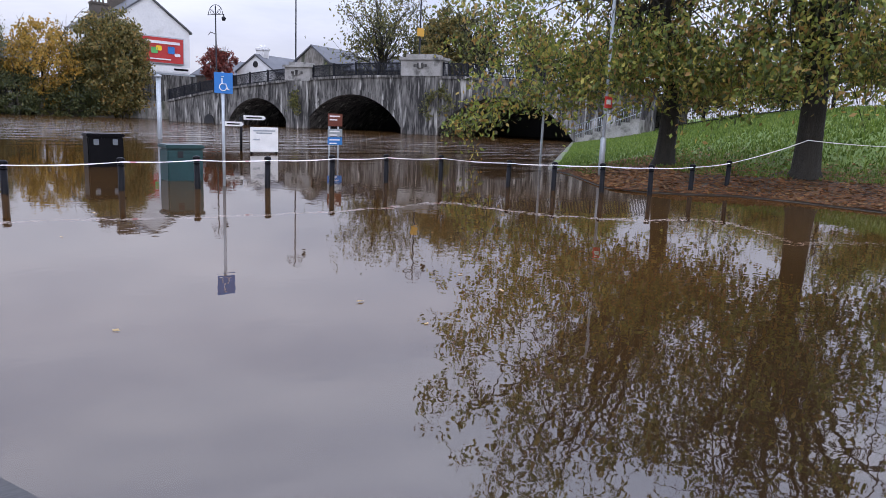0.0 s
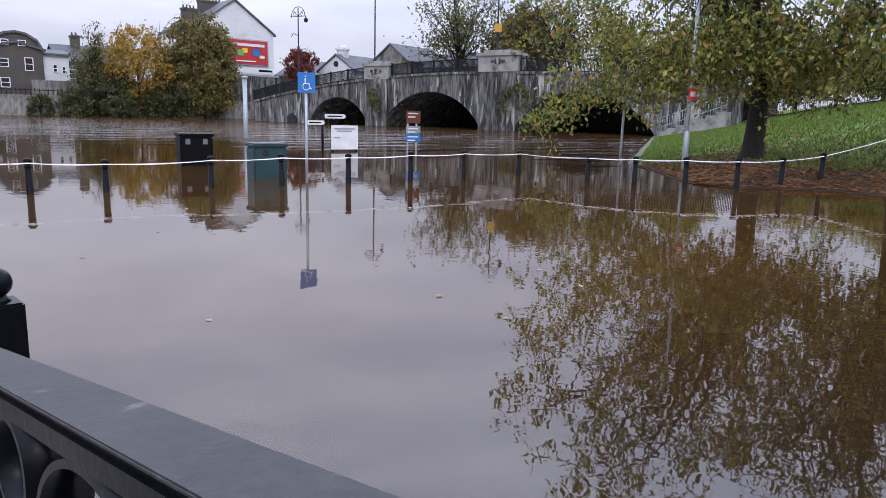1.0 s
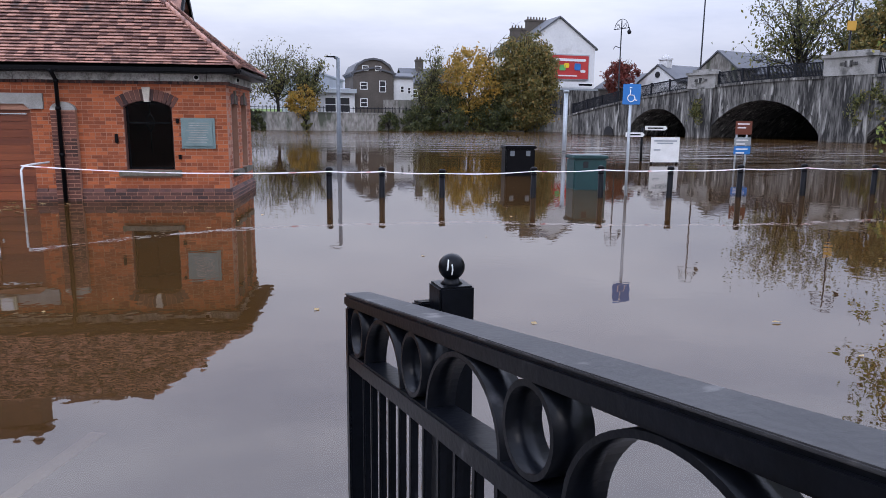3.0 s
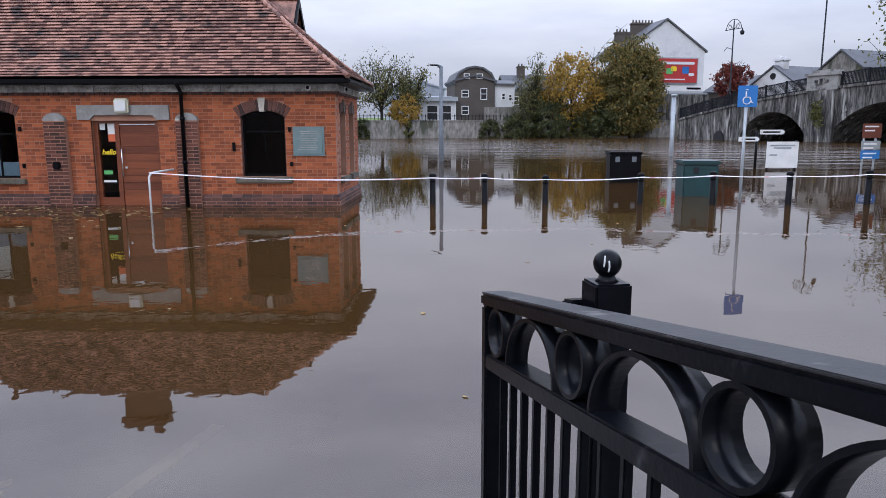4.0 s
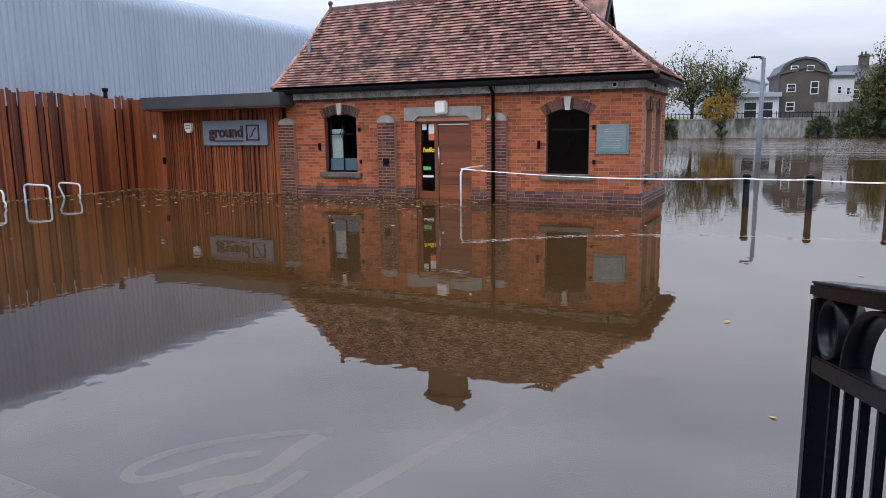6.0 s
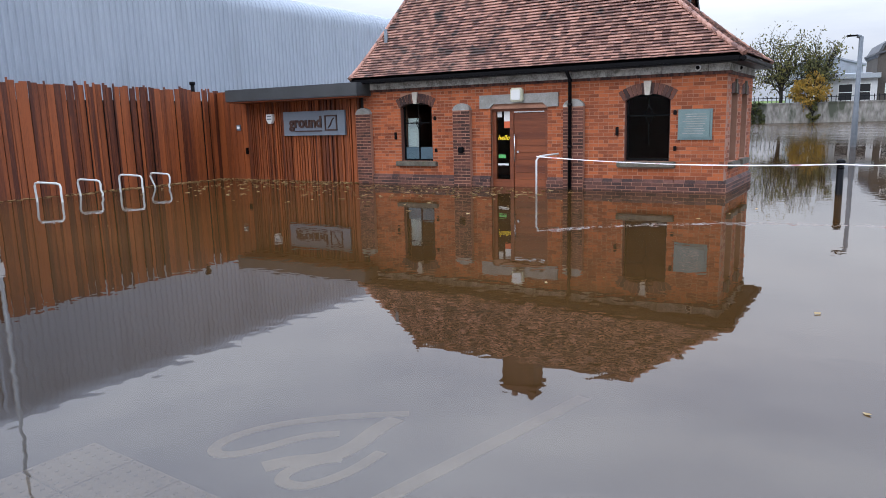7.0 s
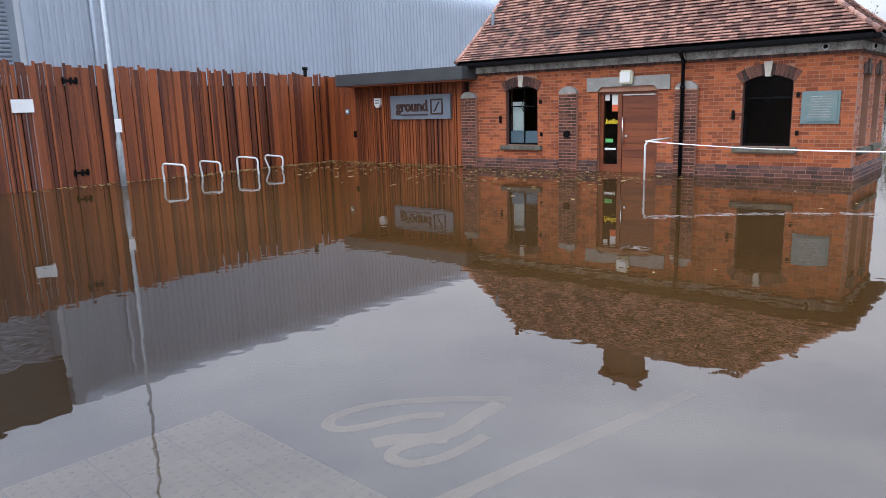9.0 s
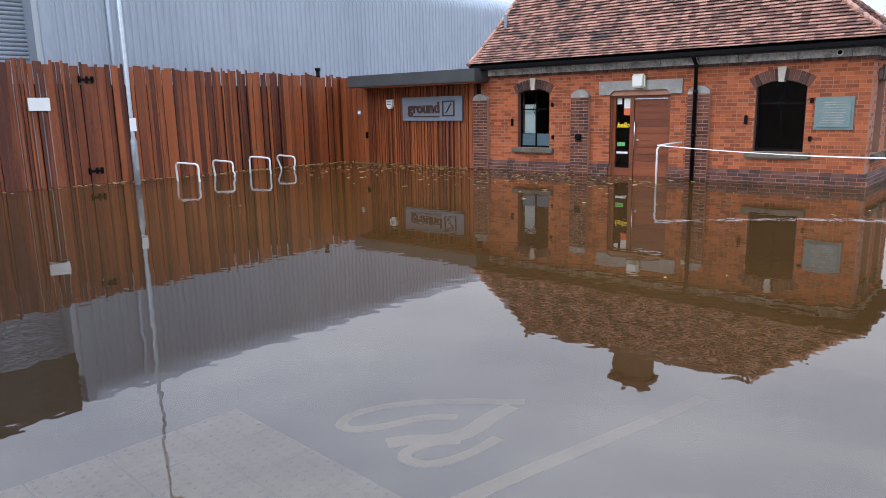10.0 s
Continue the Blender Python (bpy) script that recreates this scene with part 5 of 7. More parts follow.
def simple_house(name, label, x, back, w, depth, base, eave, ridge, wall_mat, roof_mat, gable_front, windows, chimneys=(), turn=0.0):
    t = thing(name, label, "house", far_m(x, back).translation + Vector((0, 0, base)))
    m = far_m(x, back) @ Matrix.Rotation(turn, 4, 'Z')
    bm = bmesh.new()
    if gable_front:
        prism(bm, [(0, base), (w, base), (w, eave), (w / 2, ridge), (0, eave)], 'y', 0, depth)
    else:
        prism(bm, [(0, base), (depth, base), (depth, eave), (depth / 2, ridge), (0, eave)], 'x', 0, w)
    placed("wall", bm, wall_mat, t, m)
    bm = bmesh.new()
    if gable_front:
        for q in ([(-0.4, eave - 0.25), (w / 2, ridge + 0.05), (w / 2, ridge + 0.35), (-0.4, eave + 0.05)], [(w + 0.4, eave - 0.25), (w / 2, ridge + 0.05), (w / 2, ridge + 0.35), (w + 0.4, eave + 0.05)]):
            prism(bm, q, 'y', -0.3, depth + 0.3)
    else:
        for q in ([(-0.4, eave - 0.25), (depth / 2, ridge + 0.05), (depth / 2, ridge + 0.35), (-0.4, eave + 0.05)], [(depth + 0.4, eave - 0.25), (depth / 2, ridge + 0.05), (depth / 2, ridge + 0.35), (depth + 0.4, eave + 0.05)]):
            prism(bm, q, 'x', -0.3, w + 0.3)
    placed("roof", bm, roof_mat, t, m)
    for wx, wz, ww, wh in windows:
        bm = bmesh.new()
        wall_shell(bm, [(wx + 0.12, wx + ww - 0.12, wz + 0.12, wz + wh - 0.12)], wx, wx + ww, wz, wz + wh, -0.12, 0.05)
        win = placed("window", bm, M_WHITE, t, m)
        bm = bmesh.new()
        box(bm, wx + 0.1, wx + ww - 0.1, -0.06, -0.02, wz + 0.1, wz + wh - 0.1)
        placed("pane", bm, M_DARK, win, m)
        bm = bmesh.new()
        box(bm, wx + 0.1, wx + ww - 0.1, -0.1, -0.05, wz + wh / 2 - 0.05, wz + wh / 2 + 0.05)
        placed("glazing_bar", bm, M_WHITE, win, m)
    for cx, cy, cw, ctop in chimneys:
        bm = bmesh.new()
        box(bm, cx, cx + cw, cy, cy + 1.0, eave, ctop)
        box(bm, cx - 0.12, cx + cw + 0.12, cy - 0.12, cy + 1.12, ctop - 0.35, ctop - 0.1)
        ch = placed("chimney", bm, M_BROWNWALL, t, m)
        for k in range(int(cw / 0.6)):
            bm = bmesh.new()
            tube(bm, [(cx + 0.3 + k * 0.6, cy + 0.5, ctop - 0.1), (cx + 0.3 + k * 0.6, cy + 0.5, ctop + 0.5)], [0.18, 0.14], 8)
            placed("chimney_pot", bm, M_BROWNWALL, ch, m)
    return t


M_SLATEROOF = material("slate_roof", (0.05, 0.052, 0.06), (0.11, 0.112, 0.12), 0.6, 0.5, 5, 0.2)
M_WHITEWALL = material("white_render", (0.55, 0.55, 0.55), (0.70, 0.70, 0.69), 0.8, 0.25, 3, 0.05, stain=(0.40, 0.39, 0.37), stain_scale=0.2, stain_at=0.66)
M_BROWNWALL = material("brown_stone", (0.06, 0.05, 0.042), (0.105, 0.09, 0.075), 0.9, 0.5, 6, 0.2)
brown = simple_house("town_house", "tall brown stone town house with small white sash windows", 2.0, 8, 7.2, 9, 2.4, 9.9, 10.6, M_BROWNWALL, M_SLATEROOF, True,
                     [(1.6, 10.2, 1.1, 0.9), (3.9, 10.2, 1.1, 0.9), (1.2, 7.0, 1.3, 1.3), (4.6, 6.6, 1.2, 2.0), (1.2, 4.0, 1.3, 1.5)])
m = far_m(2.0, 8)
placed("gable_head", prism(bmesh.new(), [(0, 9.8), (7.2, 9.8), (6.4, 11.2), (5.0, 12.0), (3.6, 12.25), (2.2, 12.0), (0.8, 11.2)], 'y', 0.02, 9), M_BROWNWALL, brown, m)
hood = [(-0.3, 9.6), (0.6, 11.3), (2.1, 12.2), (3.6, 12.45), (5.1, 12.2), (6.6, 11.3), (7.5, 9.6)]
placed("roof_hood", prism(bmesh.new(), hood + [(u * 0.93 + 0.25, v - 0.32) for u, v in hood[::-1]], 'y', -0.25, 9.2), M_SLATEROOF, brown, m, "rounded dark slate roof")
simple_house("annexe", "pale rendered side wing with a low roof", 9.2, 8.5, 3.6, 7, 2.4, 9.4, 9.9, M_WHITEWALL, M_SLATEROOF, False, [(1.2, 6.6, 0.7, 1.2), (2.5, 6.4, 0.6, 1.2)])
bm = bmesh.new()
box(bm, 6.5, 13.5, 3.5, 3.9, 2.4, 5.2)
yard_wall = thing("yard_wall", "plain grey rendered yard wall", "wall", far_m(6.5, 3.5).translation + Vector((0, 0, 2.4)))
placed("wall", bm, M_RENDER, yard_wall, far_m(0))
simple_house("terrace_house", "grey slated terrace with a dark chimney", 13, 16, 12, 8, 2.4, 8.8, 11.4, M_RENDER, M_SLATEROOF, False, [(1.5, 6, 1.0, 1.6)], [(3.0, 3, 1.4, 13.4)])
shop = simple_house("shop_unit", "low pale metal-roofed shop unit with a dark glazed front", -6.2, 7, 8.4, 10, 2.4, 6.8, 7.0, M_WHITEWALL, M_CLAD, False, [(3.2, 3.0, 2.0, 2.6), (5.4, 3.0, 2.2, 2.6)])
bm = bmesh.new()
box(bm, -0.4, 8.6, -1.0, 0.0, 6.3, 7.0)
placed("fascia", bm, M_GALV, shop, far_m(-6.2, 7))
simple_house("metal_shed", "pale blue-grey metal shed with a shallow roof", -8.0, 22, 10.5, 14, 2.4, 9.2, 10.6, M_CLAD, M_CLAD, True, [])

white = simple_house("gabled_house", "big white rendered house end with slate roof above the river", 30.5, 2.5, 14.6, 14, -1.5, 14.9, 20.0, M_WHITEWALL, M_SLATEROOF, True, [], [(0.2, 5, 2.8, 18.6), (3.6, 6, 4.2, 20.4)])
m = far_m(30.5, 2.5)
bm = bmesh.new()
box(bm, 1.0, 15.0, -1.6, -0.05, -2, 7.4)
base = placed("stone_base", bm, M_BRIDGE, white, m, "dark stained stone storey by the water")
bm = bmesh.new()
wall_shell(bm, [(9.75, 11.15, 1.35, 3.35)], 9.5, 11.4, 1.1, 3.6, -1.78, -1.58)
win = placed("window", bm, M_BROWNWALL, white, m, "small barred window in the stone storey")
bm = bmesh.new()
box(bm, 9.7, 11.2, -1.70, -1.64, 1.3, 3.4)
placed("pane", bm, M_DARK, win, m)
for k in range(3):
    bm = bmesh.new()
    box(bm, 10.05 + k * 0.37, 10.12 + k * 0.37, -1.76, -1.70, 1.35, 3.35)
    placed("glazing_bar", bm, M_WHITE, win, m)
board = thing("billboard", "red advertising billboard with bright printed shapes on a white house end", "billboard", m @ Vector((9, -0.3, 9.4)))
bm = bmesh.new()
box(bm, 5.2, 13.4, -0.30, -0.08, 9.25, 13.75, 0.05)
placed("frame", bm, M_GALV, board, m)
M_POSTER = material("red_poster", (0.36, 0.022, 0.02), (0.50, 0.035, 0.03), 0.5, 1, 10, 0.0)
bm = bmesh.new()
box(bm, 5.4, 13.2, -0.34, -0.30, 9.45, 13.55)
poster = placed("poster", bm, M_POSTER, board, m)
for a, b, c, d, mt in ((6.4, 12.6, 12.55, 13.0, M_CAMWHITE), (7.4, 8.6, 10.9, 11.9, M_GREENCARD), (8.3, 9.3, 11.4, 12.2, M_YELLOW), (10.4, 11.6, 11.0, 12.2, M_BLUE), (11.6, 12.6, 10.6, 11.1, M_CAMWHITE), (6.5, 7.1, 10.3, 10.9, M_ORANGE), (7.0, 11.0, 9.9, 10.1, M_CAMWHITE)):
    bm = bmesh.new()
    box(bm, a, b, -0.37, -0.34, c, d, 0.1)
    placed("printed_shape", bm, mt, poster, m)
bm = bmesh.new()
box(bm, 4.5, 15.2, -0.7, -0.05, 7.45, 7.75)
placed("ledge", bm, M_GALV, white, m)
bm = bmesh.new()
box(bm, 5.2, 14.6, -0.12, -0.05, 8.0, 8.9)
placed("sign_band", bm, M_WHITE, white, m)
for a, b in ((5.6, 7.4), (11.5, 14.2)):
    bm = bmesh.new()
    box(bm, a, b, -0.15, -0.12, 8.3, 8.65)
    placed("text_line", bm, M_BLACK, white, m)


# houses across the bridge road
def bridge_house(name, label, s, off, w, depth, base, eave, ridge, wall_mat, gable, chimneys=()):
    t = thing(name, label, "house", bpt(s, off, base))
    mm = Matrix.Translation(bpt(s, off, 0)) @ Matrix.Rotation(math.atan2(BU.y, BU.x), 4, 'Z')
    bm = bmesh.new()
    if gable:
        prism(bm, [(0, base), (w, base), (w, eave), (w / 2, ridge), (0, eave)], 'y', 0, depth)
    else:
        prism(bm, [(0, base), (depth, base), (depth, eave), (depth / 2, ridge), (0, eave)], 'x', 0, w)
    placed("wall", bm, wall_mat, t, mm)
    bm = bmesh.new()
    span = w if gable else depth
    for q in ([(-0.3, eave - 0.2), (span / 2, ridge + 0.02), (span / 2, ridge + 0.3), (-0.3, eave + 0.05)], [(span + 0.3, eave - 0.2), (span / 2, ridge + 0.02), (span / 2, ridge + 0.3), (span + 0.3, eave + 0.05)]):
        prism(bm, q, 'y' if gable else 'x', -0.25, (depth if gable else w) + 0.25)
    placed("roof", bm, M_SLATEROOF, t, mm)
    for cx, cw, top, mt in chimneys:
        bm = bmesh.new()
        box(bm, cx, cx + cw, 1.0, 2.2, eave, top)
        box(bm, cx - 0.15, cx + cw + 0.15, 0.85, 2.35, top - 0.4, top - 0.15)
        ch = placed("chimney", bm, mt, t, mm)
        for k in range(3):
            bm = bmesh.new()
            tube(bm, [(cx + 0.3 + k * 0.5, 1.6, top - 0.15), (cx + 0.3 + k * 0.5, 1.6, top + 0.45)], [0.16, 0.13], 8)
            placed("chimney_pot", bm, mt, ch, mm)
    return t, mm


bridge_house("roadside_house", "dark slated house with a black chimney", -44.5, 24, 16, 9, 2, 8.0, 10.4, M_BROWNWALL, False, [(3.8, 2.2, 12.4, M_DARKBRICK)])
cot, mm = bridge_house("white_cottage", "white rendered cottage gable with a round dark clock face", -29.8, 20, 8.2, 10, 2, 8.4, 11.0, M_WHITEWALL, True, [(3.3, 1.7, 12.4, M_WHITEWALL)])
bm = bmesh.new()
tube(bm, [(4.1, -0.15, 9.6), (4.1, 0.05, 9.6)], 0.5, 16)
placed("round_vent", bm, M_DARK, cot, mm)
bridge_house("slated_house", "grey slated house beyond the bridge", -24, 26, 9, 9, 2, 9.4, 12.0, M_RENDER, False)
bridge_house("grey_gable_house", "grey rendered gabled house beyond the bridge", -19.2, 22, 7, 12, 2, 10.0, 12.6, M_RENDER, True)
bridge_house("long_house", "long grey slated roof beyond the bridge", -12.5, 26, 12, 9, 2, 9.2, 11.4, M_RENDER, False)
mast = thing("street_lamp", "slim modern double street lamp by the road", "street lamp", bpt(-30.5, 16, 5))
p = bpt(-30.5, 16, 5)
bm = bmesh.new()
tube(bm, [p, Vector((p.x, p.y, 15.2))], [0.12, 0.07], 8)
tube(bm, [Vector((p.x, p.y, 14.0)), Vector((p.x, p.y, 14.4)) - BU * 1.2, Vector((p.x, p.y, 13.9)) - BU * 1.7], 0.06, 6)
part("column", bm, M_IRON, mast)
# cars and fence on the park road are screened by the trees: a low wall with railings on the bank top
top_wall = thing("park_railing", "grey iron railing along the road above the grass bank", "railing", (48, 8, 4))
for k in range(16):
    a = Vector((70 - k * 1.4, 36 - k * 4.2, 0))
    b = Vector((70 - (k + 1) * 1.4, 36 - (k + 1) * 4.2, 0))
    za, zb = float(ground_height(np.array(a.x), np.array(a.y))), float(ground_height(np.array(b.x), np.array(b.y)))
    bm = bmesh.new()
    for z in (0.25, 1.45):
        tube(bm, [(a.x, a.y, za + z), (b.x, b.y, zb + z)], 0.04, 6)
    for i in range(16):
        t = i / 16
        q = a.lerp(b, t)
        tube(bm, [(q.x, q.y, za + (zb - za) * t), (q.x, q.y, za + (zb - za) * t + 1.5)], 0.016, 4)
    part("railing_panel", bm, M_IRON, top_wall)


# ---- trees ----
def leaf_cloud(rng, centres, n_each, size, spread, droop=0.0, length=1.0):
    """Small four-cornered leaves round the given points, as vertices and faces. droop: metres the leaves trail below."""
    c = np.repeat(np.asarray(centres, float), n_each, axis=0)
    n = len(c)
    off = rng.normal(0, 1, (n, 3)) * np.asarray(spread)
    if droop:
        t = rng.random(n)
        off[:, :2] *= (0.35 + 0.5 * t)[:, None]
        off[:, 2] = off[:, 2] * 0.3 - droop * t * rng.uniform(0.5, 1.2, n)
    c = c + off
    u = rng.normal(0, 1, (n, 3))
    u[:, 2] -= 0.8
    u /= np.linalg.norm(u, axis=1)[:, None]
    w = np.cross(u, rng.normal(0, 1, (n, 3)))
    w /= np.linalg.norm(w, axis=1)[:, None] + 1e-9
    s = size * rng.uniform(0.6, 1.35, n)[:, None]
    nrm = np.cross(u, w) * s * 0.12
    v = np.stack([c - u * s * length, c + w * s * 0.5 + nrm, c + u * s * length, c - w * s * 0.5 + nrm], 1).reshape(-1, 3)
    k = np.arange(n)[:, None] * 4
    return v, np.concatenate([k, k + 1, k + 2, k + 3], 1)


def fast_mesh(name, v, f, mat, parent, label=""):
    me = bpy.data.meshes.new(name)
    me.vertices.add(len(v))
    me.vertices.foreach_set("co", np.asarray(v, np.float32).ravel())
    me.loops.add(f.size)
    me.loops.foreach_set("vertex_index", f.ravel().astype(np.int32))
    me.polygons.add(len(f))
    me.polygons.foreach_set("loop_start", (np.arange(len(f)) * f.shape[1]).astype(np.int32))
    me.update(calc_edges=True)
    me.materials.append(mat)
    ob = new(name, me)
    if parent:
        ob.parent = parent
        ob.matrix_parent_inverse = world_of(parent).inverted()
    return tagged(ob, label)


def limb(bm, rng, start, end, r0, r1, wob=0.12, n=7, sag=0.0):
    a, b = Vector(start), Vector(end)
    pts, rad = [], []
    L = (b - a).length
    for k in range(n + 1):
        t = k / n
        p = a.lerp(b, t) + Vector((0, 0, L * 0.10 * math.sin(math.pi * t) - sag * t * t))
        if 0 < k < n:
            p += Vector(rng.normal(0, wob * L * 0.12, 3))
        pts.append(p)
        rad.append(r0 + (r1 - r0) * t)
    tube(bm, pts, rad, 8 if r0 > 0.08 else 5)
    return pts


def park_tree(label, base, r, fork, crown_c, crown_r, seed, mat, n_limb, clusters, per, leaf, skirts=(), low=None):
    rng = np.random.default_rng(seed)
    t = thing("tree", label, "tree", base)
    b = Vector(base)
    f = Vector(fork)
    bm = bmesh.new()
    pts = [b + Vector((0, 0, -0.3)), b, b.lerp(f, 0.08) , b.lerp(f, 0.35), b.lerp(f, 0.7), f]
    tube(bm, pts, [r * 1.7, r * 1.45, r * 1.15, r, r * 0.95, r * 0.9], 14)
    part("trunk", bm, M_BARK, t)
    cc, cr = np.array(crown_c, float), np.array(crown_r, float)
    ends = []
    for k in range(n_limb):
        d = rng.normal(0, 1, 3)
        d /= np.linalg.norm(d)
        d[2] = abs(d[2]) * 0.9 - 0.25
        e = cc + d * cr * 0.62
        bm = bmesh.new()
        p = limb(bm, rng, f - Vector((0, 0, 0.3 * rng.random())), e, r * rng.uniform(0.28, 0.5), 0.035, n=9)
        for q in p[3:]:
            for _ in range(3):
                d2 = rng.normal(0, 1, 3) * cr * 0.24
                d2[2] -= 0.5
                e2 = np.array(q) + d2
                ends.append(e2)
                limb(bm, rng, q, e2, 0.03, 0.008, n=4, sag=0.3)
        part("limb", bm, M_BARK, t)
    ends = np.array(ends)
    d = rng.normal(0, 1, (clusters, 3))
    d /= np.linalg.norm(d, axis=1)[:, None]
    rad = rng.uniform(0.45, 1.0, clusters) ** 0.6
    pts = cc + d * cr * rad[:, None]
    pts = np.concatenate([pts, ends])
    # uneven outline: leave out clumps by a slow noise
    keep = [noise.noise(Vector(p * 0.5)) > -0.10 for p in pts]
    pts = pts[keep]
    if low is not None:
        pts = pts[pts[:, 2] > low]
    if len(skirts):
        sk = []
        for (x, y, z), (sx, sy, sz), n in skirts:
            sk.append(rng.normal(0, 1, (n, 3)) * (sx, sy, sz) + (x, y, z))
        pts = np.concatenate([pts, *sk])
    v, fc = leaf_cloud(rng, pts, per, leaf, (0.34, 0.34, 0.30), 0.9)
    crown = fast_mesh("crown", v, fc, mat, t, "thinning autumn leaves on drooping twigs")
    crown["kind"] = "stuff"
    tw = bmesh.new()
    for p in pts[:: max(1, len(pts) // 420)]:
        q = Vector(p)
        e = q + Vector((rng.normal(0, 0.15), rng.normal(0, 0.15), -rng.uniform(0.5, 1.1)))
        tube(tw, [q + Vector((0, 0, 0.25)), q, e], [0.010, 0.008, 0.004], 3, False)
    part("twig_mass", tw, M_BARK, t)["kind"] = "stuff"
    return t


M_LEAF_PARK = leaf_material("autumn_green_leaves", [(0.03, 0.05, 0.012), (0.11, 0.15, 0.028), (0.23, 0.27, 0.045), (0.14, 0.18, 0.036), (0.42, 0.37, 0.07), (0.32, 0.18, 0.05), (0.055, 0.08, 0.022)])
park_tree("mature park tree with drooping yellow-green autumn leaves", (25.4, 0.2, 0.50), 0.33, (25.45, 0.1, 3.2), (23.9, 2.6, 8.6), (6.6, 6.6, 6.0), 4, M_LEAF_PARK, 15, 540, 26, 0.10,
          (((21.2, 6.1, 2.2), (0.7, 0.7, 0.4), 24), ((22.4, 3.9, 3.3), (0.9, 0.9, 0.5), 44), ((23.0, 1.8, 3.6), (0.9, 0.9, 0.6), 60), ((24.6, -1.2, 4.4), (1.0, 1.0, 0.6), 90), ((23.6, 0.2, 4.6), (1.1, 1.1, 0.7), 90), ((21.8, 4.6, 4.6), (1.2, 1.2, 0.8), 45)), 3.1)
park_tree("thick park tree trunk with hanging autumn foliage", (25.8, -4.8, 0.42), 0.38, (26.0, -4.7, 3.9), (27.0, -5.4, 9.0), (6.0, 6.6, 5.6), 9, M_LEAF_PARK, 13, 430, 26, 0.10,
          (((25.6, -2.2, 3.6), (1.1, 0.9, 0.5), 40), ((26.0, -8.0, 3.9), (1.2, 1.2, 0.6), 80), ((25.0, -3.6, 4.6), (1.1, 1.1, 0.7), 90), ((24.8, -6.2, 4.8), (1.1, 1.1, 0.7), 80)), 3.3)


def bushy_tree(label, x, y, z0, h, w, seed, mat, clumps, per, leaf, trunk_r=0.3, bare=False, name="tree", squat=0.0):
    """A tree of clumps of leaves of its own uneven outline, at middle distance."""
    rng = np.random.default_rng(seed)
    t = thing(name, label, "tree" if name == "tree" else "bush", (x, y, z0))
    bm = bmesh.new()
    top = Vector((x, y, z0 + h * 0.55))
    tube(bm, [(x, y, z0 - 1.5), (x + 0.1, y, z0 + h * 0.2), top], [trunk_r, trunk_r * 0.8, trunk_r * 0.4], 8)
    part("trunk", bm, M_BARK, t)
    ends = []
    for k in range(26 if bare else 9):
        bm = bmesh.new()
        a = rng.uniform(0, 2 * math.pi)
        s = Vector((x, y, z0 + h * rng.uniform(0.10 if bare else 0.25, 0.5)))
        e = Vector((x + math.cos(a) * w * rng.uniform(0.2, 0.5), y + math.sin(a) * w * rng.uniform(0.2, 0.5), z0 + h * rng.uniform(0.35 if bare else 0.6, 1.0)))
        p = limb(bm, rng, s, e, trunk_r * 0.35, 0.03, n=6)
        for q in p[2:]:
            for _ in range(3 if bare else 1):
                e2 = Vector(q) + Vector(rng.normal(0, 1, 3)) * w * 0.10 + Vector((0, 0, 0.05 * h))
                limb(bm, rng, q, e2, 0.045, 0.012, n=3)
                ends.append(e2)
        part("limb", bm, M_BARK, t)
    d = rng.normal(0, 1, (clumps, 3))
    d /= np.linalg.norm(d, axis=1)[:, None]
    rad = rng.uniform(0.3, 1.0, clumps) ** 0.45
    c = np.array([x, y, z0 + h * (0.56 - squat)])
    pts = c + d * np.array([w / 2, w / 2, h * (0.44 + squat)]) * rad[:, None] * (1 + 0.22 * np.array([noise.noise(Vector(q * 2.3 + seed)) for q in d]))[:, None]
    if bare:
        pts = np.array([np.array(e) for e in ends])
    v, f = leaf_cloud(rng, pts, per, leaf, np.array([1, 1, 0.8]) * w * (0.05 if not bare else 0.07))
    fast_mesh("crown", v, f, mat, t)["kind"] = "stuff"
    return t


M_LEAF_DARK = leaf_material("dark_olive_leaves", [(0.035, 0.040, 0.013), (0.11, 0.105, 0.028), (0.22, 0.18, 0.05), (0.15, 0.13, 0.04), (0.34, 0.20, 0.05)])
M_LEAF_GOLD = leaf_material("golden_leaves", [(0.10, 0.08, 0.018), (0.34, 0.21, 0.03), (0.46, 0.26, 0.035), (0.24, 0.19, 0.035)])
M_LEAF_OLIVE = leaf_material("olive_leaves", [(0.045, 0.055, 0.018), (0.12, 0.125, 0.038), (0.21, 0.18, 0.05)])
M_LEAF_RED = leaf_material("red_leaves", [(0.10, 0.015, 0.012), (0.20, 0.04, 0.025), (0.13, 0.03, 0.02)])
M_LEAF_SHRUB = leaf_material("shrub_leaves", [(0.02, 0.03, 0.010), (0.055, 0.07, 0.02), (0.12, 0.115, 0.035)])
bushy_tree("large dark olive tree leaning over the river", 30.2, far_y(30.2) - 0.6, -0.6, 17.0, 11, 31, M_LEAF_DARK, 560, 60, 0.26, 0.6, squat=0.05)
bushy_tree("golden autumn tree on the river bank", 20.3, far_y(20.3) + 0.2, 0.4, 13.6, 10.2, 32, M_LEAF_GOLD, 230, 40, 0.24, 0.35, squat=0.03)
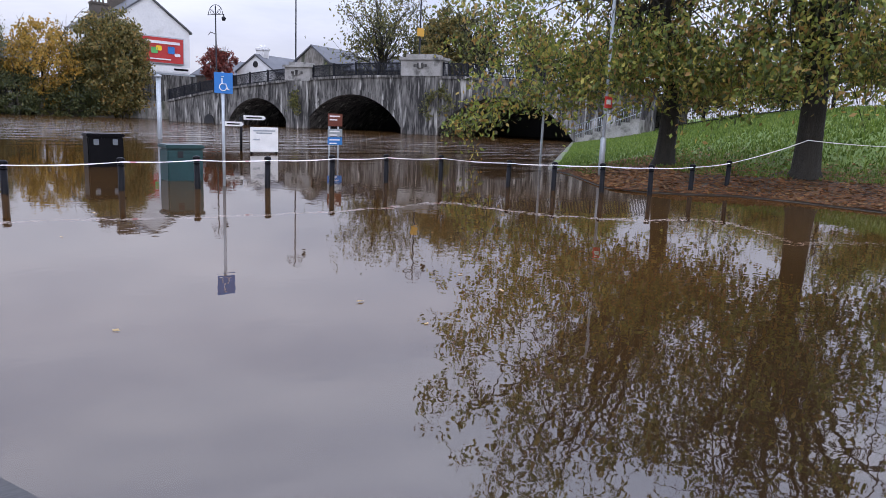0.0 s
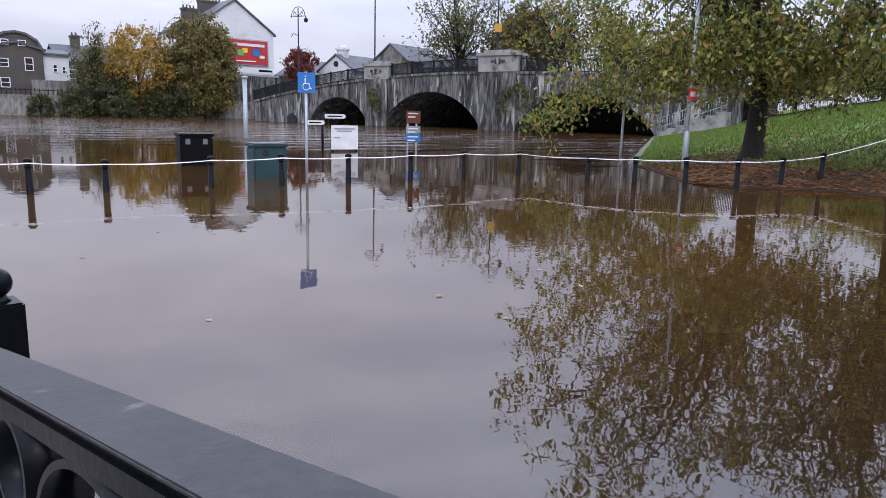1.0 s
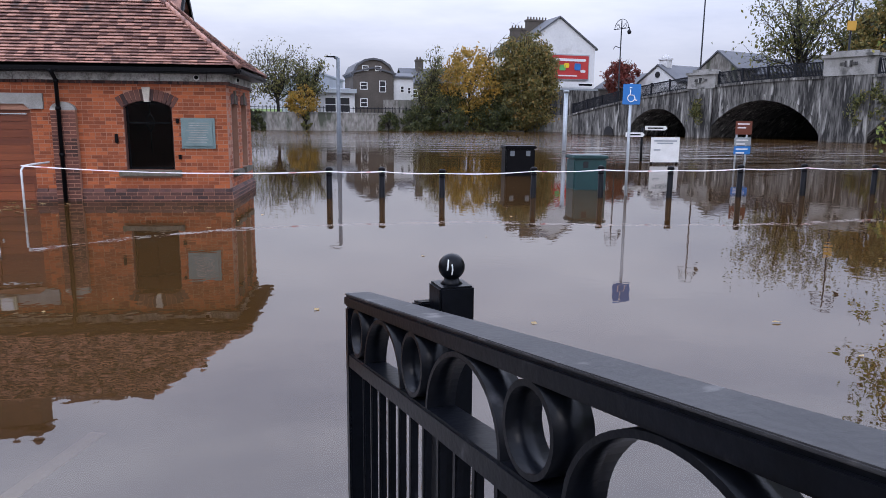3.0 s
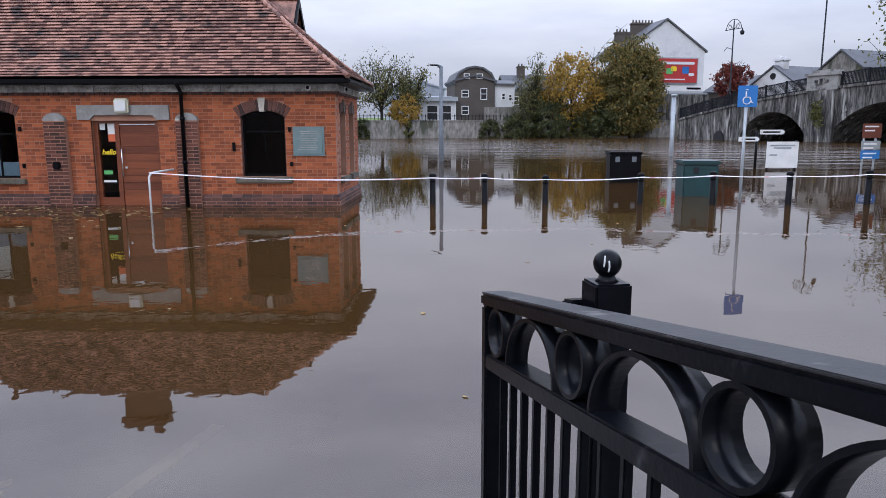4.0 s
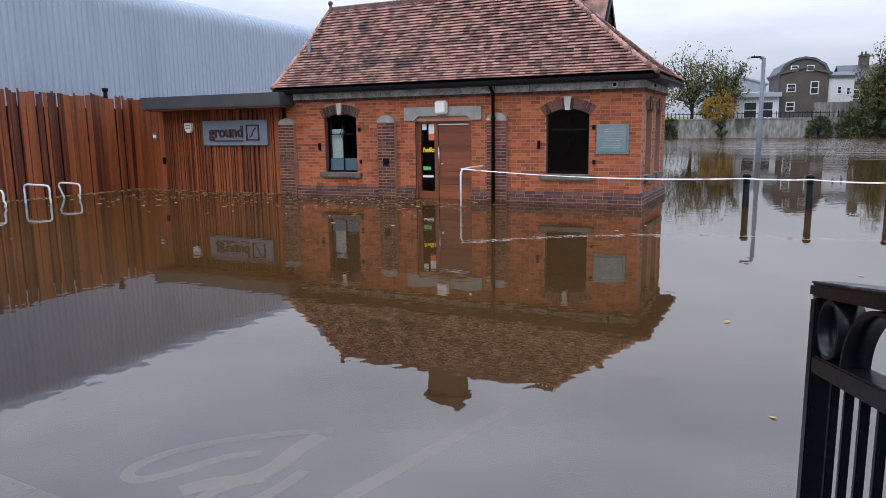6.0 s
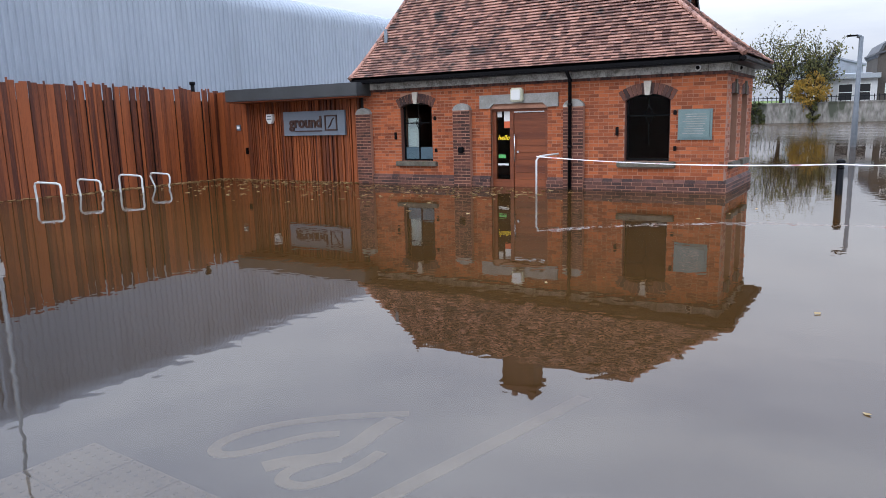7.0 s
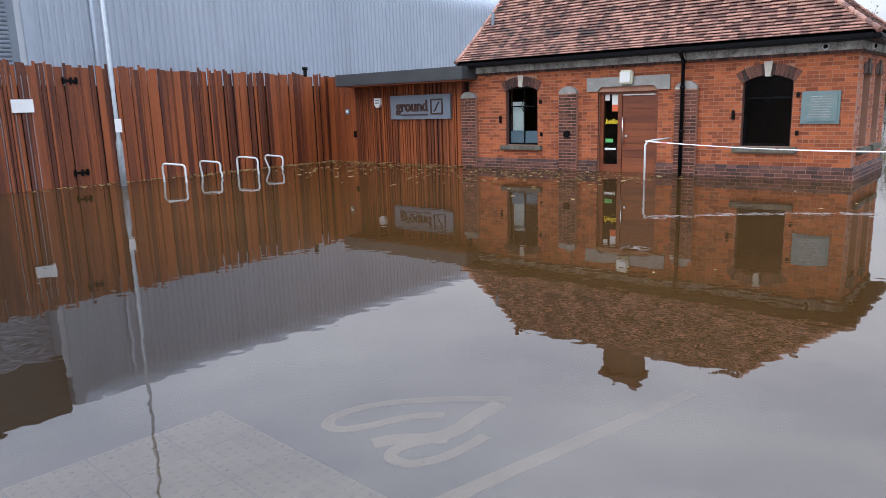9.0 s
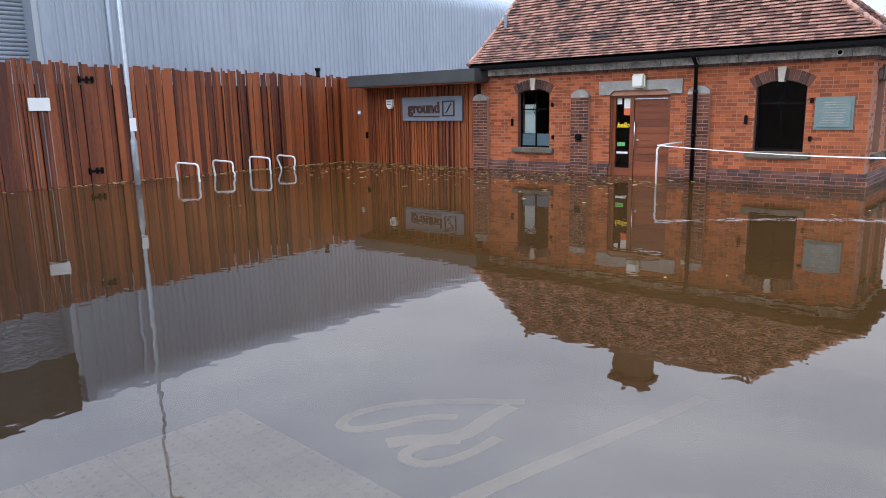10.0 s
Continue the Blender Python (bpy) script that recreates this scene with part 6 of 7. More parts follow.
bushy_tree("thin half-bare tree on the river bank", 13.6, far_y(13.6) + 0.2, -0.5, 13.0, 5.4, 33, M_LEAF_OLIVE, 60, 9, 0.18, 0.16, True)
bushy_tree("olive shrub hanging over the water", 16.4, far_y(16.4) - 0.6, -1.2, 8.4, 7.0, 34, M_LEAF_SHRUB, 170, 44, 0.22, 0.2, False, "bush", 0.1)
bushy_tree("dark shrub at the water's edge", 11.2, far_y(11.2) - 0.5, -1.0, 5.2, 6.0, 35, M_LEAF_SHRUB, 120, 44, 0.22, 0.2, False, "bush", 0.1)
bushy_tree("dense green shrub at the water's edge", 24.2, far_y(24.2) - 0.9, -1.4, 8.0, 8.0, 36, M_LEAF_SHRUB, 170, 44, 0.22, 0.2, False, "bush", 0.1)
bushy_tree("low bright shrub on the waterline", 21.2, far_y(21.2) - 1.5, -0.5, 1.5, 3.4, 37, M_LEAF_OLIVE, 50, 40, 0.16, 0.1, False, "bush")
bushy_tree("half-bare olive tree behind the river wall", -11.6, far_y(-11.6) + 3, 2.0, 10.2, 8.0, 38, M_LEAF_OLIVE, 100, 6, 0.20, 0.3, True)
bushy_tree("half-bare olive tree behind the river wall", -6.6, far_y(-6.6) + 4, 2.0, 9.8, 6.4, 39, M_LEAF_OLIVE, 100, 6, 0.20, 0.3, True)
bushy_tree("small golden tree at the river wall", -7.6, far_y(-7.6) + 0.9, 1.2, 5.6, 5.2, 40, M_LEAF_GOLD, 110, 40, 0.18, 0.15)
bushy_tree("half-bare tree behind the river wall", -18.5, far_y(-18.5) + 5, 2.0, 9.5, 8.0, 44, M_LEAF_OLIVE, 100, 6, 0.20, 0.3, True)
bushy_tree("dark ivy mass on the river wall", -14.6, far_y(-14.6) - 0.4, -0.8, 4.2, 3.0, 41, M_LEAF_SHRUB, 70, 44, 0.18, 0.2, False, "bush", 0.1)
bushy_tree("dark ivy mass on the river wall", 6.4, far_y(6.4) - 0.5, -0.8, 4.0, 3.6, 42, M_LEAF_SHRUB, 80, 44, 0.18, 0.2, False, "bush", 0.1)
bushy_tree("strip of ivy on the river wall", -6.9, far_y(-6.9) - 0.3, -0.6, 3.8, 1.6, 43, M_LEAF_OLIVE, 36, 40, 0.16, 0.1, False, "bush")
p = bpt(-31, 17, 0)
bushy_tree("small red-leaved tree by the road", p.x, p.y, 5.2, 7.0, 5.6, 45, M_LEAF_RED, 90, 36, 0.22, 0.2)
for s, off, z0, h, w, sd, mt, bare, lab in ((-3.6, 24, 5, 16.0, 14, 51, M_LEAF_OLIVE, True, "tall half-bare ivy-clad tree beyond the bridge"), (2.6, 27, 5, 12.0, 8, 57, M_LEAF_OLIVE, True, "half-bare tree beyond the bridge"), (9, 22, 5, 12.5, 8, 52, M_LEAF_DARK, False, "dark green tree beyond the bridge"),
                                     (15.5, 20, 5, 12.5, 9, 53, M_LEAF_OLIVE, True, "half-bare yellow-green tree beyond the bridge"), (24, 22, 4, 11, 10, 54, M_LEAF_OLIVE, True, "half-bare yellow-green tree beyond the bridge"), (33, 20, 4, 9, 9, 55, M_LEAF_PARK, False, "green tree on the park road")):
    p = bpt(s, off, 0)
    bushy_tree(lab, p.x, p.y, z0, h, w, sd, mt, 220, 40 if not bare else 8, 0.26, 0.4, bare)
for k in range(10):
    x, y = 70.0 - k * 1.9, 28 - k * 5.2
    bushy_tree("small twiggy tree along the road above the bank", x, y, float(ground_height(np.array(x), np.array(y))), 5.6 + 1.3 * math.sin(k * 2.3), 7.0, 90 + k, M_LEAF_PARK if k % 3 else M_LEAF_DARK, 60, 18, 0.17, 0.2, k % 2 == 0)
# ivy on the bridge pier
for s, z, n, sd in ((-1.0, 3.2, 26, 71), (18.2, 3.6, 14, 72), (20.5, 4.2, 14, 73)):
    rng = np.random.default_rng(sd)
    pts = np.array([np.array(bpt(s + rng.normal(0, 0.5), -0.3, z + rng.normal(0, 0.9))) for _ in range(n)])
    v, f = leaf_cloud(rng, pts, 26, 0.16, (0.22, 0.22, 0.3))
    tagged(fast_mesh("ivy_clump", v, f, M_LEAF_OLIVE, None), "ivy growing on the bridge stonework", "ivy", "", "stuff")


# ---- grass, leaf litter and floating leaves ----
rng = np.random.default_rng(81)
n = 60000
gy_ = rng.uniform(-18, 32, n)
sd_ = np.where(gy_ < 1, 3.2, 0.5) + 24 * rng.random(n) ** 1.3
gx_ = shore_x(gy_) + sd_ / 0.85
gz_ = ground_height(gx_, gy_)
hgt = rng.uniform(0.05, 0.13, n) * (1 + sd_ * 0.04)
ang = rng.uniform(0, math.pi, n)
wd = 0.030 * (1 + sd_ * 0.05)
lean = rng.normal(0, 0.05, (n, 2))
v = np.stack([np.stack([gx_ - np.cos(ang) * wd, gy_ - np.sin(ang) * wd, gz_ - 0.01], 1), np.stack([gx_ + np.cos(ang) * wd, gy_ + np.sin(ang) * wd, gz_ - 0.01], 1), np.stack([gx_ + lean[:, 0], gy_ + lean[:, 1], gz_ + hgt], 1)], 1).reshape(-1, 3)
M_BLADE = leaf_material("grass_blades", [(0.045, 0.085, 0.010), (0.10, 0.16, 0.018), (0.17, 0.22, 0.035)])
tagged(fast_mesh("grass", v, np.arange(3 * n).reshape(-1, 3), M_BLADE, None), "short green grass on the park bank", "grass", "", "stuff")
M_LITTER = leaf_material("fallen_leaves", [(0.06, 0.026, 0.012), (0.16, 0.065, 0.022), (0.27, 0.11, 0.032), (0.11, 0.055, 0.026), (0.32, 0.18, 0.06)], 0.8)


def flat_leaves(rng, x, y, z, size):
    n = len(x)
    a = rng.uniform(0, 2 * math.pi, n)
    s = size * rng.uniform(0.6, 1.4, n)
    t = rng.normal(0, 0.2, (n, 4)) * s[:, None]
    e = np.stack([np.cos(a), np.sin(a)], 1) * s[:, None]
    g = np.stack([-np.sin(a), np.cos(a)], 1) * s[:, None] * 0.6
    c = np.stack([x, y], 1)
    q = [c - e, c + g, c + e, c - g]
    v = np.stack([np.concatenate([p, (z + 0.01 + np.abs(t[:, i]))[:, None]], 1) for i, p in enumerate(q)], 1).reshape(-1, 3)
    return v, np.arange(4 * n).reshape(-1, 4)


n = 30000
ly = rng.uniform(-18, 3.5, n)
ls = np.abs(rng.normal(1.6, 2.3, n))
ls = np.clip(ls, 0.1, 9)
lx = shore_x(ly) + ls / 0.85
v, f = flat_leaves(rng, lx, ly, ground_height(lx, ly) + 0.01, 0.075)
tagged(fast_mesh("leaf_litter", v, f, M_LITTER, None), "brown fallen leaves along the flooded bank", "leaves", "", "stuff")
M_FLOAT = leaf_material("floating_leaves", [(0.20, 0.11, 0.04), (0.36, 0.22, 0.08), (0.45, 0.33, 0.16), (0.28, 0.15, 0.05)], 0.7)
a = rng.random(420) ** 0.6
fx = np.concatenate([FX + 0.1 + np.abs(rng.normal(0, 0.25, 420)), rng.uniform(-14, -3, 360), rng.uniform(-15.2, -9.5, 260)])
fy = np.concatenate([-11 + a * 11, -0.3 - np.abs(rng.normal(0, 1.6, 360)), 0.02 - np.abs(rng.normal(0, 0.35, 260))])
v, f = flat_leaves(rng, fx, fy, np.full(len(fx), -0.006), 0.06)
v[:, 2] = np.clip(v[:, 2], 0.002, 0.02)
tagged(fast_mesh("floating_leaves", v, f, M_FLOAT, None), "fallen leaves floating by the fence and wall", "leaves", "", "stuff")
lr = random.Random(17)
for k in range(26):
    x, y = lr.uniform(-9, 9), lr.uniform(-12.5, -2)
    vv, ff = flat_leaves(np.random.default_rng(500 + k), np.array([x]), np.array([y]), np.array([-0.006]), 0.036)
    vv[:, 2] = np.clip(vv[:, 2], 0.002, 0.015)
    tagged(fast_mesh("floating_leaf", vv, ff, M_FLOAT, None), "single leaf floating on the flood", "leaf", "floating leaves")


# ---- sloping iron railing beside the camera ----
GC = Vector((2.943, -14.436, 0))      # the front upper corner of its low end
GU = Vector((0.2242, -0.9746, 0))     # along the rail, uphill
GN = Vector((0.9746, 0.2242, 0))      # across it, away from the flood's edge
GZT, GSLOPE, GL = 1.43, 0.172, 2.4
GRIP, LOW_TOP, LOW_BOT = 0.025, -0.117, -0.146
M_GATE = dull(material("worn_black_gloss", (0.0015, 0.002, 0.003), (0.006, 0.007, 0.010), 0.28, 5, 90, 0.25, bump_dist=0.002, stain=(0.06, 0.06, 0.065), stain_scale=14.0, stain_at=0.70), 0.13)
# Rail's upper face: its grey sheen is put into the colour, with pale specks.
M_GATE_TOP = dull(material("sheen_black_rail", (0.012, 0.012, 0.014), (0.042, 0.040, 0.039), 0.5, 7, 120, 0.4, bump_dist=0.002, stain=(0.16, 0.15, 0.14), stain_scale=22.0, stain_at=0.66), 0.4)
gate = thing("iron_railing", "black painted iron railing of rings and arches, sloping up a ramp", "railing", GC + Vector((0, 0, -0.1)))
SHEAR = Matrix.Translation(GC + Vector((0, 0, GZT))) @ Matrix(((GU.x, GN.x, 0, 0), (GU.y, GN.y, 0, 0), (GSLOPE, 0, 1, 0), (0, 0, 0, 1)))


def sloped(bm):
    """Lay what is drawn along x, with z from the rail's upper edge, on the slope."""
    bmesh.ops.transform(bm, matrix=SHEAR, verts=bm.verts[:])
    return bm


part("top_rail", sloped(box(bmesh.new(), 0.0, GL, 0.0, 0.05, -GRIP, -0.003, 0.004)), M_GATE, gate)
part("rail_sheen", sloped(box(bmesh.new(), 0.002, GL - 0.002, 0.0015, 0.0485, -0.0035, 0.0, 0.001)), M_GATE_TOP, gate, "upper face of the rail, its grey sheen painted in, with pale specks")
part("lower_rail", sloped(box(bmesh.new(), 0.026, GL - 0.026, 0.003, 0.047, LOW_BOT, LOW_TOP, 0.003)), M_GATE, gate)
part("bottom_rail", sloped(box(bmesh.new(), 0.026, GL - 0.026, 0.004, 0.046, -1.33, -1.30, 0.003)), M_GATE, gate)
for a in (0.002, GL - 0.028):
    part("stile", sloped(box(bmesh.new(), a, a + 0.026, 0.002, 0.048, -1.55 - GSLOPE * a, -GRIP - 0.001, 0.003)), M_GATE, gate)
k = 0.075
while k < GL - 0.05:
    part("bar", sloped(box(bmesh.new(), k - 0.006, k + 0.006, 0.019, 0.031, -1.31, LOW_BOT + 0.002, 0.002)), M_GATE, gate)
    k += 0.062


def bent_bar(points, closed):
    """A flat bar, as deep as the rail, bent along points of (s, z)."""
    bm = bmesh.new()
    n = len(points)
    rows = []
    for i, (s, z) in enumerate(points):
        a = points[(i - 1) % n] if closed or i else points[0]
        b = points[(i + 1) % n] if closed or i < n - 1 else points[-1]
        d = Vector((b[0] - a[0], 0, b[1] - a[1])).normalized()
        e = Vector((-d.z, 0, d.x)) * 0.003
        c = Vector((s, 0, z))
        rows.append([bm.verts.new(c + Vector((0, y, 0)) + f * e) for y, f in ((0.006, -1), (0.044, -1), (0.044, 1), (0.006, 1))])
    for i in range(n if closed else n - 1):
        for j in range(4):
            f = bm.faces.new((rows[i][j], rows[(i + 1) % n][j], rows[(i + 1) % n][(j + 1) % 4], rows[i][(j + 1) % 4]))
            f.smooth = j in (0, 2)
    return sloped(bm)


zc, hh = (LOW_TOP - GRIP) / 2, (-GRIP - LOW_TOP) / 2 - 0.0035
s = 0.032
while s + 0.34 < GL:
    ring = [(s + 0.05 + 0.047 * math.cos(2 * math.pi * i / 32), zc + hh * math.sin(2 * math.pi * i / 32)) for i in range(32)]
    part("ring", bent_bar(ring, True), M_GATE, gate)
    arc = [(s + 0.232 - 0.114 * math.cos(math.pi * i / 26), LOW_TOP - 0.002 + (2 * hh + 0.004) * math.sin(math.pi * i / 26)) for i in range(27)]
    part("arch", bent_bar(arc, False), M_GATE, gate)
    s += 0.352
part("latch", sloped(box(bmesh.new(), 0.29, 0.33, 0.05, 0.085, -0.02, 0.004, 0.003)), M_GATE, gate)
PX, PY = 3.112, -14.755
post = thing("railing_post", "square black iron post topped with a scuffed ball", "post", (PX, PY, -0.15))
pm = Matrix.Translation((PX, PY, 0)) @ Matrix.Rotation(math.atan2(GU.y, GU.x), 4, 'Z')
bm = bmesh.new()
box(bm, -0.0265, 0.0265, -0.0265, 0.0265, -0.15, 1.521, 0.003)
bmesh.ops.transform(bm, matrix=pm, verts=bm.verts[:])
part("shaft", bm, M_GATE, post)
bm = bmesh.new()
tube(bm, [(PX, PY, 1.520), (PX, PY, 1.525), (PX, PY, 1.535)], [0.018, 0.012, 0.010], 12)
part("neck", bm, M_GATE, post)
bm = bmesh.new()
bmesh.ops.create_uvsphere(bm, u_segments=28, v_segments=18, radius=0.0195, matrix=Matrix.Translation((PX, PY, 1.546)))
for f in bm.faces:
    f.smooth = True
part("ball", bm, M_GATE, post, "black ball finial with pale scuffs")
for a, h, w in ((4.60, -0.05, 0.07), (4.28, 0.30, 0.04)):
    bm = bmesh.new()
    pts = [Vector((PX, PY, 1.546)) + 0.0196 * Vector((math.cos(a + w * math.sin(k)) * math.cos(0.4 * math.cos(k) + h), math.sin(a + w * math.sin(k)) * math.cos(0.4 * math.cos(k) + h), math.sin(0.4 * math.cos(k) + h))) for k in (0, 0.8, 1.6, 2.5, 3.1)]
    tube(bm, pts, 0.0013, 5)
    part("scuff", bm, M_HOOP, post)

# ---- paving and road paint under the shallow water ----
M_PAVE = material("tactile_slab", (0.30, 0.27, 0.21), (0.46, 0.42, 0.34), 0.8, 4, 50, 0.3)
M_PAINT = material("faded_road_paint", (0.46, 0.40, 0.28), (0.68, 0.61, 0.46), 0.7, 5, 40, 0.2)
pave = thing("pavement", "sunken kerb corner of pale blister paving", "paving", (-0.1, -14.6, -0.25), kind="structure")
rot = Matrix.Translation((-0.10, -14.6, 0)) @ Matrix.Rotation(radians(-3), 4, 'Z')
for i in range(4):
    for j in range(5):
        bm = bmesh.new()
        x0, y0 = -0.75 + i * 0.4, -1.0 + j * 0.4
        box(bm, x0 + 0.003, x0 + 0.397, y0 + 0.003, y0 + 0.397, -0.2, -0.085, 0.004)
        bmesh.ops.transform(bm, matrix=rot, verts=bm.verts[:])
        slab = part("slab", bm, M_PAVE, pave)
        bm = bmesh.new()
        for a in range(6):
            for b in range(6):
                p = rot @ Vector((x0 + 0.033 + a * 0.0667, y0 + 0.033 + b * 0.0667, -0.085))
                tube(bm, [p - Vector((0, 0, 0.004)), p + Vector((0, 0, 0.004)), p + Vector((0, 0, 0.006))], [0.0125, 0.0115, 0.007], 8)
        part("blisters", bm, M_PAVE, slab)["kind"] = "stuff"


def stripe(name, pts, w, label, lift=0.0):
    """A painted band laid on the road."""
    bm = bmesh.new()
    rows = []
    P = [Vector((x, y, 0)) for x, y in pts]
    for _ in range(2 if len(pts) < 12 else 0):      # round the corners
        P = [P[0]] + [q for a, b in zip(P, P[1:]) for q in (a.lerp(b, 0.25), a.lerp(b, 0.75))] + [P[-1]]
    for i, p in enumerate(P):
        d = (P[min(i + 1, len(P) - 1)] - P[max(i - 1, 0)]).normalized()
        e = Vector((-d.y, d.x, 0)) * w / 2
        z = [float(ground_height(np.array(q.x), np.array(q.y))) + 0.012 + lift for q in (p - e, p + e)]
        a, b = p - e, p + e
        rows.append((bm.verts.new((a.x, a.y, z[0])), bm.verts.new((b.x, b.y, z[1])), bm.verts.new((b.x, b.y, z[1] - 0.006)), bm.verts.new((a.x, a.y, z[0] - 0.006))))
    for a, b in zip(rows, rows[1:]):
        for i in range(4):
            bm.faces.new((a[i], b[i], b[(i + 1) % 4], a[(i + 1) % 4]))
    return solid(name, bm, M_PAINT, label, "road marking", "", "structure")


stripe("road_line", [(0.85 + 0.022 * k * 10 / 10, -13.55 + 0.1 * k) for k in range(22)], 0.10, "worn pale painted line under the water")
symbol_parts = ([(0.45, -12.24), (0.15, -12.45), (-0.16, -12.76), (-0.28, -13.05), (-0.24, -13.22), (-0.12, -13.24), (0.0, -13.09), (0.1, -12.82), (0.26, -12.69)],
                [(0.18, -13.22), (0.26, -13.09), (0.41, -12.98), (0.46, -12.8), (0.42, -12.55), (0.43, -12.35)],
                [(0.63, -12.77), (0.63, -13.04), (0.54, -13.26), (0.42, -13.3), (0.35, -13.27), (0.33, -13.17), (0.39, -13.03), (0.49, -12.94)])
for k, line in enumerate(symbol_parts):
    stripe("road_symbol", line, 0.075 if k != 1 else 0.12, "worn pale painted cycle symbol under the water", 0.002 * k)


# ---- bricks and roof tiles, piece by piece ----
kr = random.Random(77)
bx_mesh = {}


def brick_mesh(length):
    key = round(length, 3)
    if key not in bx_mesh:
        bm = bmesh.new()
        box(bm, 0, length, 0, 0.05, 0, COURSE - JOINT)
        bx_mesh[key] = mesh_of(bm, "brick", M_BRICK_PART)
    return bx_mesh[key]


wall_bricks, plinth_bricks = Pieces(), Pieces()
count = 0
row = 0
z = 0.27
while z < HW - 0.06:
    x = HX0 - (0.12 if row % 2 else 0.0)
    step = BRICK_L if row % 4 != 2 else BRICK_L / 2
    gaps = [(DOOR[0], DOOR[1])] if z < DOOR[2] + 0.02 else []
    gaps += [(dx0 - 0.28, dx1 + 0.28)] if DOOR[2] - 0.04 < z < DOOR[2] + 0.33 else []
    for wa, wb, ws, wp, wc in WINDOWS:
        if ws - 0.16 < z < wc + 0.02:
            gaps.append((wa - 0.14, wb + 0.14) if z < ws - 0.04 else (wa, wb))
        elif wc + 0.02 <= z < wc + 0.20:
            gaps.append((wa + 0.02, wb - 0.02))
    while x < HX1 - 0.02:
        a, b = max(x, HX0) + JOINT / 2, min(x + step, HX1) - JOINT / 2
        for g0, g1 in gaps:
            if a < g0 < b:
                b = g0
            if a < g1 < b:
                a = g1
            if a >= g0 and b <= g1:
                b = a
        if b - a > 0.02:
            y = kr.uniform(-0.003, 0.002)
            if x > -2.9 and count < 290 and b - a > 0.08:
                ob = new("brick", brick_mesh(round(b - a, 3)))
                ob.parent = front_wall
                ob.matrix_parent_inverse = world_of(front_wall).inverted()
                ob.matrix_basis = Matrix.Translation((a, y, z))
                count += 1
            else:
                wall_bricks.add(a, b, y, 0.05, z, z + COURSE - JOINT)
        x += step
    y = 0.03 if row % 2 else 0.15
    while y < HD:
        a, b = y, min(y + BRICK_L, HD)
        if not any(b > h[0] and a < h[1] and z + COURSE > h[2] - 0.1 and z < h[3] + 0.02 for h in side_holes):
            wall_bricks.add(-0.05, kr.uniform(-0.002, 0.003), a + JOINT / 2, b - JOINT / 2, z, z + COURSE - JOINT)
        y += BRICK_L
    z += COURSE
    row += 1
raw("brickwork", [tuple(v) for v in wall_bricks.v], wall_bricks.f, M_BRICK, front_wall, "mottled orange-red bricks", "stuff")
# sloping plinth course
x = HX0
while x < HX1 + 0.05:
    a, b = x, min(x + 0.228, HX1 + 0.06)
    if a < DOOR[0] < b:
        b = DOOR[0] + 0.006
    if a < DOOR[1] < b:
        a = DOOR[1] - 0.006
    if (b < DOOR[0] + 0.02 or a > DOOR[1] - 0.02) and b - a > 0.03:
        plinth_bricks.add(a + 0.006, b - 0.006, 0, 0.092, -0.03, 0, Matrix.Translation((0, -0.062, 0.193)) @ Matrix.Rotation(radians(49), 4, 'X'))
    x += 0.228
y = -0.05
while y < HD - 0.1:
    plinth_bricks.add(y + 0.006, y + 0.222, 0, 0.092, -0.03, 0, Matrix.Translation((HX1 + 0.062, 0, 0.193)) @ Matrix.Rotation(radians(90), 4, 'Z') @ Matrix.Rotation(radians(49), 4, 'X'))
    y += 0.228
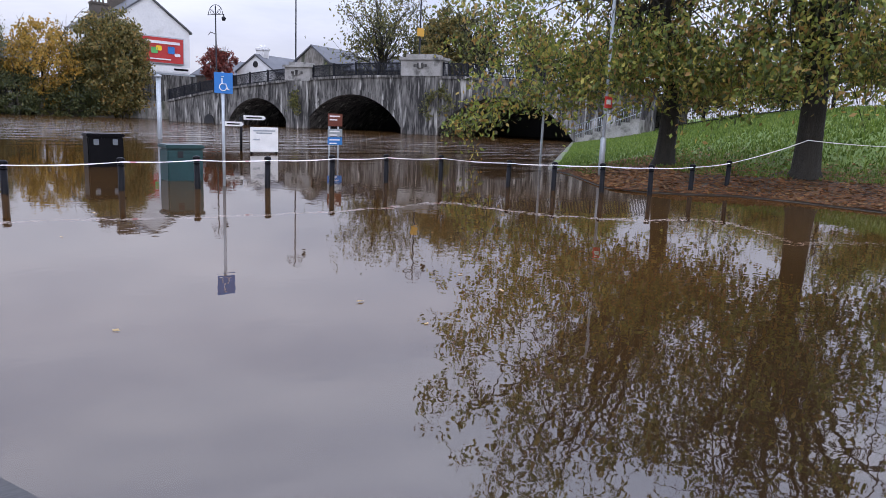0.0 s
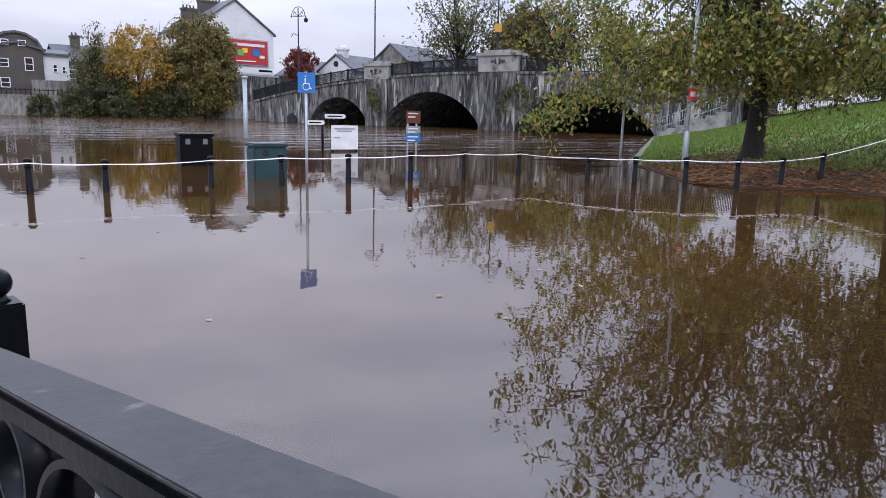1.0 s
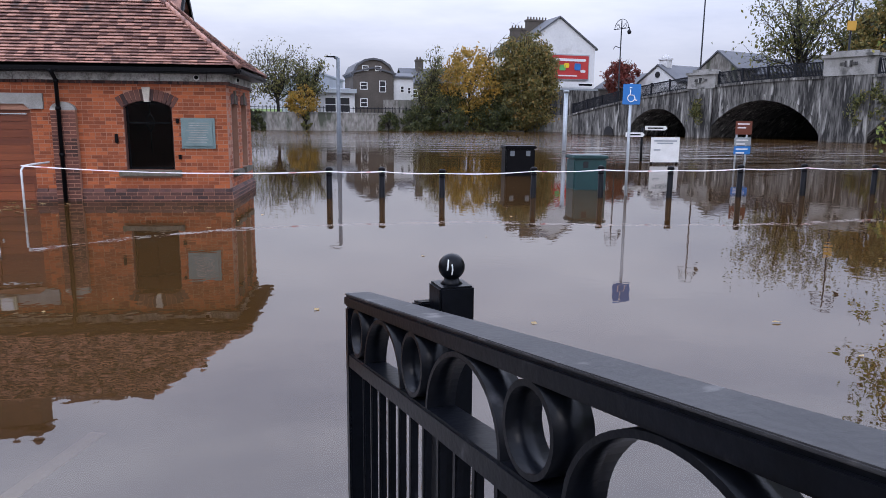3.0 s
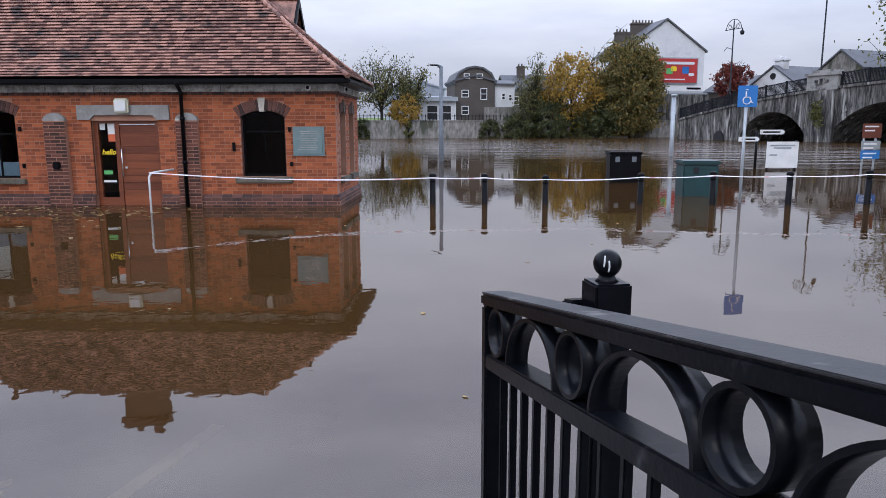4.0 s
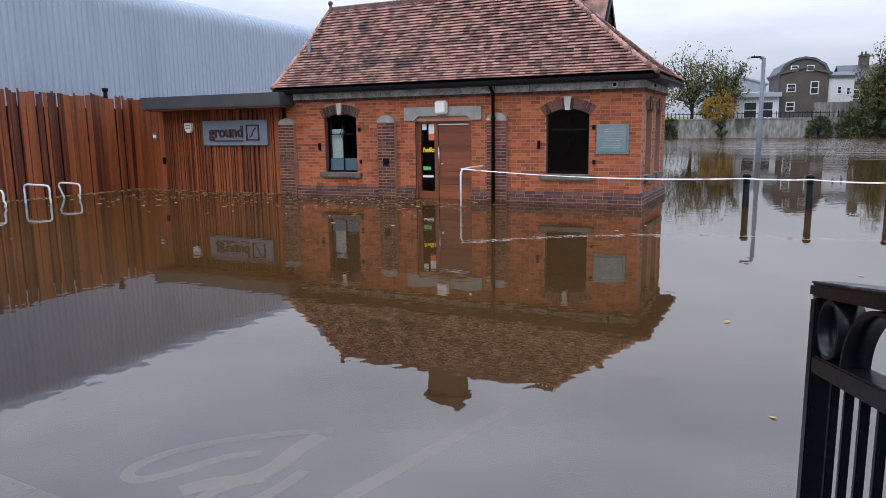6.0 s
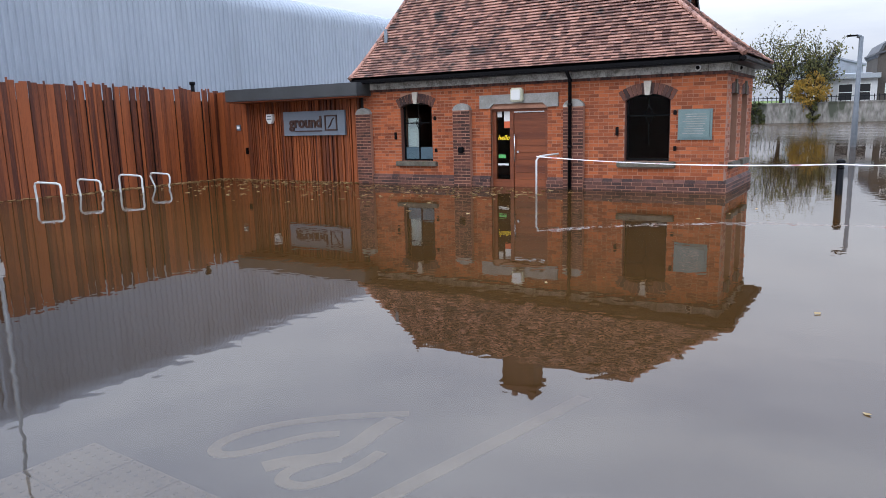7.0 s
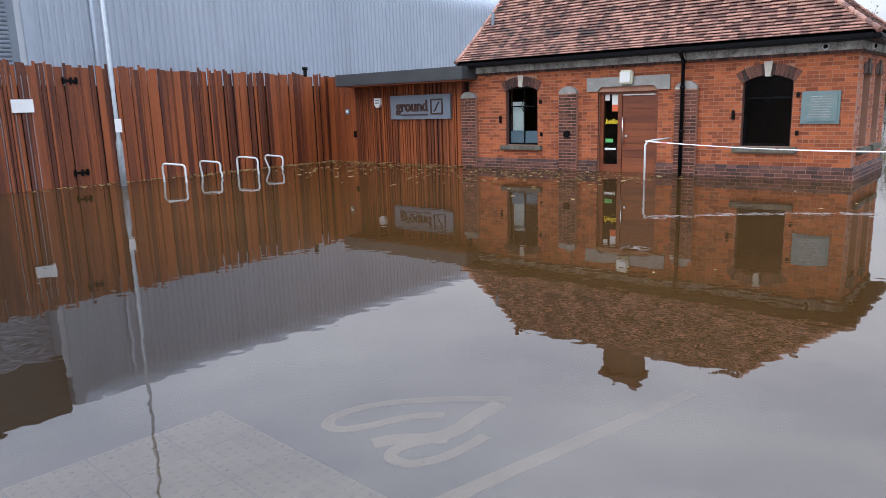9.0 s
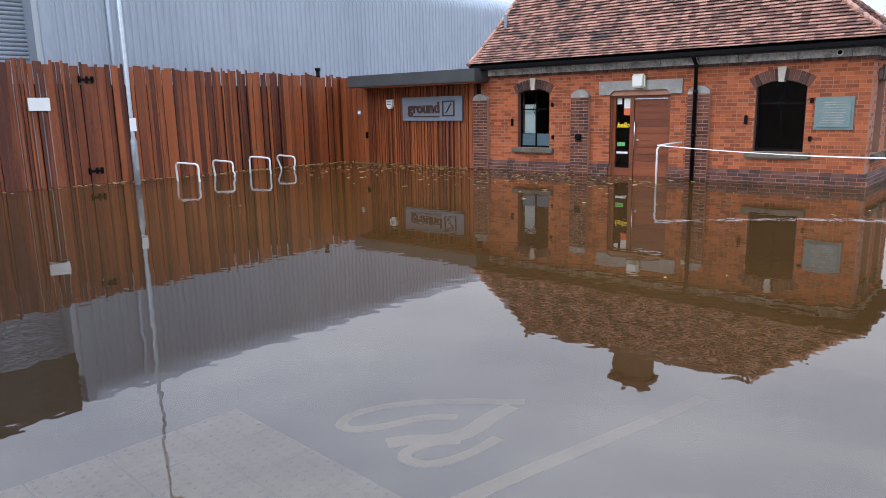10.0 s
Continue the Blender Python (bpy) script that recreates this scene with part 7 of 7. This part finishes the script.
for row in range(7):
    z = 0.19 - (row + 1) * COURSE
    x = HX0 + (0.1 if row % 2 else 0)
    while x < HX1 + 0.06:
        a, b = x, min(x + 0.228, HX1 + 0.06)
        if a < DOOR[0] < b:
            b = DOOR[0] + 0.006
        if a < DOOR[1] < b:
            a = DOOR[1] - 0.006
        if (b < DOOR[0] + 0.02 or a > DOOR[1] - 0.02) and b - a > 0.03:
            plinth_bricks.add(a + 0.006, b - 0.006, -0.066, -0.03, z + 0.006, z + COURSE - 0.006)
        x += 0.228
    y = -0.05 + (0.1 if row % 2 else 0)
    while y < HD:
        plinth_bricks.add(HX1 + 0.03, HX1 + 0.066, y + 0.006, min(y + 0.222, HD), z + 0.006, z + COURSE - 0.006)
        y += 0.228
raw("plinth_bricks", [tuple(v) for v in plinth_bricks.v], plinth_bricks.f, M_DARKBRICK, house, "dark weathered plinth bricks", "stuff")
tiles = Pieces()
tile_me = None
count = 0
ROWS = 29
for face in ("front", "right"):
    for r in range(ROWS):
        t = r / ROWS
        ca, cb = (roof_corner(t, -1, -1), roof_corner(t, 1, -1)) if face == "front" else (roof_corner(t, 1, -1), roof_corner(t, 1, 1))
        na = (roof_corner(min(t + 1.3 / ROWS, 1), -1, -1), roof_corner(min(t + 1.3 / ROWS, 1), 1, -1)) if face == "front" else (roof_corner(min(t + 1.3 / ROWS, 1), 1, -1), roof_corner(min(t + 1.3 / ROWS, 1), 1, 1))
        along = (cb - ca).normalized()
        up = (na[0] - ca)
        up = (up - along * up.dot(along))
        depth = up.length
        up.normalize()
        nrm = along.cross(up).normalized()
        if nrm.z < 0:
            nrm = -nrm
        width = (cb - ca).length
        n = max(1, int(width / 0.168))
        w = width / n
        for i in range(n):
            o = ca + along * (i * w + (w / 2 if r % 2 else 0))
            if r % 2 and i == n - 1:
                continue
            j = kr.uniform(-0.002, 0.003)
            m = Matrix((( along.x, up.x, nrm.x, o.x), (along.y, up.y, nrm.y, o.y), (along.z, up.z, nrm.z, o.z + j), (0, 0, 0, 1)))
            tip = Matrix.Rotation(radians(-22 + kr.uniform(-0.6, 0.6)), 4, 'X')
            if face == "front" and 4 <= r < 14 and -3.4 < o.x < 0 and count < 300:
                if tile_me is None:
                    bm = bmesh.new()
                    box(bm, 0.001, 0.166, 0, 0.13, 0.046, 0.060)
                    tile_me = mesh_of(bm, "tile", M_TILE_PART)
                ob = new("tile", tile_me)
                ob.parent = roof
                ob.matrix_parent_inverse = world_of(roof).inverted()
                ob.matrix_basis = m @ tip
                count += 1
            else:
                tiles.add(0.001, w - 0.001, 0, depth, 0.046, 0.060, m @ tip)
raw("tiling", [tuple(v) for v in tiles.v], tiles.f, M_TILE, roof, "overlapping mottled clay tiles", "stuff")
